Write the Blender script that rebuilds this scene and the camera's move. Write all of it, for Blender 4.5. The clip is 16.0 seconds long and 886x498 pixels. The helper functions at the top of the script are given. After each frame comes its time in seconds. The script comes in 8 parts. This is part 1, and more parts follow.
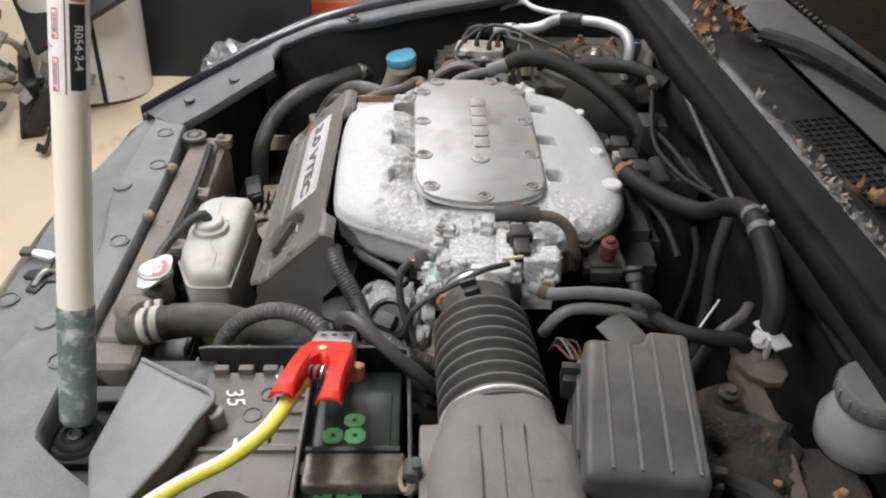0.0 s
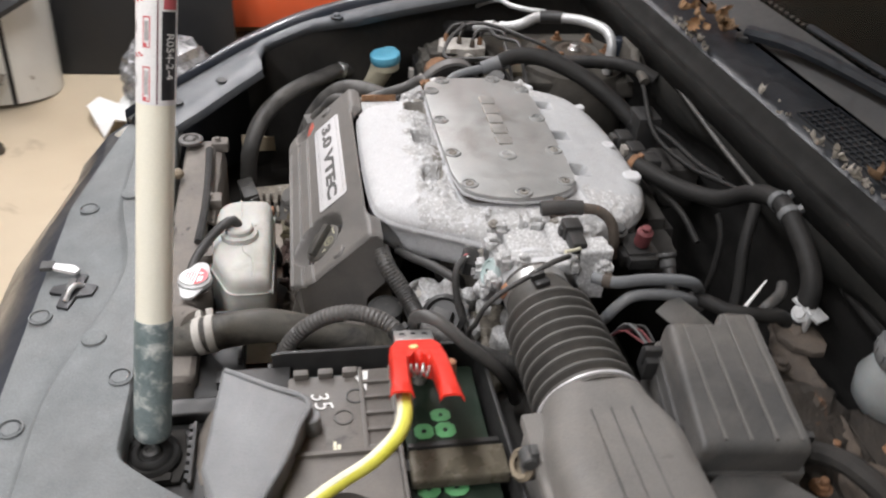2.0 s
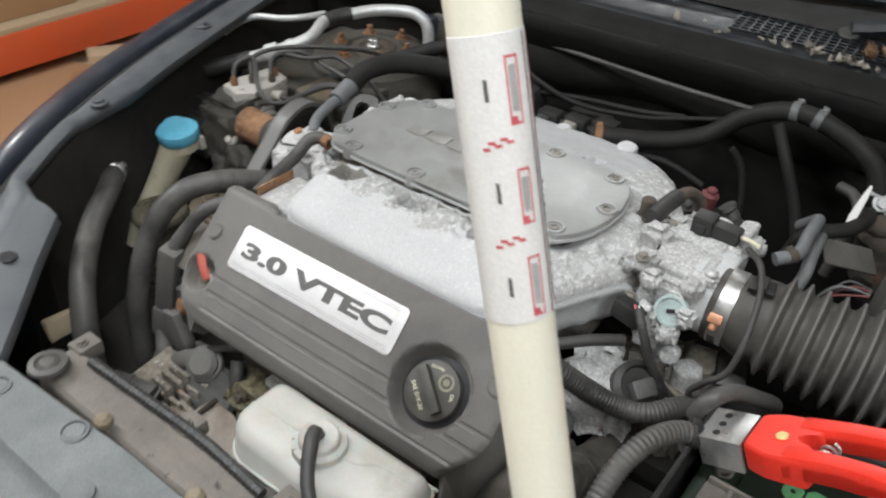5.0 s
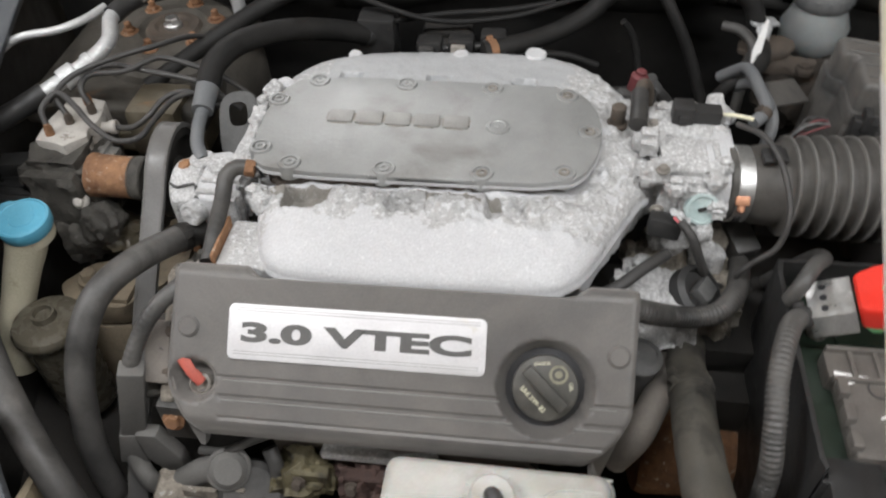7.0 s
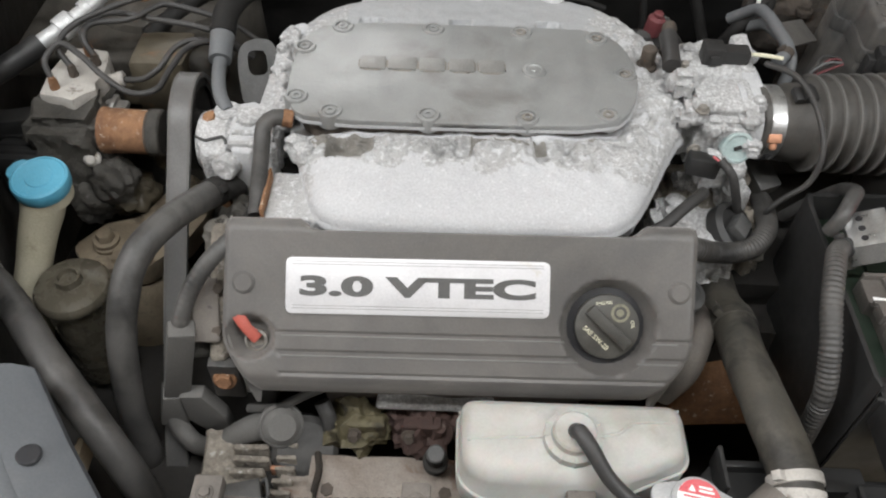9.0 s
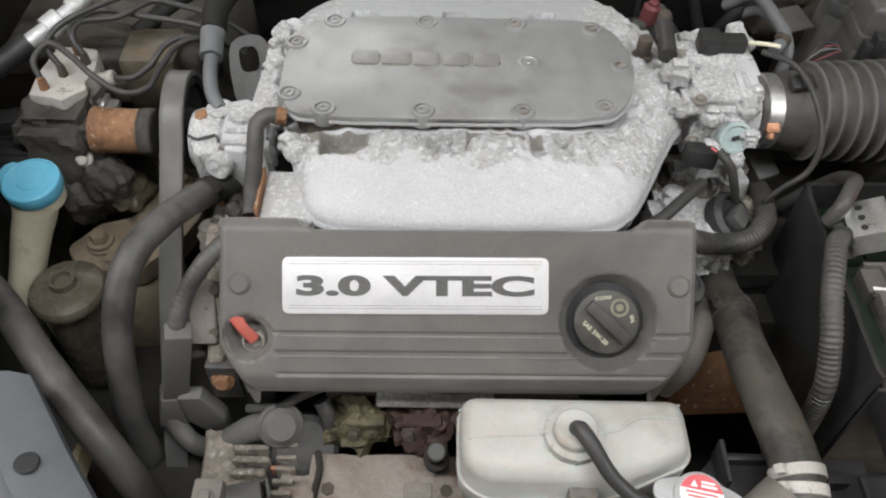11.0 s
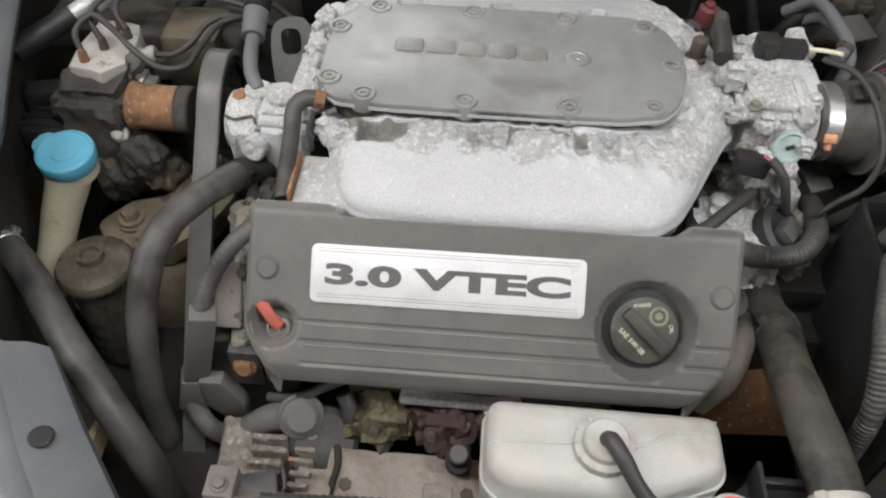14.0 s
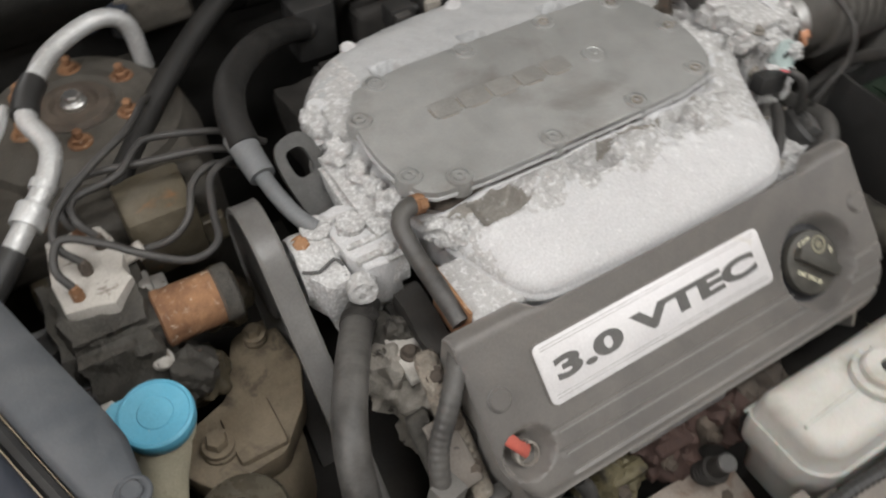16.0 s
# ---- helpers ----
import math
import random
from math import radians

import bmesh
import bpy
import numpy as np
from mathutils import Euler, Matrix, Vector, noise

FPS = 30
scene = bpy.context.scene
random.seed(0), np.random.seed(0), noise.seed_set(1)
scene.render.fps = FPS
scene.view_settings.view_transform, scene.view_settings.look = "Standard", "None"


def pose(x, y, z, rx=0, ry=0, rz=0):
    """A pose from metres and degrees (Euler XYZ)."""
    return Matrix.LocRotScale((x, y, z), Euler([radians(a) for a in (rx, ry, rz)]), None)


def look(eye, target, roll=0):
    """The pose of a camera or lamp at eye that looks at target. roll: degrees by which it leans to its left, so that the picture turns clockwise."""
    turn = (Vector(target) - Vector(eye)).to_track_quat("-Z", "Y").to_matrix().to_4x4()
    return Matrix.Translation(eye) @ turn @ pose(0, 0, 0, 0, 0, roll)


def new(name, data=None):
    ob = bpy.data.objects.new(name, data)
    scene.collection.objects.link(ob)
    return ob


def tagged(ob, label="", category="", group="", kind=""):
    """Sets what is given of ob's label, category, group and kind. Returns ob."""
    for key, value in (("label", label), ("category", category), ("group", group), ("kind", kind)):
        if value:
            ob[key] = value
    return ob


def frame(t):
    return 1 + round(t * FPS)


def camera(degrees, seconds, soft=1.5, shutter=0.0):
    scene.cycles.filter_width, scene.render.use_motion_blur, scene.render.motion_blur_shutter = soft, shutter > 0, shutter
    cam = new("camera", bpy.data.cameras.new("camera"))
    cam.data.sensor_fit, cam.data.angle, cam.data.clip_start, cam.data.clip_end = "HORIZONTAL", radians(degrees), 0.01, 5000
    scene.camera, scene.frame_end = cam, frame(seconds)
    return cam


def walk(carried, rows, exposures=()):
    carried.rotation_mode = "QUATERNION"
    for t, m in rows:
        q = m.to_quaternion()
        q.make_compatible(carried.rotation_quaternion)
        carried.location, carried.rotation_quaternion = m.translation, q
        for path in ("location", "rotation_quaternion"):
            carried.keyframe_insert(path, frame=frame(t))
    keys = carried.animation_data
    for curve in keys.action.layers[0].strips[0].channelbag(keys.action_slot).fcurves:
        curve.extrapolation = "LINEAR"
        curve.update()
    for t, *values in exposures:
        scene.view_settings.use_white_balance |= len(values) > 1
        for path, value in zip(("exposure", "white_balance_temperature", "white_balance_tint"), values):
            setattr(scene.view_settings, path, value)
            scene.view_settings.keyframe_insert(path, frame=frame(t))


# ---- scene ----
cam = camera(57.6, 16.0, 2.1, 0.5)
PATH = [
    (0, (1.048, 0.003, 1.44), (-0.564, 0.047, 0.257), 1.1),
    (0.5, (1.039, -0.011, 1.436), (-0.569, 0.021, 0.248), 1.5),
    (1, (1.04, -0.021, 1.437), (-0.58, -0.025, 0.263), 1.8),
    (1.5, (1.038, -0.055, 1.435), (-0.567, 0.0, 0.243), 3.4),
    (2, (1.049, -0.198, 1.454), (-0.526, 0.126, 0.264), 4.5),
    (2.5, (1.026, -0.313, 1.448), (-0.487, 0.177, 0.235), 5.7),
    (3, (0.94, -0.346, 1.45), (-0.513, 0.272, 0.222), 4.7),
    (3.5, (0.829, -0.421, 1.436), (-0.492, 0.4, 0.179), 7.0),
    (4, (0.74, -0.572, 1.44), (-0.391, 0.475, 0.166), 4.5),
    (4.5, (0.607, -0.616, 1.423), (-0.503, 0.497, 0.187), 2.2),
    (4.6, (0.590, -0.606, 1.421), (-0.527, 0.516, 0.199), 1.8),
    (4.7, (0.566, -0.612, 1.368), (-0.530, 0.588, 0.200), 2.6),
    (6.8, (0.184, -0.598, 1.4), (-0.11, 0.788, -0.011), -1.8),
    (7, (0.148, -0.604, 1.409), (-0.063, 0.787, -0.013), -2.0),
    (7.5, (0.073, -0.629, 1.403), (0.021, 0.705, -0.086), -0.2),
    (8, (0.051, -0.625, 1.403), (0.057, 0.702, -0.093), 1.8),
    (8.5, (0.035, -0.616, 1.406), (0.031, 0.692, -0.107), 1.5),
    (9, (0.019, -0.618, 1.404), (0.02, 0.704, -0.097), 2.2),
    (9.2, (0.023, -0.611, 1.414), (0.033, 0.681, -0.113), 2.5),
    (11.5, (0.016, -0.603, 1.403), (0.023, 0.693, -0.121), 1.3),
    (12, (0.014, -0.599, 1.4), (0.019, 0.691, -0.128), 1.3),
    (12.5, (0.019, -0.605, 1.398), (0.025, 0.69, -0.126), 1.2),
    (13, (0.018, -0.608, 1.399), (0.017, 0.69, -0.123), 0.7),
    (13.5, (0.013, -0.6, 1.389), (0.036, 0.674, -0.153), 1.4),
    (14, (0.015, -0.596, 1.383), (-0.051, 0.701, -0.138), 2.3),
    (14.5, (-0.085, -0.596, 1.381), (-0.041, 0.733, -0.112), 1.5),
    (15, (-0.21, -0.546, 1.372), (0.112, 0.679, -0.176), 3.8),
    (15.5, (-0.273, -0.444, 1.368), (0.143, 0.757, -0.177), 1.5),
    (16, (-0.361, -0.406, 1.371), (0.322, 0.703, -0.147), 0.6),
]
walk(cam, [(t, look(eye, target, roll)) for t, eye, target, roll in PATH],
     ((0.0, 0.10, 6600, 14), (2.0, 0.07, 6600, 14), (3.5, -0.01, 6600, 14), (4.7, -0.12, 6450, 8), (7.0, -0.18, 6550, 11), (9.0, -0.23, 6550, 10), (13.5, -0.22, 6500, 10), (14.5, -0.28, 6700, 11), (15.5, -0.36, 6680, 10), (16.0, -0.32, 6800, 11)))

# ---- light ----
world = bpy.data.worlds.new("garage_air")
scene.world = world
world.use_nodes = True
world.node_tree.nodes["Background"].inputs[0].default_value = (0.80, 0.86, 0.95, 1)
world.node_tree.nodes["Background"].inputs[1].default_value = 0.30


def tube_lamp(x, y, z, sx, sy, watts, rot=0.0, tint=(0.945, 0.972, 1.0)):
    """Light of one ceiling fixture."""
    data = bpy.data.lights.new("fluorescent_light", "AREA")
    data.shape, data.size, data.size_y, data.energy, data.color = "RECTANGLE", sx, sy, watts, tint
    ob = new("fluorescent_light", data)
    ob.matrix_world = pose(x, y, z, 0, 0, rot)
    return ob


LAMPS = [(-1.7, -0.75, 1.5, 0.20, 50), (0.2, -0.68, 1.5, 0.20, 34), (-3.3, -0.1, 1.5, 0.20, 20), (-1.0, 2.9, 1.5, 0.20, 36), (2.1, -1.5, 1.5, 0.20, 56), (-3.3, -1.8, 1.5, 0.20, 30)]
for lx, ly, lsx, lsy, lw in LAMPS:
    tube_lamp(lx, ly, 2.70, lsx, lsy, lw)


# ---- materials ----
def rgb(c):
    return (c[0], c[1], c[2], 1.0)


def material(name, base, rough=0.6, metal=0.0, second=None, scale=30.0, amount=0.5, detail=6.0, bump=0.15, bump_scale=None,
             spots=None, spot_scale=60.0, spot_at=0.62, spot_soft=0.06, rough_var=0.12, coat=0.0, spec=0.5, sss=0.0, random=0.0, distance=0.002, grain=0.10, dust=0.0, dust_tone=(0.30, 0.27, 0.235), sheen=0.0):
    """A worn surface: two tones of noise, optional spots with edges, varied gloss, fine relief."""
    m = bpy.data.materials.new(name)
    m.use_nodes = True
    nt = m.node_tree
    bsdf = nt.nodes["Principled BSDF"]
    link = nt.links.new
    co = nt.nodes.new("ShaderNodeTexCoord")
    vec = co.outputs["Object"]

    def noise_tex(s, d=detail, dist=0.0):
        n = nt.nodes.new("ShaderNodeTexNoise")
        n.inputs["Scale"].default_value, n.inputs["Detail"].default_value, n.inputs["Roughness"].default_value = s, d, 0.62
        n.inputs["Distortion"].default_value = dist
        link(vec, n.inputs["Vector"])
        return n.outputs["Fac"]

    def ramp(src, a, b):
        r = nt.nodes.new("ShaderNodeMapRange")
        r.inputs["From Min"].default_value, r.inputs["From Max"].default_value = a, b
        link(src, r.inputs["Value"])
        return r.outputs["Result"]

    def mix(fac, a, b):
        x = nt.nodes.new("ShaderNodeMix")
        x.data_type = "RGBA"
        link(fac, x.inputs["Factor"])
        for sock, v in ((x.inputs[6], a), (x.inputs[7], b)):
            if isinstance(v, tuple):
                sock.default_value = rgb(v)
            else:
                link(v, sock)
        return x.outputs[2]

    second = second or tuple(min(1.0, c * 1.6 + 0.01) for c in base)
    big = ramp(noise_tex(scale * 0.25, 4.0, 0.6), 0.35, 0.70)
    fine = ramp(noise_tex(scale * 2.2), 0.32, 0.72)
    mul = nt.nodes.new("ShaderNodeMath")
    mul.operation = "MULTIPLY_ADD"
    link(big, mul.inputs[0])
    mul.inputs[1].default_value = 0.7 * amount
    half = nt.nodes.new("ShaderNodeMath")
    half.operation = "MULTIPLY"
    link(fine, half.inputs[0])
    half.inputs[1].default_value = 0.5 * amount
    link(half.outputs[0], mul.inputs[2])
    col = mix(mul.outputs[0], base, second)
    if spots:
        sp = ramp(noise_tex(spot_scale, 5.0, 0.4), spot_at, spot_at + spot_soft)
        col = mix(sp, col, spots)
    if dust:
        dn = ramp(noise_tex(9.0, 7.0, 0.8), 0.42, 0.72)
        dm = nt.nodes.new("ShaderNodeMath")
        dm.operation = "MULTIPLY"
        link(dn, dm.inputs[0])
        dm.inputs[1].default_value = dust
        col = mix(dm.outputs[0], col, dust_tone)
    if grain:
        gv = nt.nodes.new("ShaderNodeHueSaturation")
        link(ramp_value(nt, ramp(noise_tex(520.0, 2.0), 0.30, 0.70), 1 - grain, 1 + grain), gv.inputs["Value"])
        link(col, gv.inputs["Color"])
        col = gv.outputs["Color"]
    if random:
        info = nt.nodes.new("ShaderNodeObjectInfo")
        hsv = nt.nodes.new("ShaderNodeHueSaturation")
        link(ramp_value(nt, info.outputs["Random"], 1 - random, 1 + random), hsv.inputs["Value"])
        link(col, hsv.inputs["Color"])
        col = hsv.outputs["Color"]
    link(col, bsdf.inputs["Base Color"])
    rv = nt.nodes.new("ShaderNodeMapRange")
    rv.inputs["To Min"].default_value, rv.inputs["To Max"].default_value = max(0.03, rough - rough_var), min(1.0, rough + rough_var)
    link(fine, rv.inputs["Value"])
    link(rv.outputs["Result"], bsdf.inputs["Roughness"])
    bsdf.inputs["Metallic"].default_value = metal
    bsdf.inputs["Specular IOR Level"].default_value = spec
    bsdf.inputs["Coat Weight"].default_value = coat
    bsdf.inputs["Sheen Weight"].default_value = sheen
    bsdf.inputs["Sheen Roughness"].default_value = 0.45
    bsdf.inputs["Sheen Tint"].default_value = (0.95, 0.90, 0.84, 1)
    bsdf.inputs["Coat Roughness"].default_value = 0.08
    if sss:
        bsdf.inputs["Subsurface Weight"].default_value = sss
        bsdf.inputs["Subsurface Scale"].default_value = 0.012
    if bump:
        b = nt.nodes.new("ShaderNodeBump")
        b.inputs["Strength"].default_value, b.inputs["Distance"].default_value = bump, distance
        link(noise_tex(bump_scale or scale * 5, 4.0), b.inputs["Height"])
        link(b.outputs["Normal"], bsdf.inputs["Normal"])
    return m


def ramp_value(nt, src, lo, hi):
    r = nt.nodes.new("ShaderNodeMapRange")
    r.inputs["To Min"].default_value, r.inputs["To Max"].default_value = lo, hi
    nt.links.new(src, r.inputs["Value"])
    return r.outputs["Result"]


M_COVER = material("dusty_dark_plastic", (0.078, 0.0745, 0.072), 0.50, second=(0.124, 0.117, 0.110), scale=10, amount=1.0, bump=0.14, bump_scale=420, spots=(0.17, 0.163, 0.152), spot_scale=46, spot_at=0.68, spot_soft=0.16, dust=0.20, grain=0.07, sheen=0.30)
M_ALU = material("corroded_cast_aluminium", (0.48, 0.482, 0.488), 0.8, 0.1, second=(0.55, 0.55, 0.555), scale=16, amount=1.1, bump=0.6, bump_scale=300, spots=(0.645, 0.645, 0.645), spot_scale=210, spot_at=0.585, spot_soft=0.12, distance=0.0016, grain=0.10, dust=0.6, dust_tone=(0.57, 0.57, 0.575))
M_ALU_ROUGH = material("crusted_cast_aluminium", (0.36, 0.355, 0.35), 0.85, 0.1, second=(0.54, 0.535, 0.53), scale=70, amount=1.0, bump=1.0, bump_scale=300, spots=(0.70, 0.70, 0.695), spot_scale=260, spot_at=0.44, spot_soft=0.24, distance=0.003)
M_ALU_MID = material("stained_cast_aluminium", (0.405, 0.40, 0.392), 0.85, 0.1, second=(0.50, 0.496, 0.49), scale=60, amount=1.1, bump=1.0, bump_scale=170, spots=(0.665, 0.665, 0.665), spot_scale=165, spot_at=0.52, spot_soft=0.12, distance=0.005, grain=0.08)
M_ALU_BACK = material("dull_grey_cast_aluminium", (0.36, 0.365, 0.37), 0.7, 0.2, second=(0.45, 0.455, 0.46), scale=14, amount=1.0, bump=0.4, bump_scale=300, distance=0.0015)
M_CRUST = material("crusted_beige_casting", (0.092, 0.077, 0.061), 0.9, 0.0, second=(0.31, 0.276, 0.23), scale=80, amount=1.1, bump=1.0, bump_scale=160, spots=(0.46, 0.435, 0.395), spot_scale=95, spot_at=0.60, spot_soft=0.10, distance=0.005)
M_RUSTDARK = material("dark_rust_stained_iron", (0.016, 0.0135, 0.011), 0.85, 0.1, second=(0.048, 0.038, 0.029), scale=50, amount=1.0, bump=0.8, spots=(0.13, 0.058, 0.026), spot_scale=34, spot_at=0.62, spot_soft=0.12, distance=0.004)
M_BAYGRIME = material("brown_bay_dirt", (0.030, 0.027, 0.022), 0.8, second=(0.072, 0.064, 0.053), scale=22, amount=1.1, bump=0.6, spots=(0.11, 0.060, 0.030), spot_scale=20, spot_at=0.64, spot_soft=0.14, dust=0.15, distance=0.003)
# pale tone for the highlight painted along the cover's grooves
M_GROOVE = material("groove_highlight_grey", (0.17, 0.165, 0.155), 0.6, second=(0.24, 0.235, 0.225), scale=70, amount=0.9, bump=0.05)
M_BELLOWS = material("brown_black_bellows_rubber", (0.040, 0.037, 0.034), 0.6, second=(0.072, 0.067, 0.060), scale=24, amount=0.9, bump=0.25, dust=0.18)
M_CAPGREY = material("dull_grey_pressure_cap", (0.40, 0.40, 0.40), 0.5, 0.3, second=(0.52, 0.52, 0.515), scale=50, amount=0.9, bump=0.2, spots=(0.24, 0.22, 0.20), spot_scale=60, spot_at=0.64)
M_PLATE = material("oxidised_aluminium_plate", (0.285, 0.288, 0.280), 0.42, 0.35, second=(0.375, 0.378, 0.370), scale=18, amount=0.9, bump=0.16, bump_scale=200, spots=(0.185, 0.172, 0.155), spot_scale=10, spot_at=0.52, spot_soft=0.24, grain=0.05, dust=0.45, dust_tone=(0.44, 0.445, 0.44))
M_PLATE_LOGO = material("worn_raised_aluminium", (0.27, 0.265, 0.25), 0.42, 0.4, second=(0.38, 0.375, 0.36), scale=90, amount=0.8, bump=0.2)
M_BADGE = material("brushed_silver_badge", (0.62, 0.61, 0.62), 0.42, 0.25, second=(0.74, 0.73, 0.73), scale=20, amount=0.6, bump=0.05,
                   spots=(0.52, 0.48, 0.39), spot_scale=22, spot_at=0.64, spot_soft=0.12, grain=0.06)
M_INK = material("dark_badge_letter", (0.09, 0.088, 0.085), 0.55, scale=60, amount=0.4, bump=0.05)
M_RUBBER = material("grey_black_rubber", (0.030, 0.029, 0.0285), 0.55, second=(0.064, 0.061, 0.058), scale=26, bump=0.2, dust=0.10)
M_HOSE = material("dusty_rubber_hose", (0.042, 0.041, 0.040), 0.52, second=(0.086, 0.082, 0.077), scale=20, amount=1.0, bump=0.35, dust=0.12, dust_tone=(0.24, 0.215, 0.185), spots=(0.016, 0.0152, 0.0145), spot_scale=13, spot_at=0.50, spot_soft=0.20, grain=0.08)
M_HOSE_PALE = material("pale_grey_hose", (0.120, 0.126, 0.132), 0.6, second=(0.18, 0.186, 0.19), scale=40, bump=0.15, dust=0.2)
# rubber darkened further: the rear hoses carry their shade in this colour
M_BLACKHOSE = material("darkened_black_rubber", (0.0095, 0.0093, 0.0090), 0.66, second=(0.021, 0.0202, 0.0192), scale=24, amount=0.9, bump=0.3, dust=0.03, spec=0.26)
M_BLACK = material("black_plastic", (0.018, 0.018, 0.018), 0.5, second=(0.045, 0.043, 0.041), scale=30, bump=0.1)
M_RADHOSE = material("mottled_olive_grey_hose", (0.038, 0.0365, 0.032), 0.6, second=(0.105, 0.096, 0.078), scale=16, amount=1.1, bump=0.4, dust=0.20, dust_tone=(0.22, 0.195, 0.155), spots=(0.013, 0.0125, 0.012), spot_scale=19, spot_at=0.50, spot_soft=0.14, grain=0.08)
# darker copy of M_SOOT that holds the bulkhead's shade
M_BULK = material("shade_black_bulkhead", (0.0085, 0.0082, 0.0078), 0.85, second=(0.018, 0.0172, 0.016), scale=18, bump=0.4, spec=0.2, dust=0.03)
M_SOOT = material("dirty_black_metal", (0.019, 0.018, 0.017), 0.8, second=(0.042, 0.038, 0.034), scale=18, bump=0.4, spec=0.3, dust=0.06)
M_AIRBOX = material("dusty_brown_grey_plastic", (0.104, 0.100, 0.094), 0.66, second=(0.175, 0.167, 0.156), scale=14, amount=0.8, bump=0.25, bump_scale=420, spots=(0.070, 0.067, 0.064), spot_scale=22, spot_at=0.66, spot_soft=0.06, dust=0.30, sheen=0.12)
M_BATCOVER = material("dusty_dark_battery_cover", (0.074, 0.067, 0.060), 0.50, second=(0.135, 0.122, 0.109), scale=16, amount=1.0, bump=0.25, bump_scale=420, spots=(0.035, 0.033, 0.031), spot_scale=26, spot_at=0.62, spot_soft=0.08, dust=0.18, sheen=0.15)
M_FUSE = material("dusty_dark_grey_plastic", (0.033, 0.033, 0.0325), 0.55, second=(0.066, 0.0645, 0.062), scale=16, amount=0.8, bump=0.2, bump_scale=400, dust=0.28, sheen=0.10)
M_TANK = material("yellowed_translucent_plastic", (0.385, 0.378, 0.355), 0.60, second=(0.49, 0.483, 0.458), scale=9, amount=1.2, bump=0.12, sss=0.2, spots=(0.27, 0.25, 0.20), spot_scale=14, spot_at=0.54, spot_soft=0.24, grain=0.04, dust=0.6, dust_tone=(0.33, 0.315, 0.275))
M_BLUE = material("faded_blue_plastic", (0.075, 0.33, 0.48), 0.5, second=(0.13, 0.40, 0.54), scale=40, amount=0.9, bump=0.06, grain=0.06, spots=(0.26, 0.44, 0.50), spot_scale=90, spot_at=0.66)
M_RUST = material("rusted_steel", (0.105, 0.046, 0.024), 0.85, 0.1, second=(0.31, 0.165, 0.085), scale=42, amount=1.2, bump=0.8, spots=(0.52, 0.42, 0.33), spot_scale=150, spot_at=0.60, spot_soft=0.12)
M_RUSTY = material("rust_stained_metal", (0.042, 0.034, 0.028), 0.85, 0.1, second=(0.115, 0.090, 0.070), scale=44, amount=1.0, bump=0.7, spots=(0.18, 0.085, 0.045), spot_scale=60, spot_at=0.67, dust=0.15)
M_TAN = material("tan_dusty_casting", (0.15, 0.118, 0.080), 0.75, second=(0.27, 0.222, 0.158), scale=30, amount=1.0, bump=0.5, spots=(0.060, 0.047, 0.033), spot_scale=26, spot_at=0.56, spot_soft=0.14)
M_DIRTY_ALU = material("grimy_aluminium", (0.17, 0.155, 0.135), 0.75, 0.2, second=(0.36, 0.335, 0.30), scale=50, amount=1.0, bump=0.7,
                       spots=(0.06, 0.052, 0.044), spot_scale=60, spot_at=0.60, distance=0.003)
M_RED = material("red_plastic", (0.68, 0.028, 0.016), 0.38, second=(0.76, 0.045, 0.025), scale=30, amount=0.5, bump=0.05, grain=0.06)
M_REDDULL = material("faded_red_plastic", (0.45, 0.10, 0.075), 0.6, second=(0.55, 0.15, 0.11), scale=60, bump=0.1)
M_MAROON = material("dark_red_rubber", (0.115, 0.024, 0.028), 0.7, second=(0.16, 0.05, 0.05), scale=60)
M_STEEL = material("galvanised_steel", (0.52, 0.52, 0.51), 0.38, 0.85, second=(0.68, 0.68, 0.67), scale=60, amount=0.8, bump=0.15)
M_SILVER = material("dull_aluminium_pipe", (0.60, 0.61, 0.615), 0.5, 0.45, second=(0.46, 0.46, 0.455), scale=60, amount=1.0, bump=0.3, spots=(0.70, 0.70, 0.69), spot_scale=120, spot_at=0.62)
M_COPPER = material("copper_bolt", (0.40, 0.20, 0.12), 0.5, 0.6, scale=80)
M_YELLOW = material("yellow_green_cable", (0.62, 0.58, 0.06), 0.45, second=(0.70, 0.66, 0.16), scale=40, amount=0.6, bump=0.05, grain=0.06)
M_CREAM = material("cream_cable_stripe", (0.72, 0.68, 0.50), 0.5, scale=60, amount=0.3, bump=0.05, grain=0.06)
M_GREEN = material("green_battery_label", (0.085, 0.33, 0.12), 0.45, second=(0.22, 0.50, 0.26), scale=50, amount=0.8, bump=0.05)
M_GREEN_DARK = material("dark_green_battery_case", (0.014, 0.026, 0.017), 0.4, second=(0.035, 0.048, 0.034), scale=40, bump=0.08)
M_PAINT = material("dark_blue_car_paint", (0.017, 0.023, 0.035), 0.4, 0.0, second=(0.026, 0.033, 0.046), scale=10, amount=0.6, bump=0.03, coat=0.5, grain=0.05, dust=0.08)
M_FLANGE = material("matt_blue_grey_body_paint", (0.049, 0.055, 0.063), 0.55, second=(0.074, 0.081, 0.090), scale=24, amount=0.9, bump=0.10, coat=0.04, grain=0.08, dust=0.26, dust_tone=(0.17, 0.17, 0.168))
M_SUPPORT = material("weathered_grey_trim_plastic", (0.108, 0.117, 0.119), 0.64, second=(0.200, 0.212, 0.214), scale=13, amount=1.2, bump=0.3, bump_scale=450, spots=(0.33, 0.335, 0.333), spot_scale=150, spot_at=0.70, dust=0.32, dust_tone=(0.215, 0.212, 0.206), grain=0.14, spec=0.28)
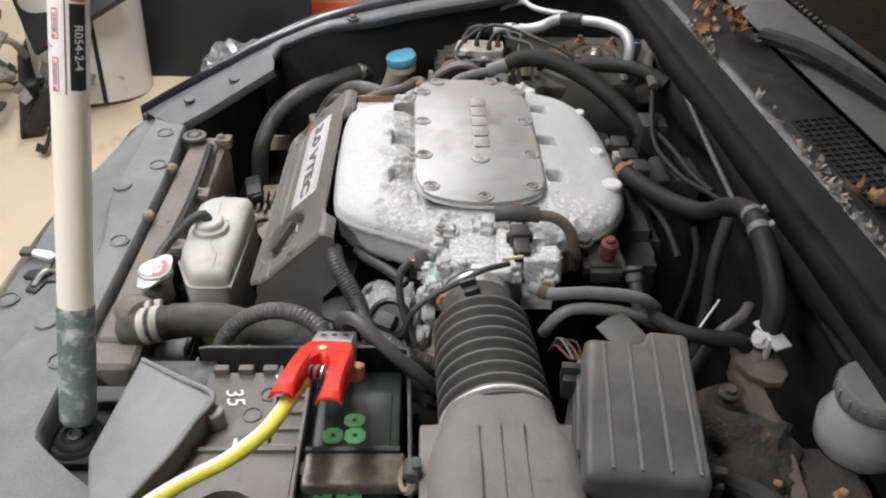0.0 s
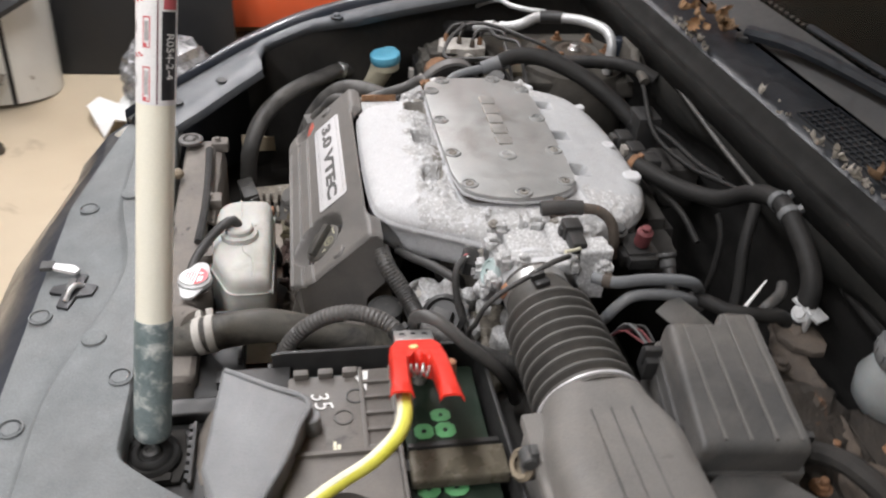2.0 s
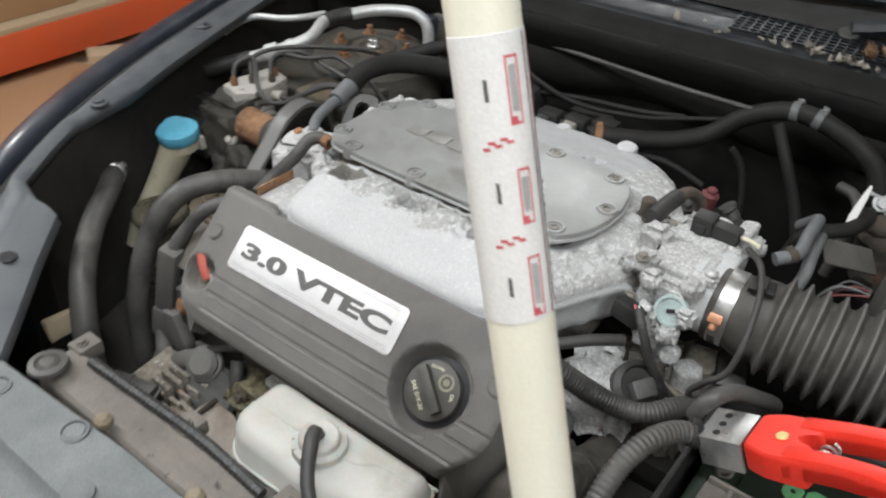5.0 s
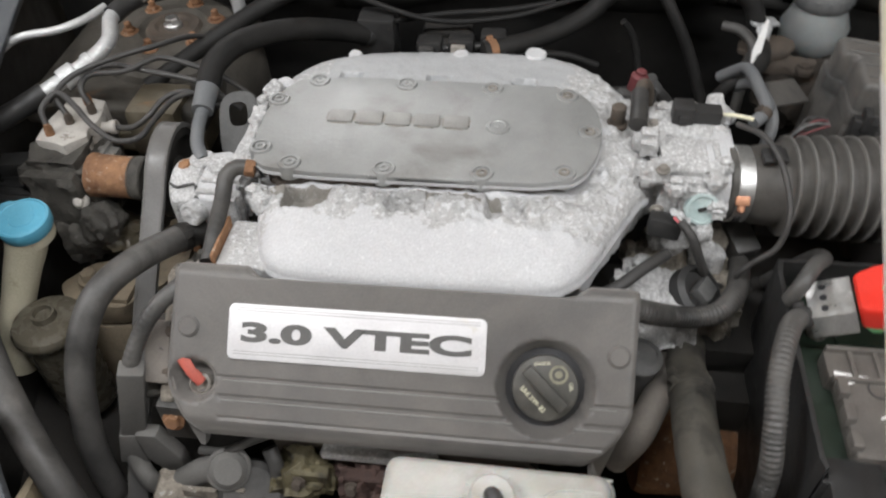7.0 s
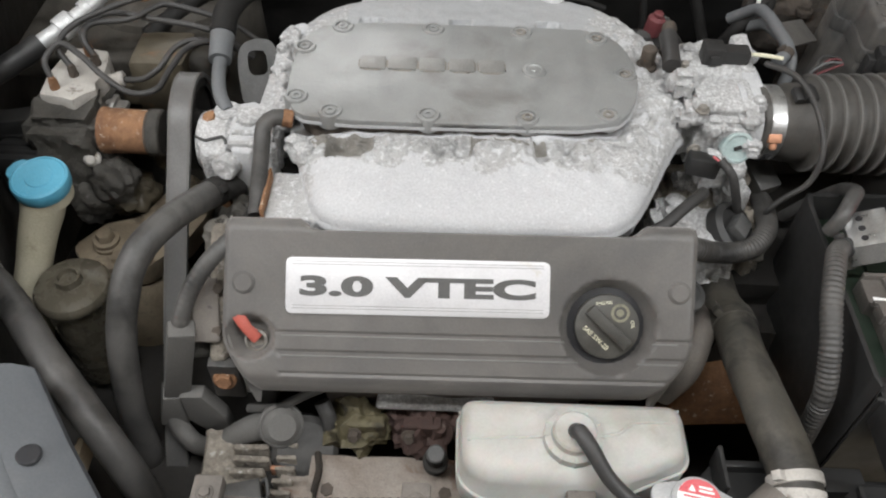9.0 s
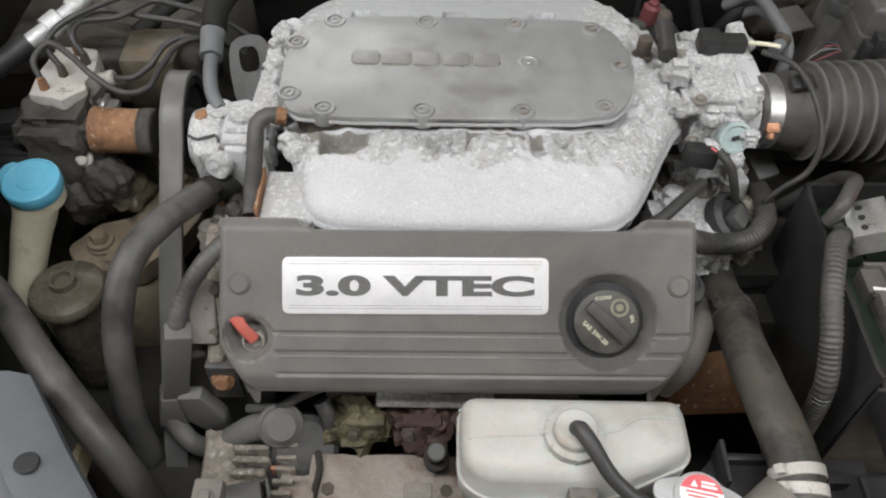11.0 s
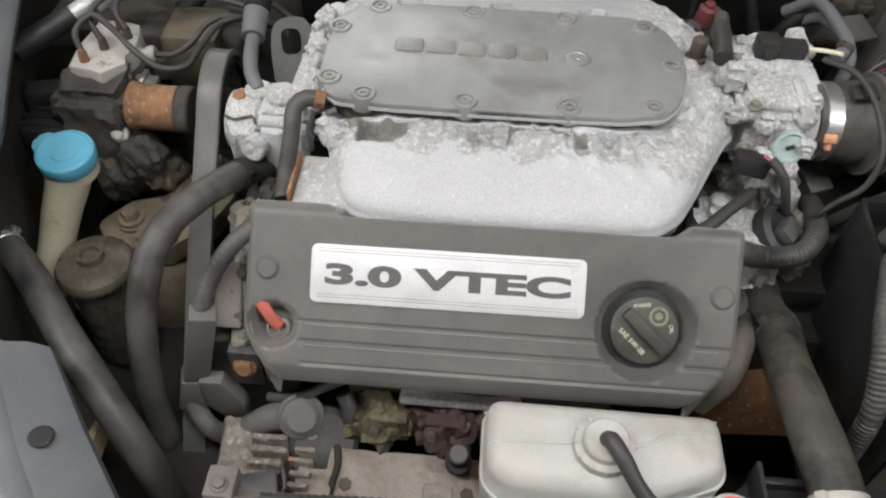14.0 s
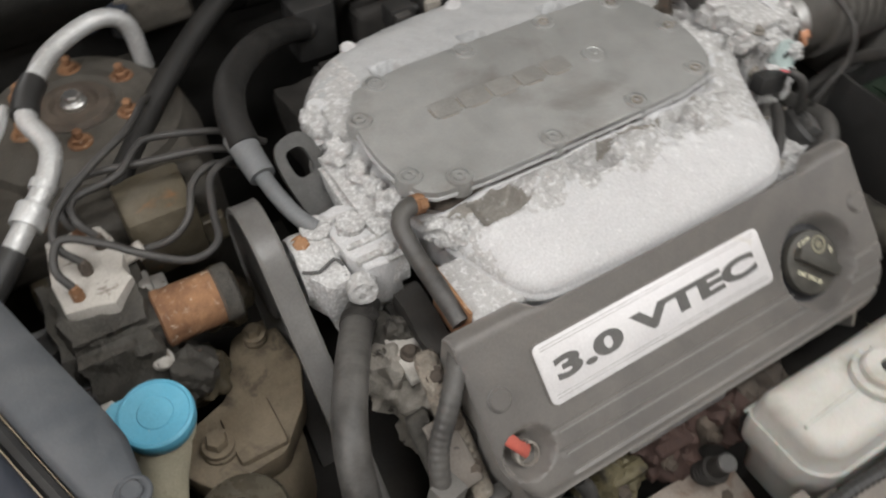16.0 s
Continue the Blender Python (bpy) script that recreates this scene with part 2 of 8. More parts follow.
M_RAD = material("dusty_radiator_plastic", (0.105, 0.094, 0.084), 0.72, second=(0.21, 0.185, 0.16), scale=30, amount=0.9, bump=0.3,
                 spots=(0.045, 0.042, 0.04), spot_scale=50, spot_at=0.64)
M_POLE_OLD = material("yellowed_pole_plastic", (0.86, 0.835, 0.72), 0.42, second=(0.81, 0.775, 0.63), scale=16, amount=0.6, bump=0.05, grain=0.03, sheen=0.1)
M_ZINC = material("patchy_zinc_sleeve", (0.13, 0.175, 0.18), 0.55, 0.3, second=(0.26, 0.31, 0.31), scale=60, amount=0.9, bump=0.3, spots=(0.56, 0.58, 0.56), spot_scale=55, spot_at=0.50, spot_soft=0.16)
M_PINK = material("red_print", (0.58, 0.075, 0.095), 0.5, second=(0.64, 0.17, 0.18), scale=60, amount=0.8, bump=0.0)
M_LABEL = material("black_print", (0.02, 0.02, 0.022), 0.5, scale=60, amount=0.3, bump=0.0)
M_WHITE = material("white_print", (0.76, 0.76, 0.74), 0.5, scale=60, amount=0.3, bump=0.0, grain=0.06)
M_FLOOR = material("stained_tan_concrete", (0.50, 0.41, 0.29), 0.7, second=(0.60, 0.51, 0.38), scale=3.0, amount=0.8, bump=0.2, bump_scale=60,
                   spots=(0.26, 0.20, 0.14), spot_scale=2.2, spot_at=0.66, spot_soft=0.1, grain=0.06)
M_WALL = material("grey_garage_wall", (0.30, 0.29, 0.27), 0.85, second=(0.36, 0.35, 0.32), scale=2.0, amount=0.8, bump=0.2, grain=0.06)
M_ORANGE = material("orange_rack_paint", (0.72, 0.10, 0.025), 0.5, second=(0.64, 0.13, 0.05), scale=12, amount=0.7, bump=0.1, grain=0.06)
M_CARD = material("brown_cardboard", (0.40, 0.23, 0.12), 0.85, second=(0.46, 0.28, 0.16), scale=8, bump=0.15, grain=0.06)
M_WOOD = material("pale_timber", (0.45, 0.34, 0.22), 0.7, second=(0.55, 0.44, 0.30), scale=14, bump=0.2, grain=0.06)
M_BUMPER = material("scratched_white_paint", (0.62, 0.61, 0.57), 0.4, second=(0.70, 0.69, 0.65), scale=8, amount=0.8, bump=0.06, coat=0.3,
                    spots=(0.35, 0.32, 0.27), spot_scale=14, spot_at=0.68, grain=0.06)
M_TARP = material("black_sheet_plastic", (0.010, 0.0105, 0.012), 0.5, second=(0.022, 0.023, 0.026), scale=10, bump=0.15, spots=(0.16, 0.165, 0.17), spot_scale=50, spot_at=0.76)
M_LEAF = material("dry_brown_leaf", (0.17, 0.088, 0.042), 0.8, second=(0.31, 0.20, 0.11), scale=60, amount=1.0, bump=0.2, random=0.45)
M_LEAF_PALE = material("bleached_leaf_litter", (0.24, 0.215, 0.18), 0.85, second=(0.36, 0.33, 0.285), scale=60, amount=1.0, bump=0.2, random=0.3)
# cowl and seal tones lowered to hold the shade along the scuttle
M_COWL = material("blue_black_cowl_plastic", (0.0062, 0.0078, 0.0106), 0.45, second=(0.0130, 0.0158, 0.0200), scale=24, amount=0.9, bump=0.2, spots=(0.060, 0.055, 0.049), spot_scale=70, spot_at=0.72, spec=0.45, dust=0.04, dust_tone=(0.12, 0.11, 0.10))
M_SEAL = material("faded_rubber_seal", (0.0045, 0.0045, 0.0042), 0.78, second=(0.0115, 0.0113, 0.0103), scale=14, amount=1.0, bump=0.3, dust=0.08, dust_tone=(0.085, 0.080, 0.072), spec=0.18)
M_COIL = material("grey_white_jar_plastic", (0.20, 0.215, 0.215), 0.5, second=(0.27, 0.28, 0.275), scale=20, amount=0.9, bump=0.08, sss=0.1, grain=0.06, spots=(0.12, 0.115, 0.105), spot_scale=18, spot_at=0.60, spot_soft=0.16)
M_LIDGREY = material("grey_jar_lid", (0.085, 0.09, 0.093), 0.6, second=(0.13, 0.135, 0.138), scale=30, bump=0.15, dust=0.2)
M_HEAT = material("rust_stained_heat_shield", (0.155, 0.118, 0.092), 0.66, 0.15, second=(0.29, 0.255, 0.22), scale=26, amount=1.1, bump=0.7, bump_scale=120, spots=(0.14, 0.070, 0.040), spot_scale=30, spot_at=0.52, spot_soft=0.16, dust=0.25, dust_tone=(0.27, 0.245, 0.22), distance=0.003)
M_BELT = material("worn_ribbed_belt", (0.10, 0.097, 0.094), 0.42, second=(0.165, 0.16, 0.153), scale=30, bump=0.1)
M_TEAL = material("teal_sensor_plastic", (0.33, 0.42, 0.41), 0.7, second=(0.48, 0.54, 0.53), scale=90, amount=1.0, bump=0.2)
M_FLOORMAT = material("dark_grey_plastic_sheet", (0.075, 0.068, 0.055), 0.35, second=(0.14, 0.128, 0.105), scale=8, amount=1.0, bump=0.3, dust=0.3)
# pad tone lowered too, its shade is in the colour
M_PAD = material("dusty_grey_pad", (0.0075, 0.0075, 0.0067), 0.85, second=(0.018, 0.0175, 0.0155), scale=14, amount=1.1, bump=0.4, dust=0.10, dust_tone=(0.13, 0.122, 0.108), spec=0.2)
M_GOLD = material("brass_mark", (0.60, 0.50, 0.22), 0.5, 0.3, scale=60)

M_GLASS = bpy.data.materials.new("windscreen_glass")
M_GLASS.use_nodes = True
gb = M_GLASS.node_tree.nodes["Principled BSDF"]
gb.inputs["Base Color"].default_value = (0.20, 0.24, 0.25, 1)
gb.inputs["Roughness"].default_value = 0.07
gb.inputs["Transmission Weight"].default_value = 1.0
gb.inputs["IOR"].default_value = 1.33

M_TUBE = bpy.data.materials.new("glowing_lamp_tube")
M_TUBE.use_nodes = True
tb = M_TUBE.node_tree.nodes["Principled BSDF"]
tb.inputs["Emission Color"].default_value = (1.0, 0.96, 0.90, 1)
tb.inputs["Emission Strength"].default_value = 8.0
M_EYE = material("dull_dark_steel", (0.055, 0.055, 0.054), 0.65, 0.3, second=(0.12, 0.118, 0.115), scale=50, amount=1.0, bump=0.4, spots=(0.20, 0.198, 0.195), spot_scale=120, spot_at=0.66)
M_SCRAP_TAN = material("floor_tan_patch", (0.42, 0.34, 0.235), 0.75, second=(0.50, 0.42, 0.30), scale=20, amount=0.9, bump=0.2)
M_STICKER = material("white_sticker_film", (0.82, 0.81, 0.805), 0.42, second=(0.75, 0.735, 0.73), scale=26, amount=0.6, bump=0.06, grain=0.06)
M_BEIGE = material("dirty_beige_casting", (0.40, 0.375, 0.34), 0.75, 0.1, second=(0.52, 0.495, 0.46), scale=60, amount=1.0, bump=0.4, spots=(0.13, 0.105, 0.08), spot_scale=48, spot_at=0.60, spot_soft=0.10)
M_NECK = material("olive_yellowed_plastic", (0.38, 0.35, 0.255), 0.55, second=(0.50, 0.465, 0.36), scale=22, amount=0.9, bump=0.15, spots=(0.19, 0.16, 0.105), spot_scale=36, spot_at=0.64, spot_soft=0.14)
M_CAP = material("dusty_black_cap", (0.045, 0.043, 0.038), 0.55, second=(0.10, 0.095, 0.083), scale=50, amount=0.9, bump=0.15, dust=0.25)
M_SNORKEL = material("scuffed_slate_plastic", (0.145, 0.150, 0.155), 0.5, second=(0.23, 0.234, 0.238), scale=30, amount=0.9, bump=0.2, bump_scale=400, spots=(0.30, 0.305, 0.31), spot_scale=60, spot_at=0.70, dust=0.2, sheen=0.15)
M_BAG = material("crumpled_silver_film", (0.16, 0.16, 0.165), 0.3, 0.3, second=(0.34, 0.34, 0.345), scale=20, amount=0.9, bump=0.2, grain=0.05)
M_OILY = material("oily_brown_black_plastic", (0.046, 0.040, 0.029), 0.28, second=(0.115, 0.102, 0.076), scale=30, amount=1.1, bump=0.2, dust=0.2, dust_tone=(0.21, 0.19, 0.15), spots=(0.028, 0.024, 0.017), spot_scale=34, spot_at=0.58, spot_soft=0.12)
M_CREST = material("dusty_rubber_edge", (0.100, 0.095, 0.088), 0.7, second=(0.125, 0.12, 0.112), scale=60, amount=0.9, bump=0.1)
M_CEILING = material("pale_ceiling_paint", (0.55, 0.55, 0.53), 0.85, second=(0.62, 0.62, 0.60), scale=2.0, amount=0.7, bump=0.1, grain=0.05)
M_GRIME = material("greasy_grey_brown_casting", (0.030, 0.0275, 0.024), 0.7, 0.1, second=(0.105, 0.097, 0.084), scale=70, amount=1.0, bump=0.8, spots=(0.30, 0.285, 0.26), spot_scale=70, spot_at=0.66, spot_soft=0.10, distance=0.003)
M_POCKET = material("brown_grey_aluminium", (0.20, 0.186, 0.165), 0.8, 0.1, second=(0.34, 0.322, 0.295), scale=60, amount=1.0, bump=0.9, spots=(0.50, 0.49, 0.475), spot_scale=150, spot_at=0.56, spot_soft=0.20, distance=0.003)
M_OLIVE = material("oil_stained_olive_casting", (0.070, 0.058, 0.030), 0.5, 0.1, second=(0.15, 0.13, 0.075), scale=60, amount=1.0, bump=0.8, spots=(0.022, 0.018, 0.012), spot_scale=44, spot_at=0.52, spot_soft=0.12, distance=0.003)
M_REDBROWN = material("dark_red_rusted_iron", (0.034, 0.018, 0.015), 0.75, 0.1, second=(0.085, 0.050, 0.040), scale=60, amount=1.0, bump=0.8, spots=(0.20, 0.165, 0.14), spot_scale=60, spot_at=0.66, distance=0.003)
M_MARK = material("worn_pale_print", (0.36, 0.34, 0.24), 0.6, second=(0.16, 0.15, 0.11), scale=90, amount=1.0, bump=0.05)
M_OILBROWN = material("oil_stained_brown_metal", (0.060, 0.050, 0.034), 0.45, 0.1, second=(0.13, 0.11, 0.075), scale=26, amount=1.0, bump=0.5, spots=(0.20, 0.10, 0.045), spot_scale=24, spot_at=0.62, spot_soft=0.10, dust=0.3)
M_BADGE_LINE = material("faded_badge_line", (0.22, 0.217, 0.213), 0.5, second=(0.46, 0.45, 0.44), scale=40, amount=1.0, bump=0.0)




# ---- mesh helpers ----
def part(name, bm, mat, parent=None, label="", smooth=35.0):
    """Links a bmesh as one mesh object."""
    bmesh.ops.recalc_face_normals(bm, faces=bm.faces)
    me = bpy.data.meshes.new(name)
    lim = radians(smooth)
    for f in bm.faces:
        f.smooth = smooth > 0
    if smooth > 0:
        for e in bm.edges:
            if len(e.link_faces) == 2 and e.calc_face_angle(0.0) > lim:
                e.smooth = False
    bm.to_mesh(me)
    bm.free()
    me.materials.append(mat)
    ob = new(name, me)
    if parent is not None:
        ob.parent = parent
    if label:
        ob["label"] = label
    return ob


def thing(name, label, category, group="", kind=""):
    return tagged(new(name), label, category, group, kind)


def single(name, bm, mat, label, category, group="", kind="", smooth=35.0):
    return tagged(part(name, bm, mat, None, "", smooth), label, category, group, kind)


def merge(*bms):
    """Joins bmeshes of one piece into the first."""
    out = bms[0]
    for other in bms[1:]:
        me = bpy.data.meshes.new("tmp")
        other.to_mesh(me)
        other.free()
        out.from_mesh(me)
        bpy.data.meshes.remove(me)
    return out


def box(x0, x1, y0, y1, z0, z1, bevel=0.003, seg=2):
    bm = bmesh.new()
    bmesh.ops.create_cube(bm, size=1.0)
    bmesh.ops.transform(bm, matrix=Matrix.LocRotScale(((x0 + x1) / 2, (y0 + y1) / 2, (z0 + z1) / 2), None, (abs(x1 - x0), abs(y1 - y0), abs(z1 - z0))), verts=bm.verts)
    if bevel:
        bmesh.ops.bevel(bm, geom=bm.edges[:], offset=bevel, segments=seg, profile=0.6, affect="EDGES")
    return bm


def moved(bm, m):
    bmesh.ops.transform(bm, matrix=m, verts=bm.verts)
    return bm


def axis_pose(origin, direction, spin=0.0):
    """A pose whose z axis lies along direction."""
    q = Vector(direction).to_track_quat("Z", "Y")
    return Matrix.Translation(origin) @ q.to_matrix().to_4x4() @ Matrix.Rotation(radians(spin), 4, "Z")


def lathe(profile, n=32, close=True):
    """Turned round z: profile of (radius, height)."""
    bm = bmesh.new()
    rings = []
    for r, h in profile:
        if r < 1e-6:
            rings.append([bm.verts.new((0, 0, h))])
        else:
            rings.append([bm.verts.new((r * math.cos(2 * math.pi * i / n), r * math.sin(2 * math.pi * i / n), h)) for i in range(n)])
    for a, b in zip(rings, rings[1:]):
        for i in range(n):
            j = (i + 1) % n
            if len(a) == 1 and len(b) == 1:
                continue
            if len(a) == 1:
                bm.faces.new((a[0], b[i], b[j]))
            elif len(b) == 1:
                bm.faces.new((a[i], a[j], b[0]))
            else:
                bm.faces.new((a[i], a[j], b[j], b[i]))
    if close:
        for ring in (rings[0], rings[-1]):
            if len(ring) > 2:
                bm.faces.new(ring)
    return bm


def disc(origin, direction, r, h, n=28, bevel=0.0015):
    """A short bevelled cylinder that stands on origin along direction."""
    b = min(bevel, r * 0.4, h * 0.4)
    return moved(lathe([(r - b * 0.3, 0), (r, b), (r, h - b), (r - b, h)], n), axis_pose(origin, direction))


def hexbolt(origin, direction, r=0.0065, h=0.006, flange=1.45):
    bm = disc(origin, direction, r * flange, h * 0.35, 20, 0.0006)
    head = moved(lathe([(r, 0), (r, h * 0.85), (r * 0.86, h)], 6), axis_pose(origin, direction, random.uniform(0, 60)))
    return merge(bm, head)


def smooth_path(pts, step=0.006):
    """Points at even steps on a smooth line through pts."""
    p = [Vector(q) for q in pts]
    p = [p[0] * 2 - p[1]] + p + [p[-1] * 2 - p[-2]]
    out = []
    for a, b, c, d in zip(p, p[1:], p[2:], p[3:]):
        n = max(2, int((c - b).length / step))
        for i in range(n):
            t = i / n
            out.append(0.5 * ((2 * b) + (c - a) * t + (2 * a - 5 * b + 4 * c - d) * t * t + (3 * b - a - 3 * c + d) * t ** 3))
    out.append(p[-2])
    return out


def tube(pts, r, n=14, step=0.006, ribs=0.0, depth=0.12, wobble=0.0, flat=1.0, ends=True):
    """A hose along pts. ribs: pitch of corrugation in metres; r may be one radius or one for each point of pts."""
    if ribs:
        step = ribs / 4
    path = smooth_path(pts, step)
    bm = bmesh.new()
    rings = []
    t0 = (path[1] - path[0]).normalized()
    side = t0.orthogonal().normalized()
    total = max(1, len(path) - 1)
    for i, c in enumerate(path):
        t = (path[min(i + 1, total)] - path[max(i - 1, 0)]).normalized()
        side = (side - t * side.dot(t)).normalized()
        up = t.cross(side)
        if isinstance(r, (int, float)):
            rad = r
        else:
            f = i / total * (len(r) - 1)
            k = min(int(f), len(r) - 2)
            rad = r[k] + (r[k + 1] - r[k]) * (f - k)
        if ribs:
            rad *= (1.0, 1.0, 1.0 - depth, 1.0 - depth)[i % 4]
        if wobble:
            rad *= 1 + wobble * noise.noise(c * 40)
        rings.append([bm.verts.new(c + side * (rad * math.cos(2 * math.pi * k / n)) + up * (rad * flat * math.sin(2 * math.pi * k / n))) for k in range(n)])
    for a, b in zip(rings, rings[1:]):
        for k in range(n):
            j = (k + 1) % n
            bm.faces.new((a[k], a[j], b[j], b[k]))
    if ends:
        bm.faces.new(rings[0])
        bm.faces.new(rings[-1])
    return bm


def prism(points, z0, z1, bevel=0.002, seg=2):
    """An upright slab over a plan of (x, y)."""
    bm = bmesh.new()
    low = [bm.verts.new((x, y, z0)) for x, y in points]
    face = bm.faces.new(low)
    out = bmesh.ops.extrude_face_region(bm, geom=[face])
    bmesh.ops.translate(bm, vec=(0, 0, z1 - z0), verts=[v for v in out["geom"] if isinstance(v, bmesh.types.BMVert)])
    if bevel:
        bmesh.ops.bevel(bm, geom=bm.edges[:], offset=bevel, segments=seg, profile=0.6, affect="EDGES")
    return bm


def slab(points, origin, direction, h, bevel=0.0015, spin=0.0):
    """A plate with an outline in its own plane, standing out along direction."""
    return moved(prism(points, 0, h, bevel), axis_pose(origin, direction, spin))


def sheet(rows, thick=0.0):
    """A skin over rows of points; thick: metres downwards."""
    bm = bmesh.new()
    grid = [[bm.verts.new(p) for p in row] for row in rows]
    for a, b in zip(grid, grid[1:]):
        for i in range(len(a) - 1):
            bm.faces.new((a[i], a[i + 1], b[i + 1], b[i]))
    if thick:
        out = bmesh.ops.extrude_face_region(bm, geom=bm.faces[:])
        bmesh.ops.translate(bm, vec=(0, 0, -thick), verts=[v for v in out["geom"] if isinstance(v, bmesh.types.BMVert)])
    return bm


def rounded(points, times=2):
    """Chaikin's corner cutting on a closed outline."""
    p = [Vector((*q, 0)) if len(q) == 2 else Vector(q) for q in points]
    for _ in range(times):
        p = [v for a, b in zip(p, p[1:] + p[:1]) for v in (a * 0.75 + b * 0.25, a * 0.25 + b * 0.75)]
    return [(v.x, v.y) for v in p]


def rough_up(bm, size, scale, seed=0.0):
    """Uneven casting: pushes points along their normals."""
    bm.normal_update()
    off = Vector((seed, seed * 1.7, -seed))
    for v in bm.verts:
        v.co += v.normal * (size * noise.fractal(v.co * scale + off, 1.0, 2.0, 3))
    return bm


def lump(cx, cy, cz, sx, sy, sz, size=0.006, scale=40.0, seed=0.0, cuts=5, bevel=0.25):
    """An uneven casting block."""
    bm = bmesh.new()
    bmesh.ops.create_cube(bm, size=1.0)
    bmesh.ops.bevel(bm, geom=bm.edges[:], offset=bevel * 0.6, segments=2, affect="EDGES")
    bmesh.ops.subdivide_edges(bm, edges=bm.edges[:], cuts=cuts, use_grid_fill=True)
    bmesh.ops.transform(bm, matrix=Matrix.LocRotScale((cx, cy, cz), None, (sx, sy, sz)), verts=bm.verts)
    return rough_up(bm, size, scale, seed)


def letters(text, size, depth=0.0008, wide=1.0, bold=0.0):
    """Built-in font, as a mesh lying in the xy plane, centred."""
    cu = bpy.data.curves.new("letters", "FONT")
    cu.body, cu.size, cu.extrude, cu.align_x, cu.align_y, cu.offset = text, size, depth, "CENTER", "CENTER", bold
    ob = bpy.data.objects.new("letters", cu)
    scene.collection.objects.link(ob)
    bpy.context.view_layer.update()
    me = bpy.data.meshes.new_from_object(ob.evaluated_get(bpy.context.evaluated_depsgraph_get()))
    bm = bmesh.new()
    bm.from_mesh(me)
    bpy.data.objects.remove(ob)
    bpy.data.curves.remove(cu)
    bpy.data.meshes.remove(me)
    bmesh.ops.transform(bm, matrix=Matrix.Diagonal((wide, 1, 1, 1)), verts=bm.verts)
    return bm


def frame_pose(origin, right, up):
    """A pose with x along right and y along up."""
    r = Vector(right).normalized()
    n = r.cross(Vector(up)).normalized()
    u = n.cross(r)
    m = Matrix((r, u, n)).transposed().to_4x4()
    return Matrix.Translation(origin) @ m


def corner_cut(points, r, n=3):
    """An outline with its corners rounded by about r."""
    out = []
    p = [Vector(q) for q in points]
    for a, b, c in zip(p[-1:] + p[:-1], p, p[1:] + p[:1]):
        u = b + (a - b).normalized() * min(r, (a - b).length * 0.45)
        w = b + (c - b).normalized() * min(r, (c - b).length * 0.45)
        for k in range(n + 1):
            t = k / n
            q = u * (1 - t) ** 2 + b * 2 * t * (1 - t) + w * t * t
            out.append((q.x, q.y))
    return out


def loft(outline, table, floor=True):
    """A solid over an outline: rings of (inset, height), closed above and below."""
    c = sum((Vector(p) for p in outline), Vector((0, 0))) / len(outline)
    bm = bmesh.new()
    rings = []
    for inset, z in table:
        ring = []
        for p in outline:
            d = Vector(p) - c
            q = c + d * (1 - inset / max(d.length, 1e-6))
            ring.append(bm.verts.new((q.x, q.y, z)))
        rings.append(ring)
    for a, b in zip(rings, rings[1:]):
        for k in range(len(a)):
            j = (k + 1) % len(a)
            bm.faces.new((a[k], a[j], b[j], b[k]))
    bm.faces.new(rings[0])
    bm.faces.new(rings[-1])
    return bm


def ball(cx, cy, cz, rx, ry, rz):
    """A rounded lump to be roughened."""
    bm = bmesh.new()
    bmesh.ops.create_icosphere(bm, subdivisions=4, radius=1.0)
    bmesh.ops.transform(bm, matrix=Matrix.LocRotScale((cx, cy, cz), None, (rx, ry, rz)), verts=bm.verts)
    return bm


# ---- garage ----
single("floor", box(-4.6, 5.0, -4.6, 6.0, -0.12, 0.0, 0), M_FLOOR, "stained tan concrete garage floor", "floor", kind="structure")
single("wall_west", box(-4.8, -4.6, -4.8, 6.2, -0.12, 3.0, 0), M_WALL, "plain grey garage wall", "wall", kind="structure")
single("wall_east", box(5.0, 5.2, -4.8, 6.2, -0.12, 3.0, 0), M_WALL, "plain grey garage wall", "wall", kind="structure")
single("wall_south", box(-4.6, 5.0, -4.8, -4.6, -0.12, 3.0, 0), M_WALL, "plain grey garage wall", "wall", kind="structure")
single("wall_north", box(-4.6, 5.0, 6.0, 6.2, -0.12, 3.0, 0), M_WALL, "plain grey garage wall", "wall", kind="structure")
single("ceiling", box(-4.8, 5.2, -4.8, 6.2, 3.0, 3.15, 0), M_CEILING, "plain pale garage ceiling", "ceiling", kind="structure")
for lx, ly, lsx, lsy, lw in LAMPS:
    lamp = thing("ceiling_lamp", "long fluorescent ceiling lamp in a white metal housing", "ceiling lamp", "ceiling lamps")
    lamp.location = (lx, ly, 2.72)
    part("housing", merge(box(-lsx / 2, lsx / 2, -0.09, 0.09, 0.03, 0.07, 0.006), box(-0.02, 0.02, -0.02, 0.02, 0.06, 0.28, 0.002)), M_WHITE, lamp)
    for dy in (-0.045, 0.045):
        part("lamp_tube", moved(lathe([(0.013, -lsx / 2 + 0.02), (0.013, lsx / 2 - 0.02)], 12), Matrix.Translation((0, dy, 0.012)) @ Matrix.Rotation(radians(90), 4, "Y")), M_TUBE, lamp)

# ---- car body ----
car = thing("car", "blue-grey saloon car without its bonnet, dusty and worn", "car")

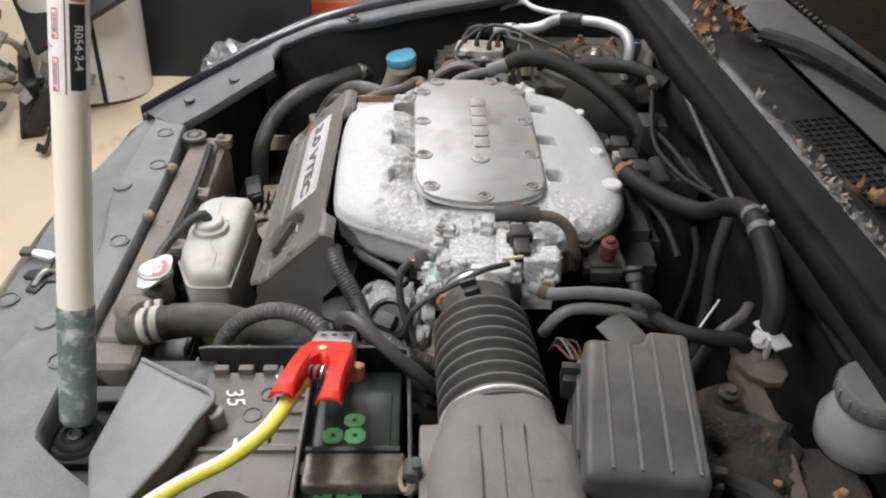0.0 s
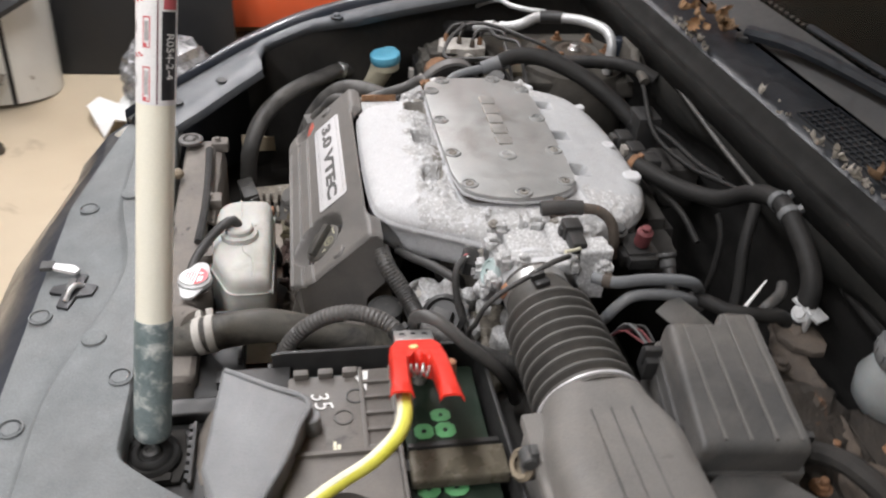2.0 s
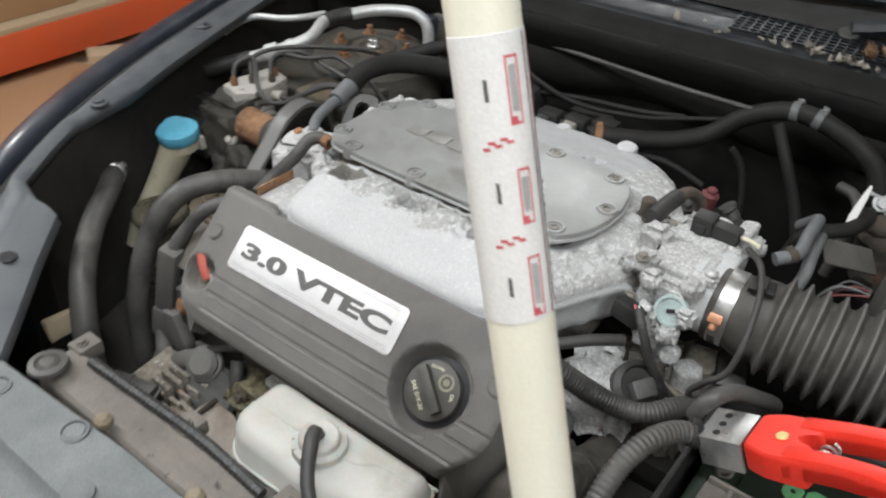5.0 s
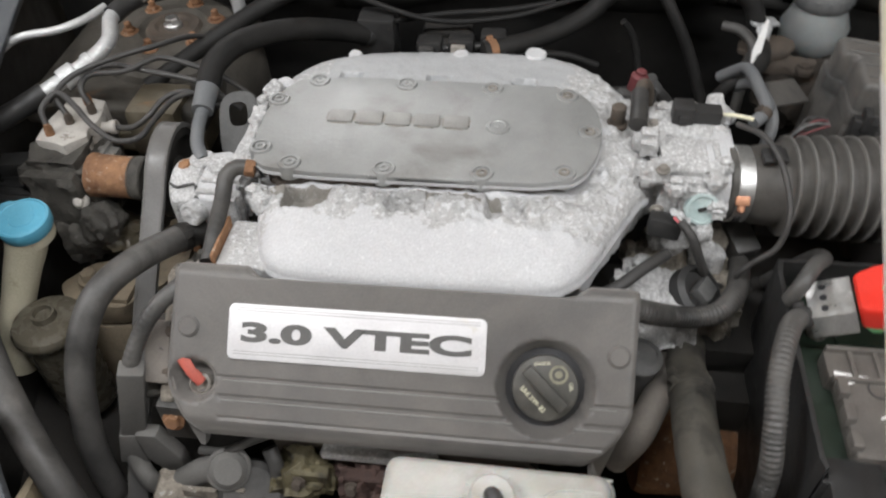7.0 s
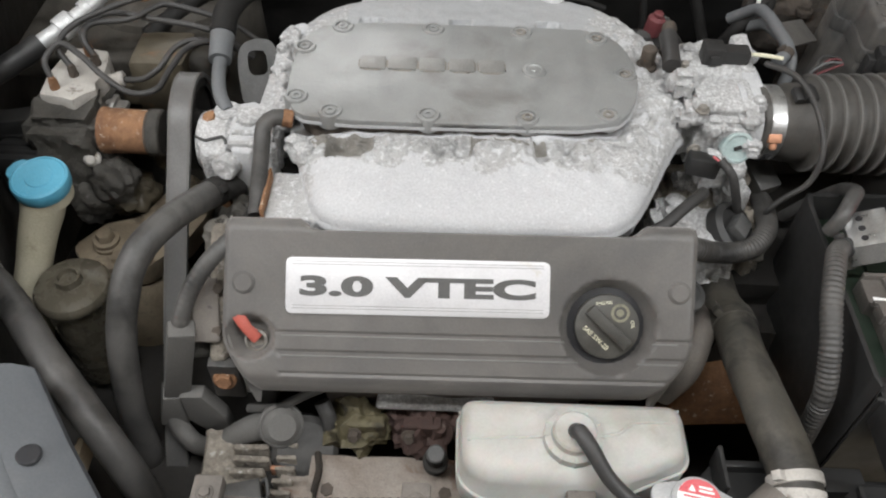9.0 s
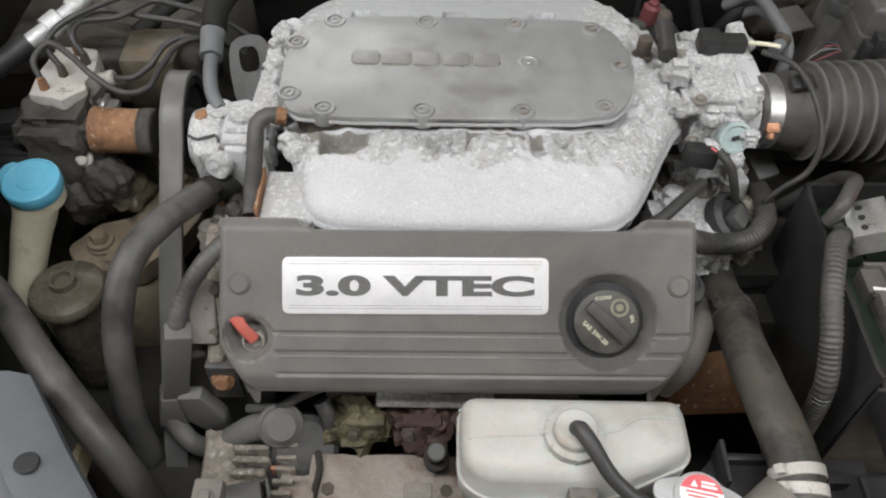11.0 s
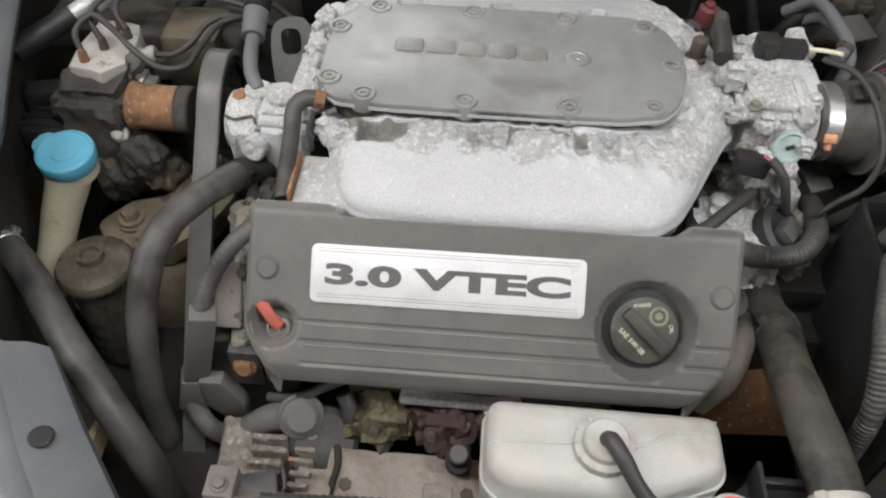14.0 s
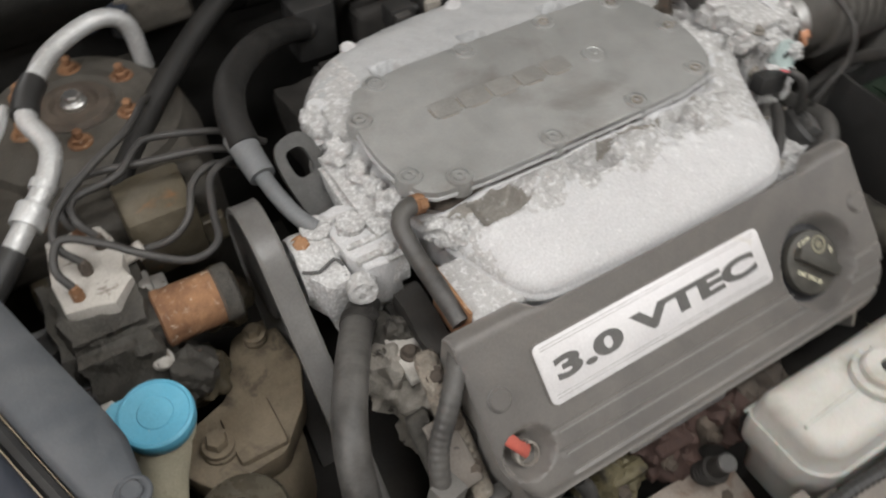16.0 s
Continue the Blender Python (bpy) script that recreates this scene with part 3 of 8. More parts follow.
# line of the inner edge of the wing's top flange, from the lamp corner back
RAIL = [(-0.205, -0.455, 0.792), (-0.252, -0.405, 0.808), (-0.296, -0.345, 0.828), (-0.338, -0.272, 0.856), (-0.366, -0.20, 0.880),
        (-0.392, -0.125, 0.896), (-0.424, -0.03, 0.908), (-0.458, 0.08, 0.916), (-0.50, 0.22, 0.924), (-0.545, 0.38, 0.93), (-0.60, 0.60, 0.935)]
rail = smooth_path(RAIL, 0.02)


def offset_rows(path, table):
    """Rows of points that run beside path: (outwards, up) from it."""
    rows = []
    for i, c in enumerate(path):
        t = (path[min(i + 1, len(path) - 1)] - path[max(i - 1, 0)])
        t.z = 0
        t.normalize()
        out = Vector((-t.y, t.x, 0))
        if out.x > 0:
            out = -out
        rows.append([c + out * o + Vector((0, 0, h)) for o, h in table])
    return rows


FLAT = [(0.006, -0.020), (0.0, -0.010), (0.0, -0.004), (0.005, 0.0), (0.022, 0.002), (0.040, 0.001), (0.045, -0.004), (0.046, -0.03)]
wide_rows, slim_rows = offset_rows(rail, FLAT), offset_rows(rail, [(min(o + 0.028, 0.044) if o < 0.04 else o, h) for o, h in FLAT])
flange_rows = []
for c, a, b in zip(rail, wide_rows, slim_rows):
    w = 0.0 if c.y < -0.262 else min(1.0, max(0.0, (-0.085 - c.y) / 0.08))
    flange_rows.append([p.lerp(q, w) for p, q in zip(a, b)])
flange = sheet(flange_rows)
fl = part("wing_flange", flange, M_FLANGE, car, "matt blue-grey inner wing flange with bolts", 50)
skin = sheet(offset_rows(rail, [(0.060, -0.03), (0.060, -0.002), (0.063, 0.004), (0.070, 0.006), (0.086, 0.004), (0.099, -0.004), (0.109, -0.019),
                                (0.115, -0.042), (0.119, -0.09), (0.121, -0.20), (0.118, -0.42)]))
for i, row in enumerate(zip(*[iter(list(skin.verts))] * 11)):
    f = min(1.0, max(0.0, (rail[i].y + 0.47) / 0.30))
    f = 0.06 + 0.94 * f * f * (3 - 2 * f)
    for v in row[2:]:
        d = v.co - row[1].co
        v.co = row[1].co + Vector((d.x * f, d.y * f, d.z))
part("wing", skin, M_PAINT, car, "glossy blue-grey front wing", 50)
part("wing_seal", tube([p[0] for p in offset_rows(rail, [(0.053, -0.012)])], 0.006, 8, 0.02), M_BLACK, car)
for y_at in (-0.125, 0.10, 0.30):
    i = min(range(len(rail)), key=lambda k: abs(rail[k].y - y_at))
    c = offset_rows(rail, [(0.022, 0.001)])[i][0]
    part("wing_bolt", merge(disc(c, (0, 0, 1), 0.012, 0.004), disc(c + Vector((0, 0, 0.003)), (0, 0, 1), 0.007, 0.005)), M_FLANGE, fl)
# corner gusset between lamp and wing, with two holes
gus = [Vector(p) for p in ((-0.186, -0.418, 0.790), (-0.226, -0.372, 0.802), (-0.268, -0.320, 0.822), (-0.306, -0.268, 0.842))]
guo = [Vector(p) for p in RAIL[:4]]
gusset = sheet([[g + Vector((-0.004, 0.003, -0.014)), g + Vector((0, 0, -0.006)), g.lerp(o, 0.06), g.lerp(o, 0.5) + Vector((0, 0, 0.002)), o + Vector((-0.008, -0.005, 0.0025))] for g, o in zip(gus, guo)])
gu = part("corner_gusset", gusset, M_FLANGE, car, "matt grey corner plate with holes")
for c in ((-0.247, -0.410, 0.8125), (-0.291, -0.338, 0.8315)):
    part("hole_plug", disc(Vector(c) - Vector((0, 0, 0.0022)), (0.1, 0.1, 1), 0.0095, 0.003, 20), M_LABEL, gu)
# inner apron
apron = sheet(offset_rows([p for p in rail if p.y > -0.27], [(0.030, -0.018), (0.034, -0.10), (0.040, -0.22), (0.035, -0.45), (0.035, -0.62)]))
part("apron", apron, M_SOOT, car, "dark dirty inner wing panel")
part("apron_front", sheet([[(-0.36, -0.30, 0.80), (-0.40, -0.30, 0.60), (-0.40, -0.30, 0.42)], [(-0.42, -0.20, 0.84), (-0.45, -0.20, 0.60), (-0.45, -0.20, 0.42)]]), M_SOOT, car)
# far side apron, unseen, added dark to close the bay
part("apron_left", box(0.80, 0.83, -0.35, 0.62, 0.35, 0.80, 0.004), M_SOOT, car)
# black sheets added below so the bay's depth stays dark, no real panels
part("undertray", box(-0.24, 0.80, -0.34, 0.62, 0.30, 0.32, 0.004), M_SOOT, car)
part("splash_panel", rough_up(box(-0.475, -0.165, -0.36, 0.32, 0.575, 0.590, 0.004), 0.002, 20), M_SOOT, car, "black filler panel added to keep the bay dark")
part("undertray_side", box(-0.50, -0.24, -0.30, 0.62, 0.30, 0.32, 0.004), M_SOOT, car)
# added tan sheet stands for the lit floor glimpsed through the lamp opening
part("lamp_casing", rough_up(box(-0.322, -0.312, -0.315, -0.255, 0.675, 0.705, 0.0015), 0.004, 60), M_SCRAP_TAN, car, "small tan sheet added for bright floor seen through a gap")

# bulkhead, scuttle and windscreen; the line runs slightly off the engine's
def sc(x, dy, z):
    return Vector((x, 0.402 + 0.06 * x + dy, z))


XS = [-0.55 + 0.065 * i for i in range(23)]
# shade at the back of the bay is painted into these near-black finishes
part("bulkhead", sheet([[sc(x, 0.035, 0.30), sc(x, 0.035, 0.62), sc(x, 0.02, 0.86), sc(x, 0.008, 0.905)] for x in XS]), M_BULK, car, "near-black bulkhead with the rear bay's shade in its colour")
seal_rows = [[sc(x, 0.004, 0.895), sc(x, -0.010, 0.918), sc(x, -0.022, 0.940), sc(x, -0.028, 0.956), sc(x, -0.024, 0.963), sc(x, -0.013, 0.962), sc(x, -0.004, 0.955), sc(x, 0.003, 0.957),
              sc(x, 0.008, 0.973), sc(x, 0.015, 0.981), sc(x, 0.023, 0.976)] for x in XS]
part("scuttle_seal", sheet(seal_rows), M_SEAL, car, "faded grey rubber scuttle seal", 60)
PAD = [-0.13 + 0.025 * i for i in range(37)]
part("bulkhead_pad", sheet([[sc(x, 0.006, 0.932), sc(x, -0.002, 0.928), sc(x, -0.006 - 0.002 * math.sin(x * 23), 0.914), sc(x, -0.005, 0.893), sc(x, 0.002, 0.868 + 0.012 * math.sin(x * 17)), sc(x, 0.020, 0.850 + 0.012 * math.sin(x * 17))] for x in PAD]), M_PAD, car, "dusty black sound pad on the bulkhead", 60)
cowl = part("scuttle_panel", sheet([[sc(x, 0.019, 0.974), sc(x, 0.025, 0.981), sc(x, 0.032, 0.984), sc(x, 0.080, 0.989), sc(x, 0.106, 0.989), sc(x, 0.111, 0.983), sc(x, 0.114, 0.965), sc(x, 0.135, 0.960), sc(x, 0.30, 0.950)] for x in XS]),
            M_COWL, car, "blue-black plastic scuttle panel with leaf litter")
for gx in (0.165,):
    bars = [box(gx + 0.0 + i * 0.012, gx + 0.0022 + i * 0.012, 0, 0.075, 0, 0.003, 0) for i in range(20)]
    bars += [box(gx, gx + 0.23, k * 0.0125, k * 0.0125 + 0.0022, 0, 0.003, 0) for k in range(7)]
    m = Matrix.Translation((0, 0.402 + 0.030 + 0.06 * gx, 0.9865)) @ Matrix.Rotation(math.atan(0.06), 4, "Z") @ Matrix.Rotation(radians(5), 4, "X") @ Matrix.Diagonal((1, 0.78, 1, 1))
    part("scuttle_grille", moved(merge(*bars), m), M_COWL, cowl, "black plastic grille")
    part("grille_well", moved(box(gx, gx + 0.23, 0, 0.075, -0.003, -0.001, 0), m), M_SOOT, cowl)
glass_rows = [[sc(x, 0.118, 0.985), sc(x, 0.36, 1.118), sc(x, 0.72, 1.275), sc(x, 1.10, 1.40)] for x in XS]
ws = part("windscreen", sheet(glass_rows, 0.005), M_GLASS, car, "dusty windscreen glass")
part("dashboard", sheet([[sc(x, 0.16, 0.955), sc(x, 0.55, 1.02), sc(x, 0.85, 1.02), sc(x, 0.9, 0.80)] for x in XS]), M_COWL, car)
part("windscreen_frit", sheet([[p + Vector((0, -0.0005, 0.0035)), p.lerp(q, 0.22) + Vector((0, -0.0005, 0.0035))] for p, q in ((r[0], r[1]) for r in glass_rows)], 0.001), M_BLACK, car)
for k in range(60):
    dp = glass_rows[0][0].lerp(glass_rows[0][1], 0.245)
    part("frit_dot", moved(lathe([(0.0035, 0), (0.0033, 0.0006), (0.0, 0.0006)], 10), Matrix.Translation((-0.40 + 0.016 * k, dp.y + 0.06 * (0.15 + 0.016 * k), dp.z + 0.0045)) @ Matrix.Rotation(radians(28), 4, "X")), M_BLACK, ws)
part("roof_edge", sheet([[sc(x, 1.14, 1.405), sc(x, 1.5, 1.45), sc(x, 2.2, 1.45)] for x in XS], 0.02), M_PAINT, car)
part("cabin_floor", box(-0.55, 0.90, 0.70, 2.6, 0.28, 0.34, 0.004), M_SOOT, car)
part("cabin_back", box(-0.55, 0.90, 2.56, 2.6, 0.34, 1.44, 0.004), M_SOOT, car)
for wx, wl in ((-0.08, 0.50), (0.30, 0.46)):
    w = part("wiper_arm", tube([sc(wx, 0.100, 1.002), sc(wx + 0.10, 0.128, 1.016), sc(wx + 0.30, 0.150, 1.026), sc(wx + wl, 0.165, 1.032)], [0.012, 0.011, 0.009, 0.006], 8, 0.02), M_COWL, car, "black wiper arm")
    part("wiper_blade", tube([sc(wx + 0.04, 0.172, 1.027), sc(wx + 0.28, 0.178, 1.030), sc(wx + wl + 0.02, 0.186, 1.034)], 0.0055, 8, 0.03), M_COWL, w)
    part("wiper_pivot", disc(sc(wx, 0.100, 0.985), (0, -0.3, 1), 0.014, 0.016), M_BLACK, w)

# strut towers
def strut_tower(cx, cy, z, mat_top, name="strut_tower"):
    t = part(name, moved(lathe([(0.118, -0.30), (0.112, -0.06), (0.100, -0.018), (0.080, -0.002), (0.046, 0.0), (0.041, -0.004), (0.030, -0.006), (0.0, -0.007)], 36), Matrix.Translation((cx, cy, z))), mat_top, car,
             "grimy strut tower with rusted mount")
    part("strut_mount", moved(lathe([(0.038, -0.004), (0.034, 0.001), (0.024, 0.002), (0.020, -0.002), (0.0, -0.002)], 28), Matrix.Translation((cx, cy, z))), M_RUSTY, t, "rusted strut mount")
    part("strut_nut", merge(disc((cx, cy, z - 0.002), (0, 0, 1), 0.012, 0.006), hexbolt((cx, cy, z + 0.003), (0, 0, 1), 0.009, 0.009, 1.0)), M_STEEL, t)
    for a in (20, 80, 140, 200, 260, 320):
        c = (cx + 0.056 * math.cos(radians(a)), cy + 0.060 * math.sin(radians(a)), z - 0.002)
        part("strut_bolt", merge(hexbolt(c, (0, 0, 1), 0.008, 0.008), disc((c[0], c[1], c[2] + 0.006), (0, 0, 1), 0.0045, 0.010, 12)), M_RUST, t)
    return t


strut_tower(-0.345, 0.312, 0.862, M_BAYGRIME)
part("apron_shelf", rough_up(box(-0.50, -0.26, 0.16, 0.44, 0.80, 0.835, 0.01, 4), 0.003, 25), M_BAYGRIME, car)
strut_tower(0.62, 0.36, 0.80, M_RUSTDARK)

# front trim panel over the radiator support
def ease(v):
    v = max(0.0, min(1.0, v))
    return v * v * (3 - 2 * v)


def well_edge(x):
    return -0.396 + 0.072 * min(1.9, max(0.0, (x - 0.488) / 0.060)) ** 1.15


def trim_row(x):
    front = -0.500 - 0.042 * min(1.0, max(0.0, (x + 0.24) / 0.25))
    step = -0.466 + 0.028 * ease(x / 0.18) - 0.052 * ease((x - 0.17) / 0.27)
    rear = -0.408 + 0.012 * max(0.0, min(1.0, (x + 0.2) / 0.2)) if x < 0.45 else well_edge(x)
    step = min(step, rear - 0.016)
    lift = 0.004 * ease((0.10 - x) / 0.1)
    return [(x, rear, 0.745), (x, rear, 0.786), (x, rear - 0.003, 0.7905), (x, rear - 0.012, 0.7915), (x, (rear + step) / 2, 0.7925), (x, step + 0.010, 0.7915), (x, step + 0.004, 0.7900 + lift * 0.4), (x, step - 0.003, 0.7790), (x, step - 0.009, 0.7755),
            (x, (step + front) / 2 - 0.003, 0.7748 + 0.0015 * math.sin(x * 31)), (x, front + 0.010, 0.773), (x, front + 0.003, 0.771), (x, front, 0.764), (x, front - 0.003, 0.745)]


TX = [-0.245 + 0.0125 * i for i in range(76)]
panel = thing("radiator_trim_panel", "weathered grey plastic panel over the radiator support, with push clips", "trim panel")
part("panel", sheet([trim_row(x) for x in TX]), M_SUPPORT, panel, "", 40)
for cx, cy, kind in ((-0.055, -0.416, "ring"), (0.149, -0.414, "ring"), (0.381, -0.410, "ring"), (0.255, -0.524, "ring"), (0.431, -0.514, "ring"), (-0.16, -0.432, "ring"),
                     (0.009, -0.452, "dome"), (0.02, -0.510, "ring"), (0.316, -0.449, "dome")):
    z = 0.7915 if cy > -0.47 else 0.776
    if kind == "ring":
        part("push_clip", merge(moved(lathe([(0.0135, 0), (0.0135, 0.0025), (0.0115, 0.003), (0.011, 0.0005)], 26, False), Matrix.Translation((cx, cy, z))),
                                disc((cx, cy, z), (0, 0, 1), 0.0095, 0.002)), M_SUPPORT, panel)
    else:
        part("push_clip", moved(lathe([(0.014, 0), (0.0135, 0.004), (0.010, 0.0055), (0.0, 0.006)], 26), Matrix.Translation((cx, cy, z))), M_SUPPORT, panel)
for cx in (-0.047, 0.085):
    single("rubber_buffer", moved(lathe([(0.0075, 0), (0.009, 0.003), (0.0085, 0.008), (0.005, 0.012), (0.0, 0.013)], 20), Matrix.Translation((cx, -0.392, 0.786))), M_TAN,
           "small tan rubber bonnet buffer", "buffer", "buffers")
# front bumper skin and bonnet lock
part("bumper_skin", sheet([[(x, trim_row(min(max(x, -0.24), 0.42))[12][1] + d, z) for d, z in ((0.004, 0.752), (-0.010, 0.746), (-0.045, 0.722), (-0.10, 0.66), (-0.13, 0.55), (-0.12, 0.35))] for x in [-0.30 + 0.05 * i for i in range(24)]]),
     M_PAINT, car, "glossy blue-grey front bumper")
lamp_front = smooth_path([(-0.20, -0.455, 0.775), (-0.25, -0.50, 0.765), (-0.30, -0.45, 0.77), (-0.345, -0.37, 0.79)], 0.02)
part("headlamp", sheet([[p + Vector((0.06, 0.04, 0.008)), p, p + Vector((-0.03, -0.03, -0.03)), p + Vector((-0.05, -0.05, -0.16))] for p in lamp_front]), M_BUMPER, car, "clouded headlamp lens")
lock = thing("bonnet_lock", "silver and black bonnet lock sunk in the trim panel", "bonnet lock")
LX, LY, LZ = 0.205, -0.497, 0.779
part("lock_well", prism([(LX - 0.030, LY + 0.002), (LX - 0.012, LY - 0.004), (LX - 0.006, LY - 0.024), (LX + 0.006, LY - 0.026), (LX + 0.010, LY - 0.010), (LX + 0.034, LY - 0.012),
                         (LX + 0.040, LY + 0.002), (LX + 0.016, LY + 0.008), (LX + 0.014, LY + 0.026), (LX - 0.004, LY + 0.030), (LX - 0.010, LY + 0.012), (LX - 0.028, LY + 0.014)], LZ - 0.004, LZ + 0.0008, 0.0005), M_LABEL, lock, "black opening")
part("lock_hook", tube([(LX - 0.004, LY + 0.012, LZ), (LX + 0.002, LY + 0.006, LZ + 0.007), (LX + 0.014, LY + 0.001, LZ + 0.007), (LX + 0.026, LY - 0.003, LZ + 0.001)], 0.0034, 10), M_STEEL, lock)
part("lock_catch", rough_up(box(LX - 0.016, LX + 0.008, LY - 0.006, LY + 0.004, LZ + 0.0005, LZ + 0.005, 0.0015, 3), 0.0008, 90), M_EYE, lock, "dark steel catch")
part("lock_lever", prism(corner_cut([(LX - 0.046, LY - 0.030), (LX - 0.034, LY - 0.030), (LX - 0.022, LY + 0.000), (LX - 0.030, LY + 0.006), (LX - 0.040, LY - 0.004)], 0.003), LZ + 0.003, LZ + 0.008, 0.0015), M_BADGE, lock, "pale release lever")
part("lever_tip", box(LX - 0.050, LX - 0.034, LY - 0.046, LY - 0.029, LZ + 0.002, LZ + 0.009, 0.002), M_EYE, lock, "grey lever tip")

# ---- radiator ----
rad = thing("radiator", "dusty radiator with plastic top tank and fans behind", "radiator")
part("top_tank", rough_up(merge(box(-0.175, 0.33, -0.392, -0.345, 0.742, 0.778, 0.010, 3)), 0.0012, 30), M_RAD, rad, "dusty brown-grey plastic tank")
part("core", box(-0.175, 0.33, -0.385, -0.350, 0.34, 0.742, 0.002), M_SOOT, rad)
part("filler_neck", moved(lathe([(0.018, -0.02), (0.018, 0.012), (0.022, 0.016)], 24), Matrix.Translation((0.227, -0.343, 0.778))), M_RAD, rad)
cap = part("radiator_cap", moved(merge(lathe([(0.024, 0), (0.026, 0.004), (0.025, 0.010), (0.019, 0.013), (0.0, 0.0135)], 36),
                                      prism(rounded([(-0.044, -0.006), (-0.036, -0.013), (0.0, -0.024), (0.036, -0.013), (0.044, -0.006), (0.044, 0.006), (0.036, 0.013), (0.0, 0.024), (-0.036, 0.013), (-0.044, 0.006)], 2), 0.002, 0.007, 0.0015)),
                                Matrix.Translation((0.227, -0.343, 0.796)) @ Matrix.Rotation(radians(-12), 4, "Z") @ Matrix.Scale(0.82, 4)), M_CAPGREY, rad, "silver pressure cap with red and white sticker")
cm = Matrix.Translation((0.227, -0.343, 0.80725)) @ Matrix.Rotation(radians(-12), 4, "Z") @ Matrix.Scale(0.82, 4)
part("sticker_white", moved(lathe([(0.021, 0), (0.0208, 0.0004), (0.0, 0.0004)], 32), cm), M_WHITE, cap)
half_disc = [(0.0205 * math.cos(radians(a)), 0.0205 * math.sin(radians(a))) for a in range(12, 169, 12)]
part("sticker_red", moved(prism(half_disc, 0.0005, 0.0009, 0), cm), M_PINK, cap)
part("warning_triangle", moved(prism([(-0.011, 0.0065), (-0.004, 0.0065), (-0.0075, 0.0135)], 0.001, 0.0013, 0), cm), M_WHITE, cap)
for i, (a, b, yy) in enumerate(((-0.001, 0.012, 0.0125), (-0.001, 0.014, 0.0085))):
    part("print_bar", moved(box(a, b, yy - 0.0012, yy + 0.0012, 0.001, 0.0013, 0), cm), M_WHITE, cap)
for i, yy in enumerate((0.001, -0.003, -0.007, -0.011)):
    part("print_bar", moved(box(-0.015 + 0.002 * i, 0.015 - 0.003 * i, yy - 0.0009, yy + 0.0009, 0.0005, 0.0009, 0), cm), M_PINK, cap)
# brackets and loom on the tank
for bx in (-0.165, 0.005, 0.14):
    part("tank_bracket", merge(box(bx - 0.012, bx + 0.012, -0.352, -0.325, 0.765, 0.782, 0.003), hexbolt((bx, -0.342, 0.782), (0, 0, 1), 0.005, 0.005)), M_RAD, rad)
part("tank_grommet", moved(lathe([(0.016, 0), (0.020, 0.003), (0.019, 0.007), (0.013, 0.008), (0.011, 0.005), (0.007, 0.009), (0.0, 0.010)], 28), Matrix.Translation((-0.156, -0.383, 0.784))), M_HOSE, rad, "grey rubber mount")
part("loom_strip", tube([(-0.13, -0.352, 0.785), (-0.05, -0.348, 0.784), (0.04, -0.346, 0.785), (0.12, -0.35, 0.782)], 0.006, 8, ribs=0.006), M_BLACK, rad)
part("fan_shroud", rough_up(sheet([[(x, -0.345, 0.768), (x, -0.336, 0.764), (x, -0.332, 0.745), (x, -0.334, 0.66), (x, -0.335, 0.40)] for x in [-0.17 + 0.02 * i for i in range(12)]], 0.004), 0.002, 22), M_RAD, rad, "dusty plastic fan shroud")
part("end_bracket", rough_up(merge(prism([(0.244, -0.335), (0.246, -0.300), (0.264, -0.282), (0.396, -0.282), (0.396, -0.335), (0.340, -0.342)], 0.735, 0.750, 0.002), box(0.262, 0.266, -0.318, -0.280, 0.748, 0.778, 0.001), box(0.352, 0.372, -0.312, -0.300, 0.748, 0.764, 0.002), box(0.270, 0.330, -0.290, -0.284, 0.748, 0.760, 0.001)), 0.0012, 50), M_BLACK, rad, "scuffed black end bracket")
part("hose_neck", tube([(0.27, -0.365, 0.765), (0.285, -0.352, 0.776), (0.305, -0.335, 0.788)], [0.026, 0.025, 0.023], 18), M_RAD, rad)
part("tank_end", rough_up(box(0.25, 0.37, -0.40, -0.335, 0.715, 0.772, 0.014, 3), 0.0015, 30, 3), M_RAD, rad)
# rubber mount near the pole's foot
MOUNT = Matrix.Translation((0.462, -0.372, 0.750))
rm = thing("radiator_mount", "round black rubber mount sunk in a well by the pole", "rubber mount")
part("bush", moved(lathe([(0.030, 0), (0.030, 0.006), (0.027, 0.009), (0.022, 0.007), (0.020, 0.010), (0.015, 0.012), (0.012, 0.009), (0.0, 0.009)], 36), MOUNT), M_BLACKHOSE, rm)
part("stud", moved(lathe([(0.0085, 0.008), (0.0085, 0.013), (0.006, 0.0145), (0.0045, 0.012), (0.0, 0.012)], 20), MOUNT), M_EYE, rm, "dull steel stud")
part("retainer", moved(merge(prism([(-0.036, -0.030), (0.034, -0.030), (0.034, 0.030), (0.012, 0.036), (-0.036, 0.030)], -0.004, 0.0005, 0.001), box(0.024, 0.034, -0.012, 0.022, 0.0, 0.005, 0.001)), MOUNT), M_SOOT, rm, "black retainer plate")
cb = thing("corner_bracket", "dusty grey bent bracket with slotted edge beside the mount", "bracket")
part("plate", rough_up(sheet([[(0.412, -0.326, 0.742), (0.416, -0.310, 0.770), (0.422, -0.292, 0.762)], [(0.440, -0.330, 0.745), (0.444, -0.312, 0.768), (0.450, -0.290, 0.758)], [(0.470, -0.328, 0.744), (0.474, -0.306, 0.762), (0.478, -0.288, 0.750)],
                               [(0.498, -0.326, 0.742), (0.500, -0.304, 0.754), (0.502, -0.286, 0.744)]], 0.003), 0.0012, 60), M_RAD, cb)
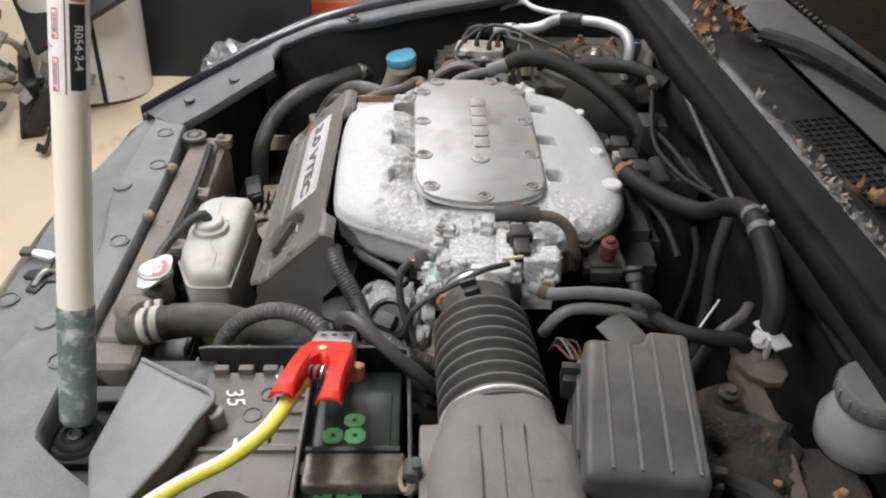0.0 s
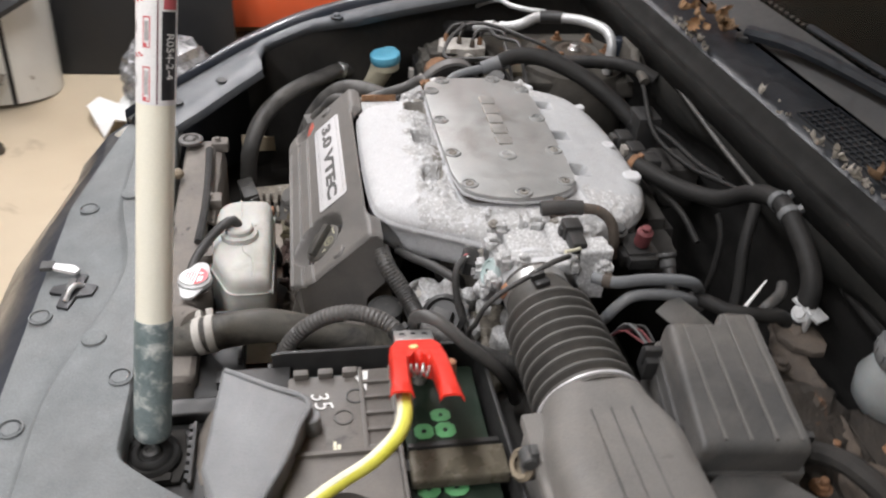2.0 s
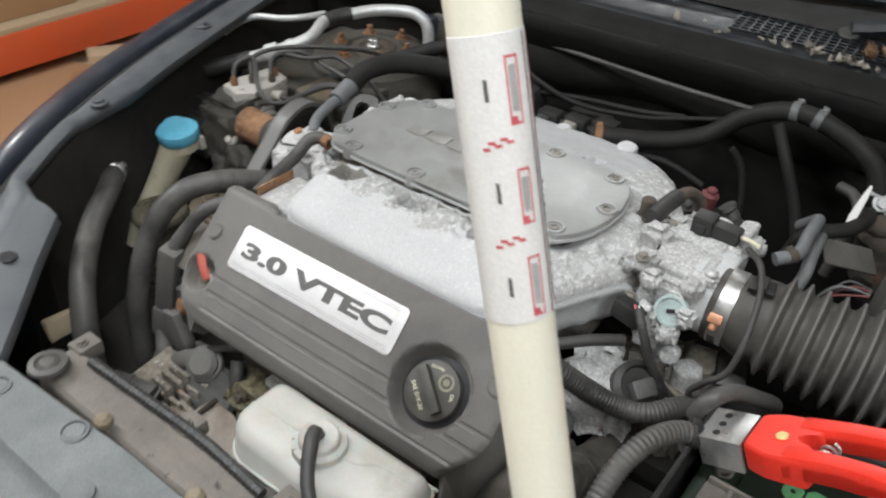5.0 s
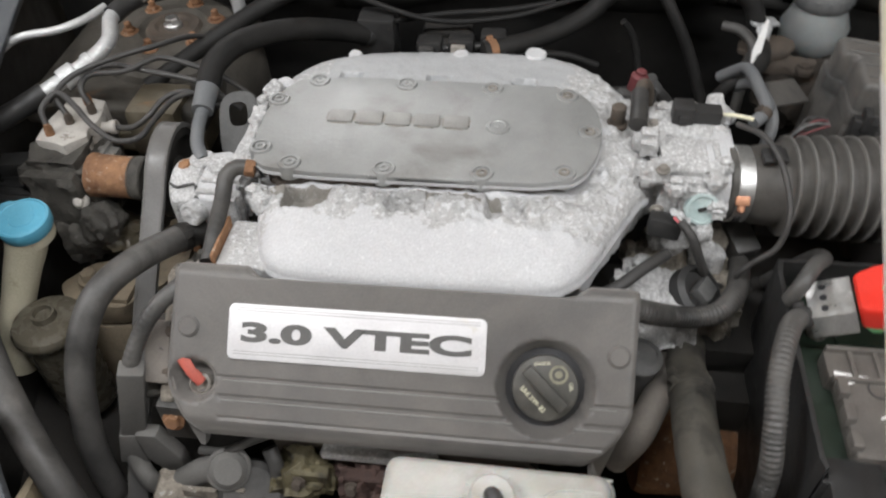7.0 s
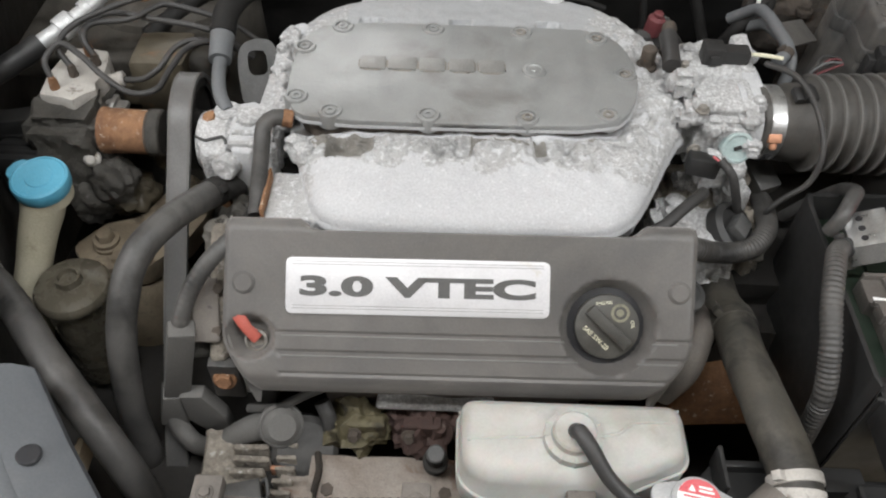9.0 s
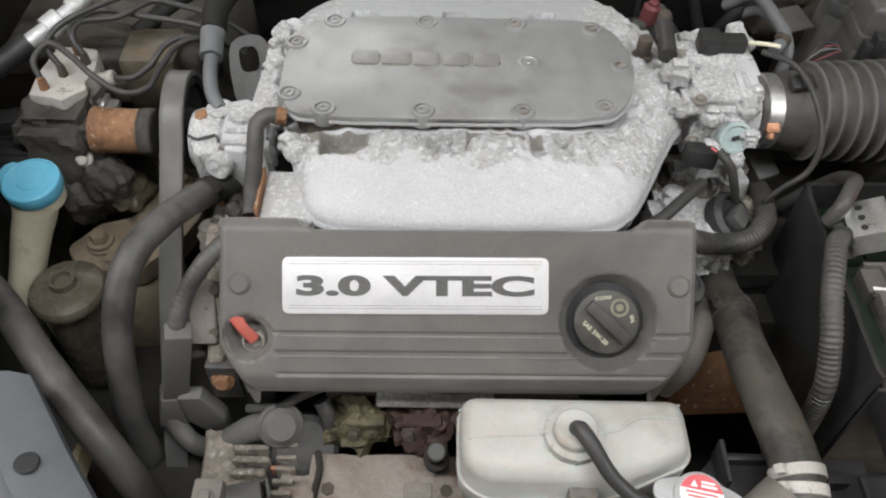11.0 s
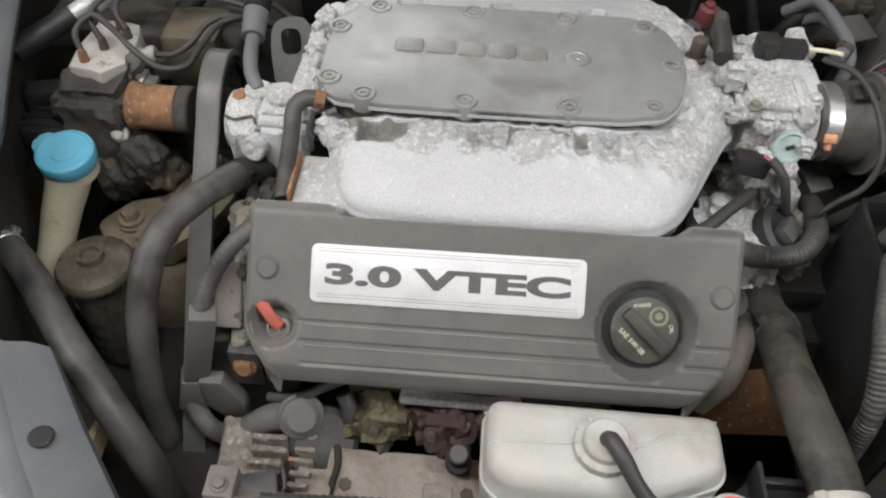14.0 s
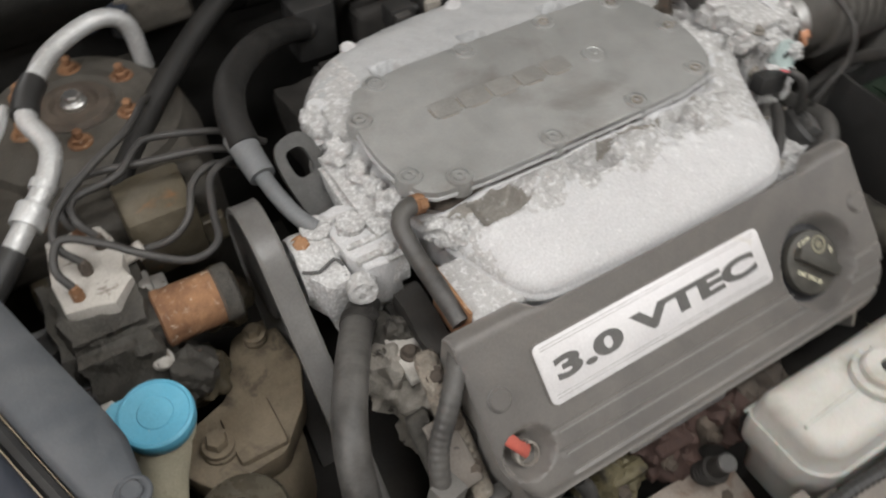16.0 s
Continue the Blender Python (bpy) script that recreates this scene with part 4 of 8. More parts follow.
part("slotted_edge", merge(*[box(0.424 + 0.011 * i, 0.431 + 0.011 * i, -0.337, -0.331, 0.748, 0.756, 0.001) for i in range(7)], box(0.420, 0.502, -0.333, -0.329, 0.742, 0.756, 0.001)), M_BLACK, cb, "black slotted edge")
part("bracket_bolt", hexbolt((0.452, -0.304, 0.764), (0, 0.1, 1), 0.007, 0.008), M_RAD, cb)
part("corner_well", merge(box(0.385, 0.66, -0.50, -0.29, 0.70, 0.744, 0.004), rough_up(box(0.385, 0.412, -0.40, -0.30, 0.742, 0.758, 0.004, 3), 0.002, 60)), M_BLACK, car)

# ---- engine ----
block = thing("engine_block", "grimy cast aluminium engine block in the bay", "engine")
part("crankcase", lump(0.04, 0.08, 0.58, 0.40, 0.30, 0.34, 0.008, 18, 1), M_SOOT, block)
part("front_head", rough_up(lump(0.035, -0.136, 0.727, 0.36, 0.13, 0.13, 0.006, 30, 2, 7), 0.002, 110), M_RUSTY, block)
part("rear_head", lump(0.035, 0.26, 0.76, 0.36, 0.13, 0.12, 0.006, 30, 3), M_SOOT, block)
part("valley", lump(0.06, 0.07, 0.78, 0.33, 0.18, 0.05, 0.006, 30, 4), M_DIRTY_ALU, block)
part("gearbox", lump(0.42, 0.04, 0.60, 0.26, 0.26, 0.24, 0.010, 20, 5), M_SOOT, block)
part("water_outlet", rough_up(lump(0.282, -0.040, 0.765, 0.080, 0.070, 0.07, 0.012, 45, 6), 0.003, 110), M_ALU_ROUGH, block)
part("outlet_boss", lump(0.345, 0.0, 0.73, 0.06, 0.06, 0.06, 0.008, 50, 7), M_DIRTY_ALU, block)
part("housing_top", rough_up(lump(0.318, 0.030, 0.736, 0.120, 0.130, 0.062, 0.012, 42, 41, 8), 0.004, 120), M_CRUST, block, "pale crusted casting under the throttle")
for k, (hx, hy, hz, hr) in enumerate(((0.285, -0.024, 0.776, 0.015), (0.322, -0.012, 0.775, 0.017), (0.342, 0.030, 0.778, 0.016), (0.350, 0.066, 0.776, 0.018), (0.300, 0.052, 0.776, 0.014), (0.268, 0.000, 0.785, 0.012), (0.366, 0.010, 0.764, 0.014))):
    part("crusted_boss", rough_up(merge(disc((hx, hy, hz - 0.02), (0.2 - 0.1 * (k % 4), -0.3 + 0.2 * (k % 3), 1), hr, 0.030, 22, 0.003), lump(hx - 0.008, hy + 0.006, hz - 0.006, hr * 1.7, hr * 1.5, hr, 0.003, 60, 60 + k, 4)), 0.0022, 90), M_ALU_ROUGH if k % 3 else M_CRUST, block)
sensor_at = axis_pose((0.262, -0.056, 0.782), (0.55, -0.35, 1))
port = part("sensor_port", rough_up(moved(lathe([(0.026, -0.02), (0.026, 0.004), (0.0235, 0.006), (0.0205, 0.005), (0.0195, -0.002), (0.0, -0.002)], 36), sensor_at), 0.0008, 80), M_ALU_MID, block, "round pale casting port")
part("sensor_plug", moved(merge(box(-0.010, 0.010, -0.008, 0.008, -0.002, 0.010, 0.002), box(-0.004, 0.014, -0.005, 0.005, 0.006, 0.014, 0.002)), sensor_at), M_BEIGE, port, "grey plug in the port")
part("timing_cover", lump(-0.165, -0.08, 0.72, 0.035, 0.16, 0.20, 0.006, 30, 8), M_SOOT, block)
part("cam_cover_corner", rough_up(box(-0.148, -0.085, -0.108, -0.045, 0.808, 0.858, 0.004, 3), 0.0012, 60), M_ALU_MID, block, "white corroded casting corner")
part("gasket_edge", box(-0.1515, -0.1485, -0.106, -0.05, 0.812, 0.868, 0.0008), M_RUST, block)

# intake manifold: skin between the outer edge and the plate's edge
OUTER = rounded([(-0.118, -0.060), (-0.100, -0.112), (-0.060, -0.121), (0.155, -0.119), (0.194, -0.104), (0.222, -0.050), (0.246, 0.002), (0.276, 0.050), (0.286, 0.090), (0.272, 0.135), (0.236, 0.212),
                 (0.185, 0.262), (0.10, 0.272), (-0.06, 0.262), (-0.140, 0.225), (-0.168, 0.150), (-0.158, 0.060), (-0.136, 0.010)], 2)
INNER = rounded([(-0.138, 0.004), (-0.146, 0.060), (-0.140, 0.118), (-0.115, 0.156), (0.10, 0.158), (0.182, 0.156), (0.206, 0.130), (0.217, 0.078), (0.206, 0.022), (0.180, -0.008), (0.05, -0.012), (-0.115, -0.013)], 1)


def by_angle(outline, n, cx=0.035, cy=0.072):
    """Radii of a star-shaped outline at n even angles."""
    pts = []
    for k in range(n):
        a = 2 * math.pi * k / n
        d = Vector((math.cos(a), math.sin(a)))
        best = None
        for p, q in zip(outline, outline[1:] + outline[:1]):
            p, q = Vector(p) - Vector((cx, cy)), Vector(q) - Vector((cx, cy))
            e = q - p
            den = d.x * e.y - d.y * e.x
            if abs(den) < 1e-12:
                continue
            s = (p.x * e.y - p.y * e.x) / den
            u = (p.x * d.y - p.y * d.x) / den
            if s > 0 and -1e-6 <= u <= 1 + 1e-6:
                best = s if best is None else max(best, s)
        pts.append(Vector((cx, cy)) + d * best)
    return pts


def bump_at(x, y, cx, cy, sx, sy):
    """A soft-edged box, 0 to 1."""
    def edge(v, c, s):
        return max(0.0, min(1.0, (s - abs(v - c)) / 0.005))
    a, b = edge(x, cx, sx), edge(y, cy, sy)
    return (a * a * (3 - 2 * a)) * (b * b * (3 - 2 * b))


def manifold_skin():
    n = 420
    outer, inner = by_angle(OUTER, n), by_angle(INNER, n)
    bm = bmesh.new()
    rings = []
    for inset, z in ((0.030, 0.800), (0.014, 0.806), (0.008, 0.814), (0.005, 0.822), (0.004, 0.830), (0.003, 0.838), (0.002, 0.845), (0.001, 0.850)):
        rings.append([bm.verts.new((*(o + (i - o).normalized() * (inset - 0.0045 * max(0.0, noise.fractal(Vector((o.x, o.y, z)) * 70, 0.9, 2.0, 3)))), z)) for o, i in zip(outer, inner)])
    # a thin flange line round the lower edge
    for outset, z in ((0.0022, 0.852), (0.0022, 0.8575), (0.0, 0.8595)):
        rings.append([bm.verts.new((*(o - (i - o).normalized() * outset), z)) for o, i in zip(outer, inner)])
    steps = 34
    for k in range(steps + 1):
        s = (k / steps) ** 1.25
        ring = []
        for o, i in zip(outer, inner):
            p = o.lerp(i, s)
            d = (p - o).length
            r = 0.034
            z = 0.860 + 0.018 * math.sqrt(max(0.0, 1 - (1 - min(1.0, d / r)) ** 2)) + 0.010 * min(1.0, d / 0.10)
            for cx in (-0.075, 0.026, 0.124):
                z -= (0.021 if cx < 0 else 0.019) * bump_at(p.x, p.y, cx, -0.029, 0.023 if cx < 0 else 0.021, 0.017)
                z += (0.004 if cx < 0.12 else 0.0) * bump_at(p.x, p.y, cx + 0.050, -0.030, 0.022, 0.015)
                z -= 0.022 * bump_at(p.x, p.y, cx + 0.005, 0.176, 0.014, 0.013)
            z -= 0.0065 * max(0.0, (s - 0.80) / 0.20) * max(0.0, min(1.0, (0.03 - p.y) / 0.02))
            crust = max(0.0, min(1.0, (p.y + 0.075) / 0.03, (0.215 - p.x) / 0.02)) if p.y < 0.02 else max(0.0, min(1.0, (p.x - 0.19) / 0.03))
            z += 0.0085 * crust * max(0.0, noise.fractal(Vector((p.x, p.y, 3.0)) * 62, 0.8, 2.0, 4) - 0.02)
            z += 0.0008 * noise.fractal(Vector((p.x, p.y, 0)) * 60, 1.0, 2.0, 4)
            ring.append(bm.verts.new((p.x, p.y, z)))
        rings.append(ring)
    for a, b in zip(rings, rings[1:]):
        for k in range(n):
            j = (k + 1) % n
            bm.faces.new((a[k], a[j], b[j], b[k]))
    bm.faces.new(rings[0])
    bm.faces.new(rings[-1])
    return bm


def stain(ob, mat, test):
    """A second finish on the faces that test picks."""
    ob.data.materials.append(mat)
    for p in ob.data.polygons:
        if test(p.center):
            p.material_index = 1


man = thing("intake_manifold", "white-corroded cast aluminium intake manifold with grey top plate", "intake manifold")
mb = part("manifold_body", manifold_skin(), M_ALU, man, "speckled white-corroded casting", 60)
stain(mb, M_ALU_MID, lambda c: c.z > 0.862 and ((-0.052 + 0.022 * noise.noise(c * 45) < c.y < 0.0 and c.x < 0.20) or c.x < -0.112 + 0.02 * noise.noise(c * 60) or (c.x > 0.185 + 0.04 * noise.noise(c * 40) and c.y > -0.06)
                                        or (c.y > 0.17 and c.x < -0.10)) and noise.noise(c * 110) > -0.40)
# browner finish fills the first pocket and thickens towards the plate's edge
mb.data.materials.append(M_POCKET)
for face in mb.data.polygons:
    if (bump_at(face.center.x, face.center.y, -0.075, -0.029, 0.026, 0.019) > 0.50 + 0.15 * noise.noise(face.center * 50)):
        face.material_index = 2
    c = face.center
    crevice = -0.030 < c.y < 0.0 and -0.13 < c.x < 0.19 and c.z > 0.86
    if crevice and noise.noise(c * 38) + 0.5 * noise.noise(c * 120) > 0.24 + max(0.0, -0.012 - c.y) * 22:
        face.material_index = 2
mb.data.materials.append(M_ALU_BACK)
for face in mb.data.polygons:
    if face.center.y > 0.162 + 0.012 * noise.noise(face.center * 40) and face.material_index == 0:
        face.material_index = 3
rim = by_angle(INNER, 200)
plate_base = [tuple(Vector((0.035, 0.072)) + (p - Vector((0.035, 0.072))) * 0.945) for p in rim]
# seat's dark rusty finish paints the shade line below the plate
part("plate_seat", prism(plate_base, 0.870, 0.8905, 0), M_RUSTY, man, "seat under the plate, dark to paint the gap's shade")
# white ring stands for the bright highlight on the plate's edge
part("plate_rim", prism([tuple(Vector((0.035, 0.072)) + (p - Vector((0.035, 0.072))) * 1.006) for p in rim], 0.8905, 0.8940, 0), M_ALU, man, "thin white strip painting the plate edge's highlight")
part("top_plate", prism([tuple(p) for p in rim], 0.8905, 0.9000, 0.0025, 2), M_PLATE, man, "grey-brown oxidised aluminium plate")
BOLTS = [(-0.096, -0.001), (0.0, -0.001), (0.097, 0.001), (0.177, 0.010), (0.202, 0.077), (0.178, 0.140), (0.096, 0.146), (0.0, 0.146), (-0.099, 0.145), (-0.135, 0.105), (-0.132, 0.021)]
for bx, by in BOLTS:
    part("bolt_boss", moved(lathe([(0.0122, 0), (0.0122, 0.0125), (0.0108, 0.0150), (0.0086, 0.0150), (0.0078, 0.0110), (0.0, 0.0110)], 28), Matrix.Translation((bx, by, 0.887))), M_PLATE, man)
    part("plate_bolt", moved(lathe([(0.0056, 0), (0.0056, 0.0035), (0.0050, 0.0044), (0.0030, 0.0044), (0.0028, 0.0020), (0.0, 0.0020)], 18), Matrix.Translation((bx, by, 0.8975))), M_DIRTY_ALU if bx > 0 else M_PLATE, man)
part("centre_boss", moved(lathe([(0.013, 0), (0.012, 0.0022), (0.0085, 0.003), (0.0075, 0.0022), (0.0, 0.0022)], 28), Matrix.Translation((0.107, 0.077, 0.8995))), M_PLATE, man)
part("centre_screw", hexbolt((0.107, 0.077, 0.9), (0, 0, 1), 0.0035, 0.0025, 1.2), M_PLATE, man)
# worn raised emblem, as plain blocks
for k in range(5):
    ex = -0.061 + k * 0.0310
    wide = 0.0265 if k != 1 else 0.029
    part("emblem_block", prism(corner_cut([(ex - wide / 2, 0.070), (ex + wide / 2, 0.070), (ex + wide / 2, 0.091), (ex - wide / 2, 0.091)], 0.002), 0.8998, 0.9018, 0.0004), M_PLATE_LOGO, man, "plain raised emblem block")
    # dark frame under each block paints its shadow on the plate
    part("emblem_shade", prism(rounded([(ex - wide / 2 - 0.0016, 0.0680), (ex + wide / 2 + 0.0016, 0.0680), (ex + wide / 2 + 0.0016, 0.0926), (ex - wide / 2 - 0.0016, 0.0926)], 1), 0.8996, 0.9002, 0), M_DIRTY_ALU, man, "dark frame painting the shadow round the emblem")
# bosses and lugs round the casting
for lx, ly, lz, r, h in ((0.205, -0.020, 0.868, 0.008, 0.012), (-0.15, 0.17, 0.86, 0.010, 0.02), (0.05, 0.245, 0.860, 0.010, 0.022), (0.14, 0.250, 0.858, 0.013, 0.026), (-0.08, 0.24, 0.858, 0.009, 0.02),
                         (0.215, 0.165, 0.866, 0.011, 0.016)):
    part("lug", rough_up(disc((lx, ly, lz), (0, 0, 1), r, h, 22, 0.002), 0.001, 90), M_ALU, man)
for lx, ly, lr in ((-0.160, 0.158, 0.013), (-0.163, 0.132, 0.011), (-0.160, 0.104, 0.013), (-0.156, 0.074, 0.012), (-0.153, 0.050, 0.010), (-0.148, 0.026, 0.013), (-0.128, -0.022, 0.011), (-0.118, -0.034, 0.012)):
    part("end_lug", rough_up(ball(lx, ly, 0.870, lr, lr, lr * 1.3), 0.006, 90, lx * 30), M_ALU_ROUGH, man)
part("end_casting", rough_up(lump(-0.166, 0.06, 0.842, 0.026, 0.16, 0.05, 0.004, 50, 9), 0.001, 100), M_ALU_ROUGH, man)

# throttle body between manifold and hose
thr = thing("throttle_body", "crusty white corroded throttle body", "throttle body")
part("neck", rough_up(moved(lathe([(0.058, -0.02), (0.052, 0.012), (0.049, 0.030), (0.048, 0.040)], 48), axis_pose((0.236, 0.060, 0.853), (1, 0, 0.06))), 0.0022, 55), M_ALU, thr)
part("flange", rough_up(prism(rounded([(-0.046, -0.050), (0.046, -0.050), (0.050, 0.0), (0.046, 0.046), (-0.046, 0.046), (-0.05, 0)], 1), 0, 0.014, 0.003), 0.0012, 60), M_ALU, thr)
thr.children[-1].data.transform(axis_pose((0.262, 0.060, 0.856), (1, 0, 0.05)))
part("housing", rough_up(merge(lump(0.297, 0.070, 0.856, 0.064, 0.096, 0.076, 0.004, 55, 10, 6), box(0.272, 0.322, 0.034, 0.06, 0.835, 0.874, 0.006, 2)), 0.0015, 110), M_ALU_ROUGH, thr)
part("bore_end", rough_up(moved(lathe([(0.041, 0), (0.041, 0.006), (0.037, 0.010), (0.0355, 0.030)], 40), axis_pose((0.318, 0.060, 0.858), (1, 0, 0))), 0.0016, 60), M_ALU, thr)
part("valve_block", rough_up(merge(box(0.268, 0.330, 0.085, 0.128, 0.846, 0.898, 0.005, 3), box(0.285, 0.334, 0.030, 0.085, 0.880, 0.896, 0.004, 3), box(0.326, 0.342, 0.112, 0.150, 0.832, 0.906, 0.004, 4), box(0.312, 0.330, 0.120, 0.146, 0.850, 0.892, 0.004, 3)), 0.0032, 75), M_ALU_ROUGH, thr)
for k, (lx, ly, lz, r) in enumerate(((0.272, 0.030, 0.892, 0.012), (0.286, 0.018, 0.884, 0.010), (0.324, 0.026, 0.886, 0.010), (0.336, 0.104, 0.886, 0.011), (0.280, 0.136, 0.884, 0.013), (0.318, 0.006, 0.840, 0.010), (0.292, 0.004, 0.850, 0.011), (0.335, 0.044, 0.892, 0.008), (0.262, 0.074, 0.894, 0.014), (0.270, 0.110, 0.890, 0.012), (0.304, 0.148, 0.880, 0.012), (0.330, 0.012, 0.862, 0.009), (0.258, 0.030, 0.884, 0.010), (0.346, 0.140, 0.884, 0.010))):
    part("casting_lug", rough_up(lump(lx, ly, lz, r * 2.2, r * 2.0, r * 2.0, 0.003, 70, 50 + k, 4, 0.4), 0.0014, 120), M_ALU_ROUGH if k % 2 else M_ALU_MID, thr, "", 80)
part("white_cover", rough_up(box(0.306, 0.348, 0.054, 0.100, 0.880, 0.8945, 0.004, 3), 0.0010, 60), M_ALU, thr)
part("lower_lug", rough_up(merge(lump(0.300, 0.020, 0.826, 0.034, 0.030, 0.040, 0.004, 70, 12, 3), disc((0.325, 0.012, 0.815), (0.2, -1, 0.2), 0.010, 0.012)), 0.0015, 90), M_ALU_ROUGH, thr)
part("sensor_arm", rough_up(lump(0.309, 0.034, 0.866, 0.040, 0.036, 0.042, 0.003, 70, 33, 3), 0.001, 100), M_ALU_ROUGH, thr)
sen = part("sensor_disc", moved(lathe([(0.0165, 0), (0.0175, 0.006), (0.0162, 0.010), (0.0135, 0.0105), (0.0130, 0.0085), (0.0, 0.0085)], 32), axis_pose((0.315, 0.018, 0.860), (0.05, -1, 0.45))), M_TEAL, thr, "faded pale teal sensor cap")
part("sensor_slot", moved(box(-0.004, 0.004, -0.002, 0.002, 0.0085, 0.0105, 0.0006), axis_pose((0.315, 0.018, 0.860), (0.05, -1, 0.45), 20)), M_BLACK, sen)
con = part("connector", merge(box(0.286, 0.308, 0.100, 0.122, 0.894, 0.918, 0.003), box(0.306, 0.336, 0.102, 0.120, 0.898, 0.914, 0.003), box(0.292, 0.302, 0.096, 0.126, 0.900, 0.911, 0.002)), M_BLACK, thr, "black plug")
part("plug_wire", tube([(0.334, 0.112, 0.906), (0.347, 0.100, 0.914), (0.360, 0.084, 0.922)], 0.0022, 8), M_CREAM, con)
part("low_connector", moved(box(-0.010, 0.010, -0.016, 0.016, -0.010, 0.010, 0.003), pose(0.280, -0.004, 0.852, 6, 8, 84)), M_BLACK, thr, "grey plug")
for k, mat in enumerate((M_PINK, M_BLACK, M_WHITE)):
    part("thin_wire", tube([(0.286 + 0.002 * k, -0.010, 0.868), (0.291 + 0.002 * k, -0.017, 0.868), (0.299 + 0.002 * k, -0.023, 0.862)], 0.0012, 6), mat, thr)
for p, d in (((0.272, 0.022, 0.900), (0, 0, 1)), ((0.268, 0.10, 0.896), (0, 0, 1)), ((0.34, 0.046, 0.886), (0, 0, 1)), ((0.272, 0.012, 0.858), (0, -1, 0))):
    part("bolt", hexbolt(p, d, 0.005, 0.006), M_DIRTY_ALU, thr)
part("rear_port", rough_up(disc((0.305, 0.125, 0.870), (0, 1, 0.1), 0.022, 0.034, 28, 0.003), 0.001, 70), M_ALU_ROUGH, thr)
part("vacuum_stub", merge(disc((0.232, 0.115, 0.868), (0, 0, 1), 0.011, 0.020), disc((0.232, 0.115, 0.886), (0, 0, 1), 0.008, 0.022)), M_RUSTY, thr)

# ---- bellows hose to the filter box ----
hose = thing("intake_hose", "black ribbed rubber intake hose with steel clamp", "intake hose")
A, B = Vector((0.346, 0.060, 0.858)), Vector((0.526, 0.072, 0.851))
prof = [(0.036, -0.006), (0.0385, -0.004), (0.0385, 0.018), (0.0415, 0.030), (0.0425, 0.045)]
h = 0.047
crests = []
for k in range(8):
    g = 1 + 0.012 * k
    prof += [(0.0420 * g, h), (0.0425 * g, h + 0.003), (0.0480 * g, h + 0.0062), (0.0508 * g, h + 0.0078), (0.0515 * g, h + 0.0085), (0.0508 * g, h + 0.0092), (0.0480 * g, h + 0.0108), (0.0425 * g, h + 0.0140)]
    crests.append((0.0516 * g, h + 0.0085))
    h += 0.0160
prof += [(0.047, h - 0.001), (0.054, h + 0.002), (0.054, h + 0.014)]
part("bellows", moved(lathe(prof, 64), axis_pose(A, B - A)), M_BELLOWS, hose, "", 55)
for cr, ch in crests:
    part("rib", moved(lathe([(cr - 0.0020, -0.0020), (cr + 0.0002, -0.0010), (cr + 0.0002, 0.0010), (cr - 0.0020, 0.0020)], 64, False), axis_pose(A + (B - A).normalized() * ch, B - A)), M_CREST, hose)
part("end_ring", moved(lathe([(0.0535, 0.0), (0.0562, 0.001), (0.0562, 0.003), (0.0535, 0.004)], 56, False), axis_pose(A + (B - A).normalized() * (h + 0.006), B - A)), M_BADGE, hose, "thin pale metal ring")
cl = part("hose_clamp", moved(lathe([(0.0385, 0.001), (0.0394, 0.0015), (0.0394, 0.0165), (0.0385, 0.017)], 60, False), axis_pose(A, B - A)), M_STEEL, hose, "slotted steel band clamp")
part("clamp_screw", merge(moved(box(-0.007, 0.007, -0.005, 0.005, -0.004, 0.005, 0.002), pose(0.355, 0.0240, 0.866, 50, 0, 0)), disc((0.355, 0.0225, 0.862), (0, -0.55, -0.8), 0.0040, 0.008)), M_COPPER, cl)
for k in range(18):
    a = radians(200 + k * 6)
    c = A + Vector((0.009, 0.0395 * math.cos(a), 0.0395 * math.sin(a)))
    part("clamp_slot", moved(box(-0.004, 0.004, -0.0007, 0.0007, -0.0004, 0.0004, 0), axis_pose(c, (0, math.cos(a), math.sin(a)))), M_LABEL, cl)
single("cable_saddle", moved(merge(box(-0.022, 0.022, -0.014, 0.014, 0, 0.012, 0.003), box(-0.008, 0.008, -0.018, 0.010, 0.010, 0.024, 0.003)), pose(0.381, 0.052, 0.8990, 14, 0, 8) @ Matrix.Diagonal((0.55, 0.6, 0.6, 1))), M_BLACK,
       "black plastic cable clip on the intake hose", "cable clip")

# ---- air filter housing ----
air = thing("air_filter_housing", "dusty brown-grey plastic air filter housing with ribs", "air filter housing")
def lid_rows():
    rows = []
    for k in range(26):
        u = k / 25
        x = 0.535 + 0.31 * u
        grow = min(1.0, u / 0.22)
        grow = grow * grow * (3 - 2 * grow)
        w = 0.053 + 0.014 * grow
        top = 0.006 * math.sin(min(1.0, u * 2.0) * math.pi) * 0 + 0.008 * grow
        row = []
        for j in range(41):
            a = math.pi * (1.12 - 1.24 * j / 40)
            ca, sa = math.cos(a), math.sin(a)
            p = 1.0 + 1.4 * grow
            e = 2.0 / (2.0 + p * 0.8)
            y = 0.072 + w * math.copysign(abs(ca) ** e, ca)
            z = 0.852 + 0.006 * grow + (0.050 - 0.012 * grow + top) * math.copysign(abs(sa) ** e, sa)
            if 0.08 < u:
                for rib in (-0.022, -0.003, 0.017):
                    if abs(y - 0.072 - rib) < 0.0016 and sa > 0.5:
                        z -= 0.0022
            row.append((x, y, z))
        rows.append(row)
    return rows


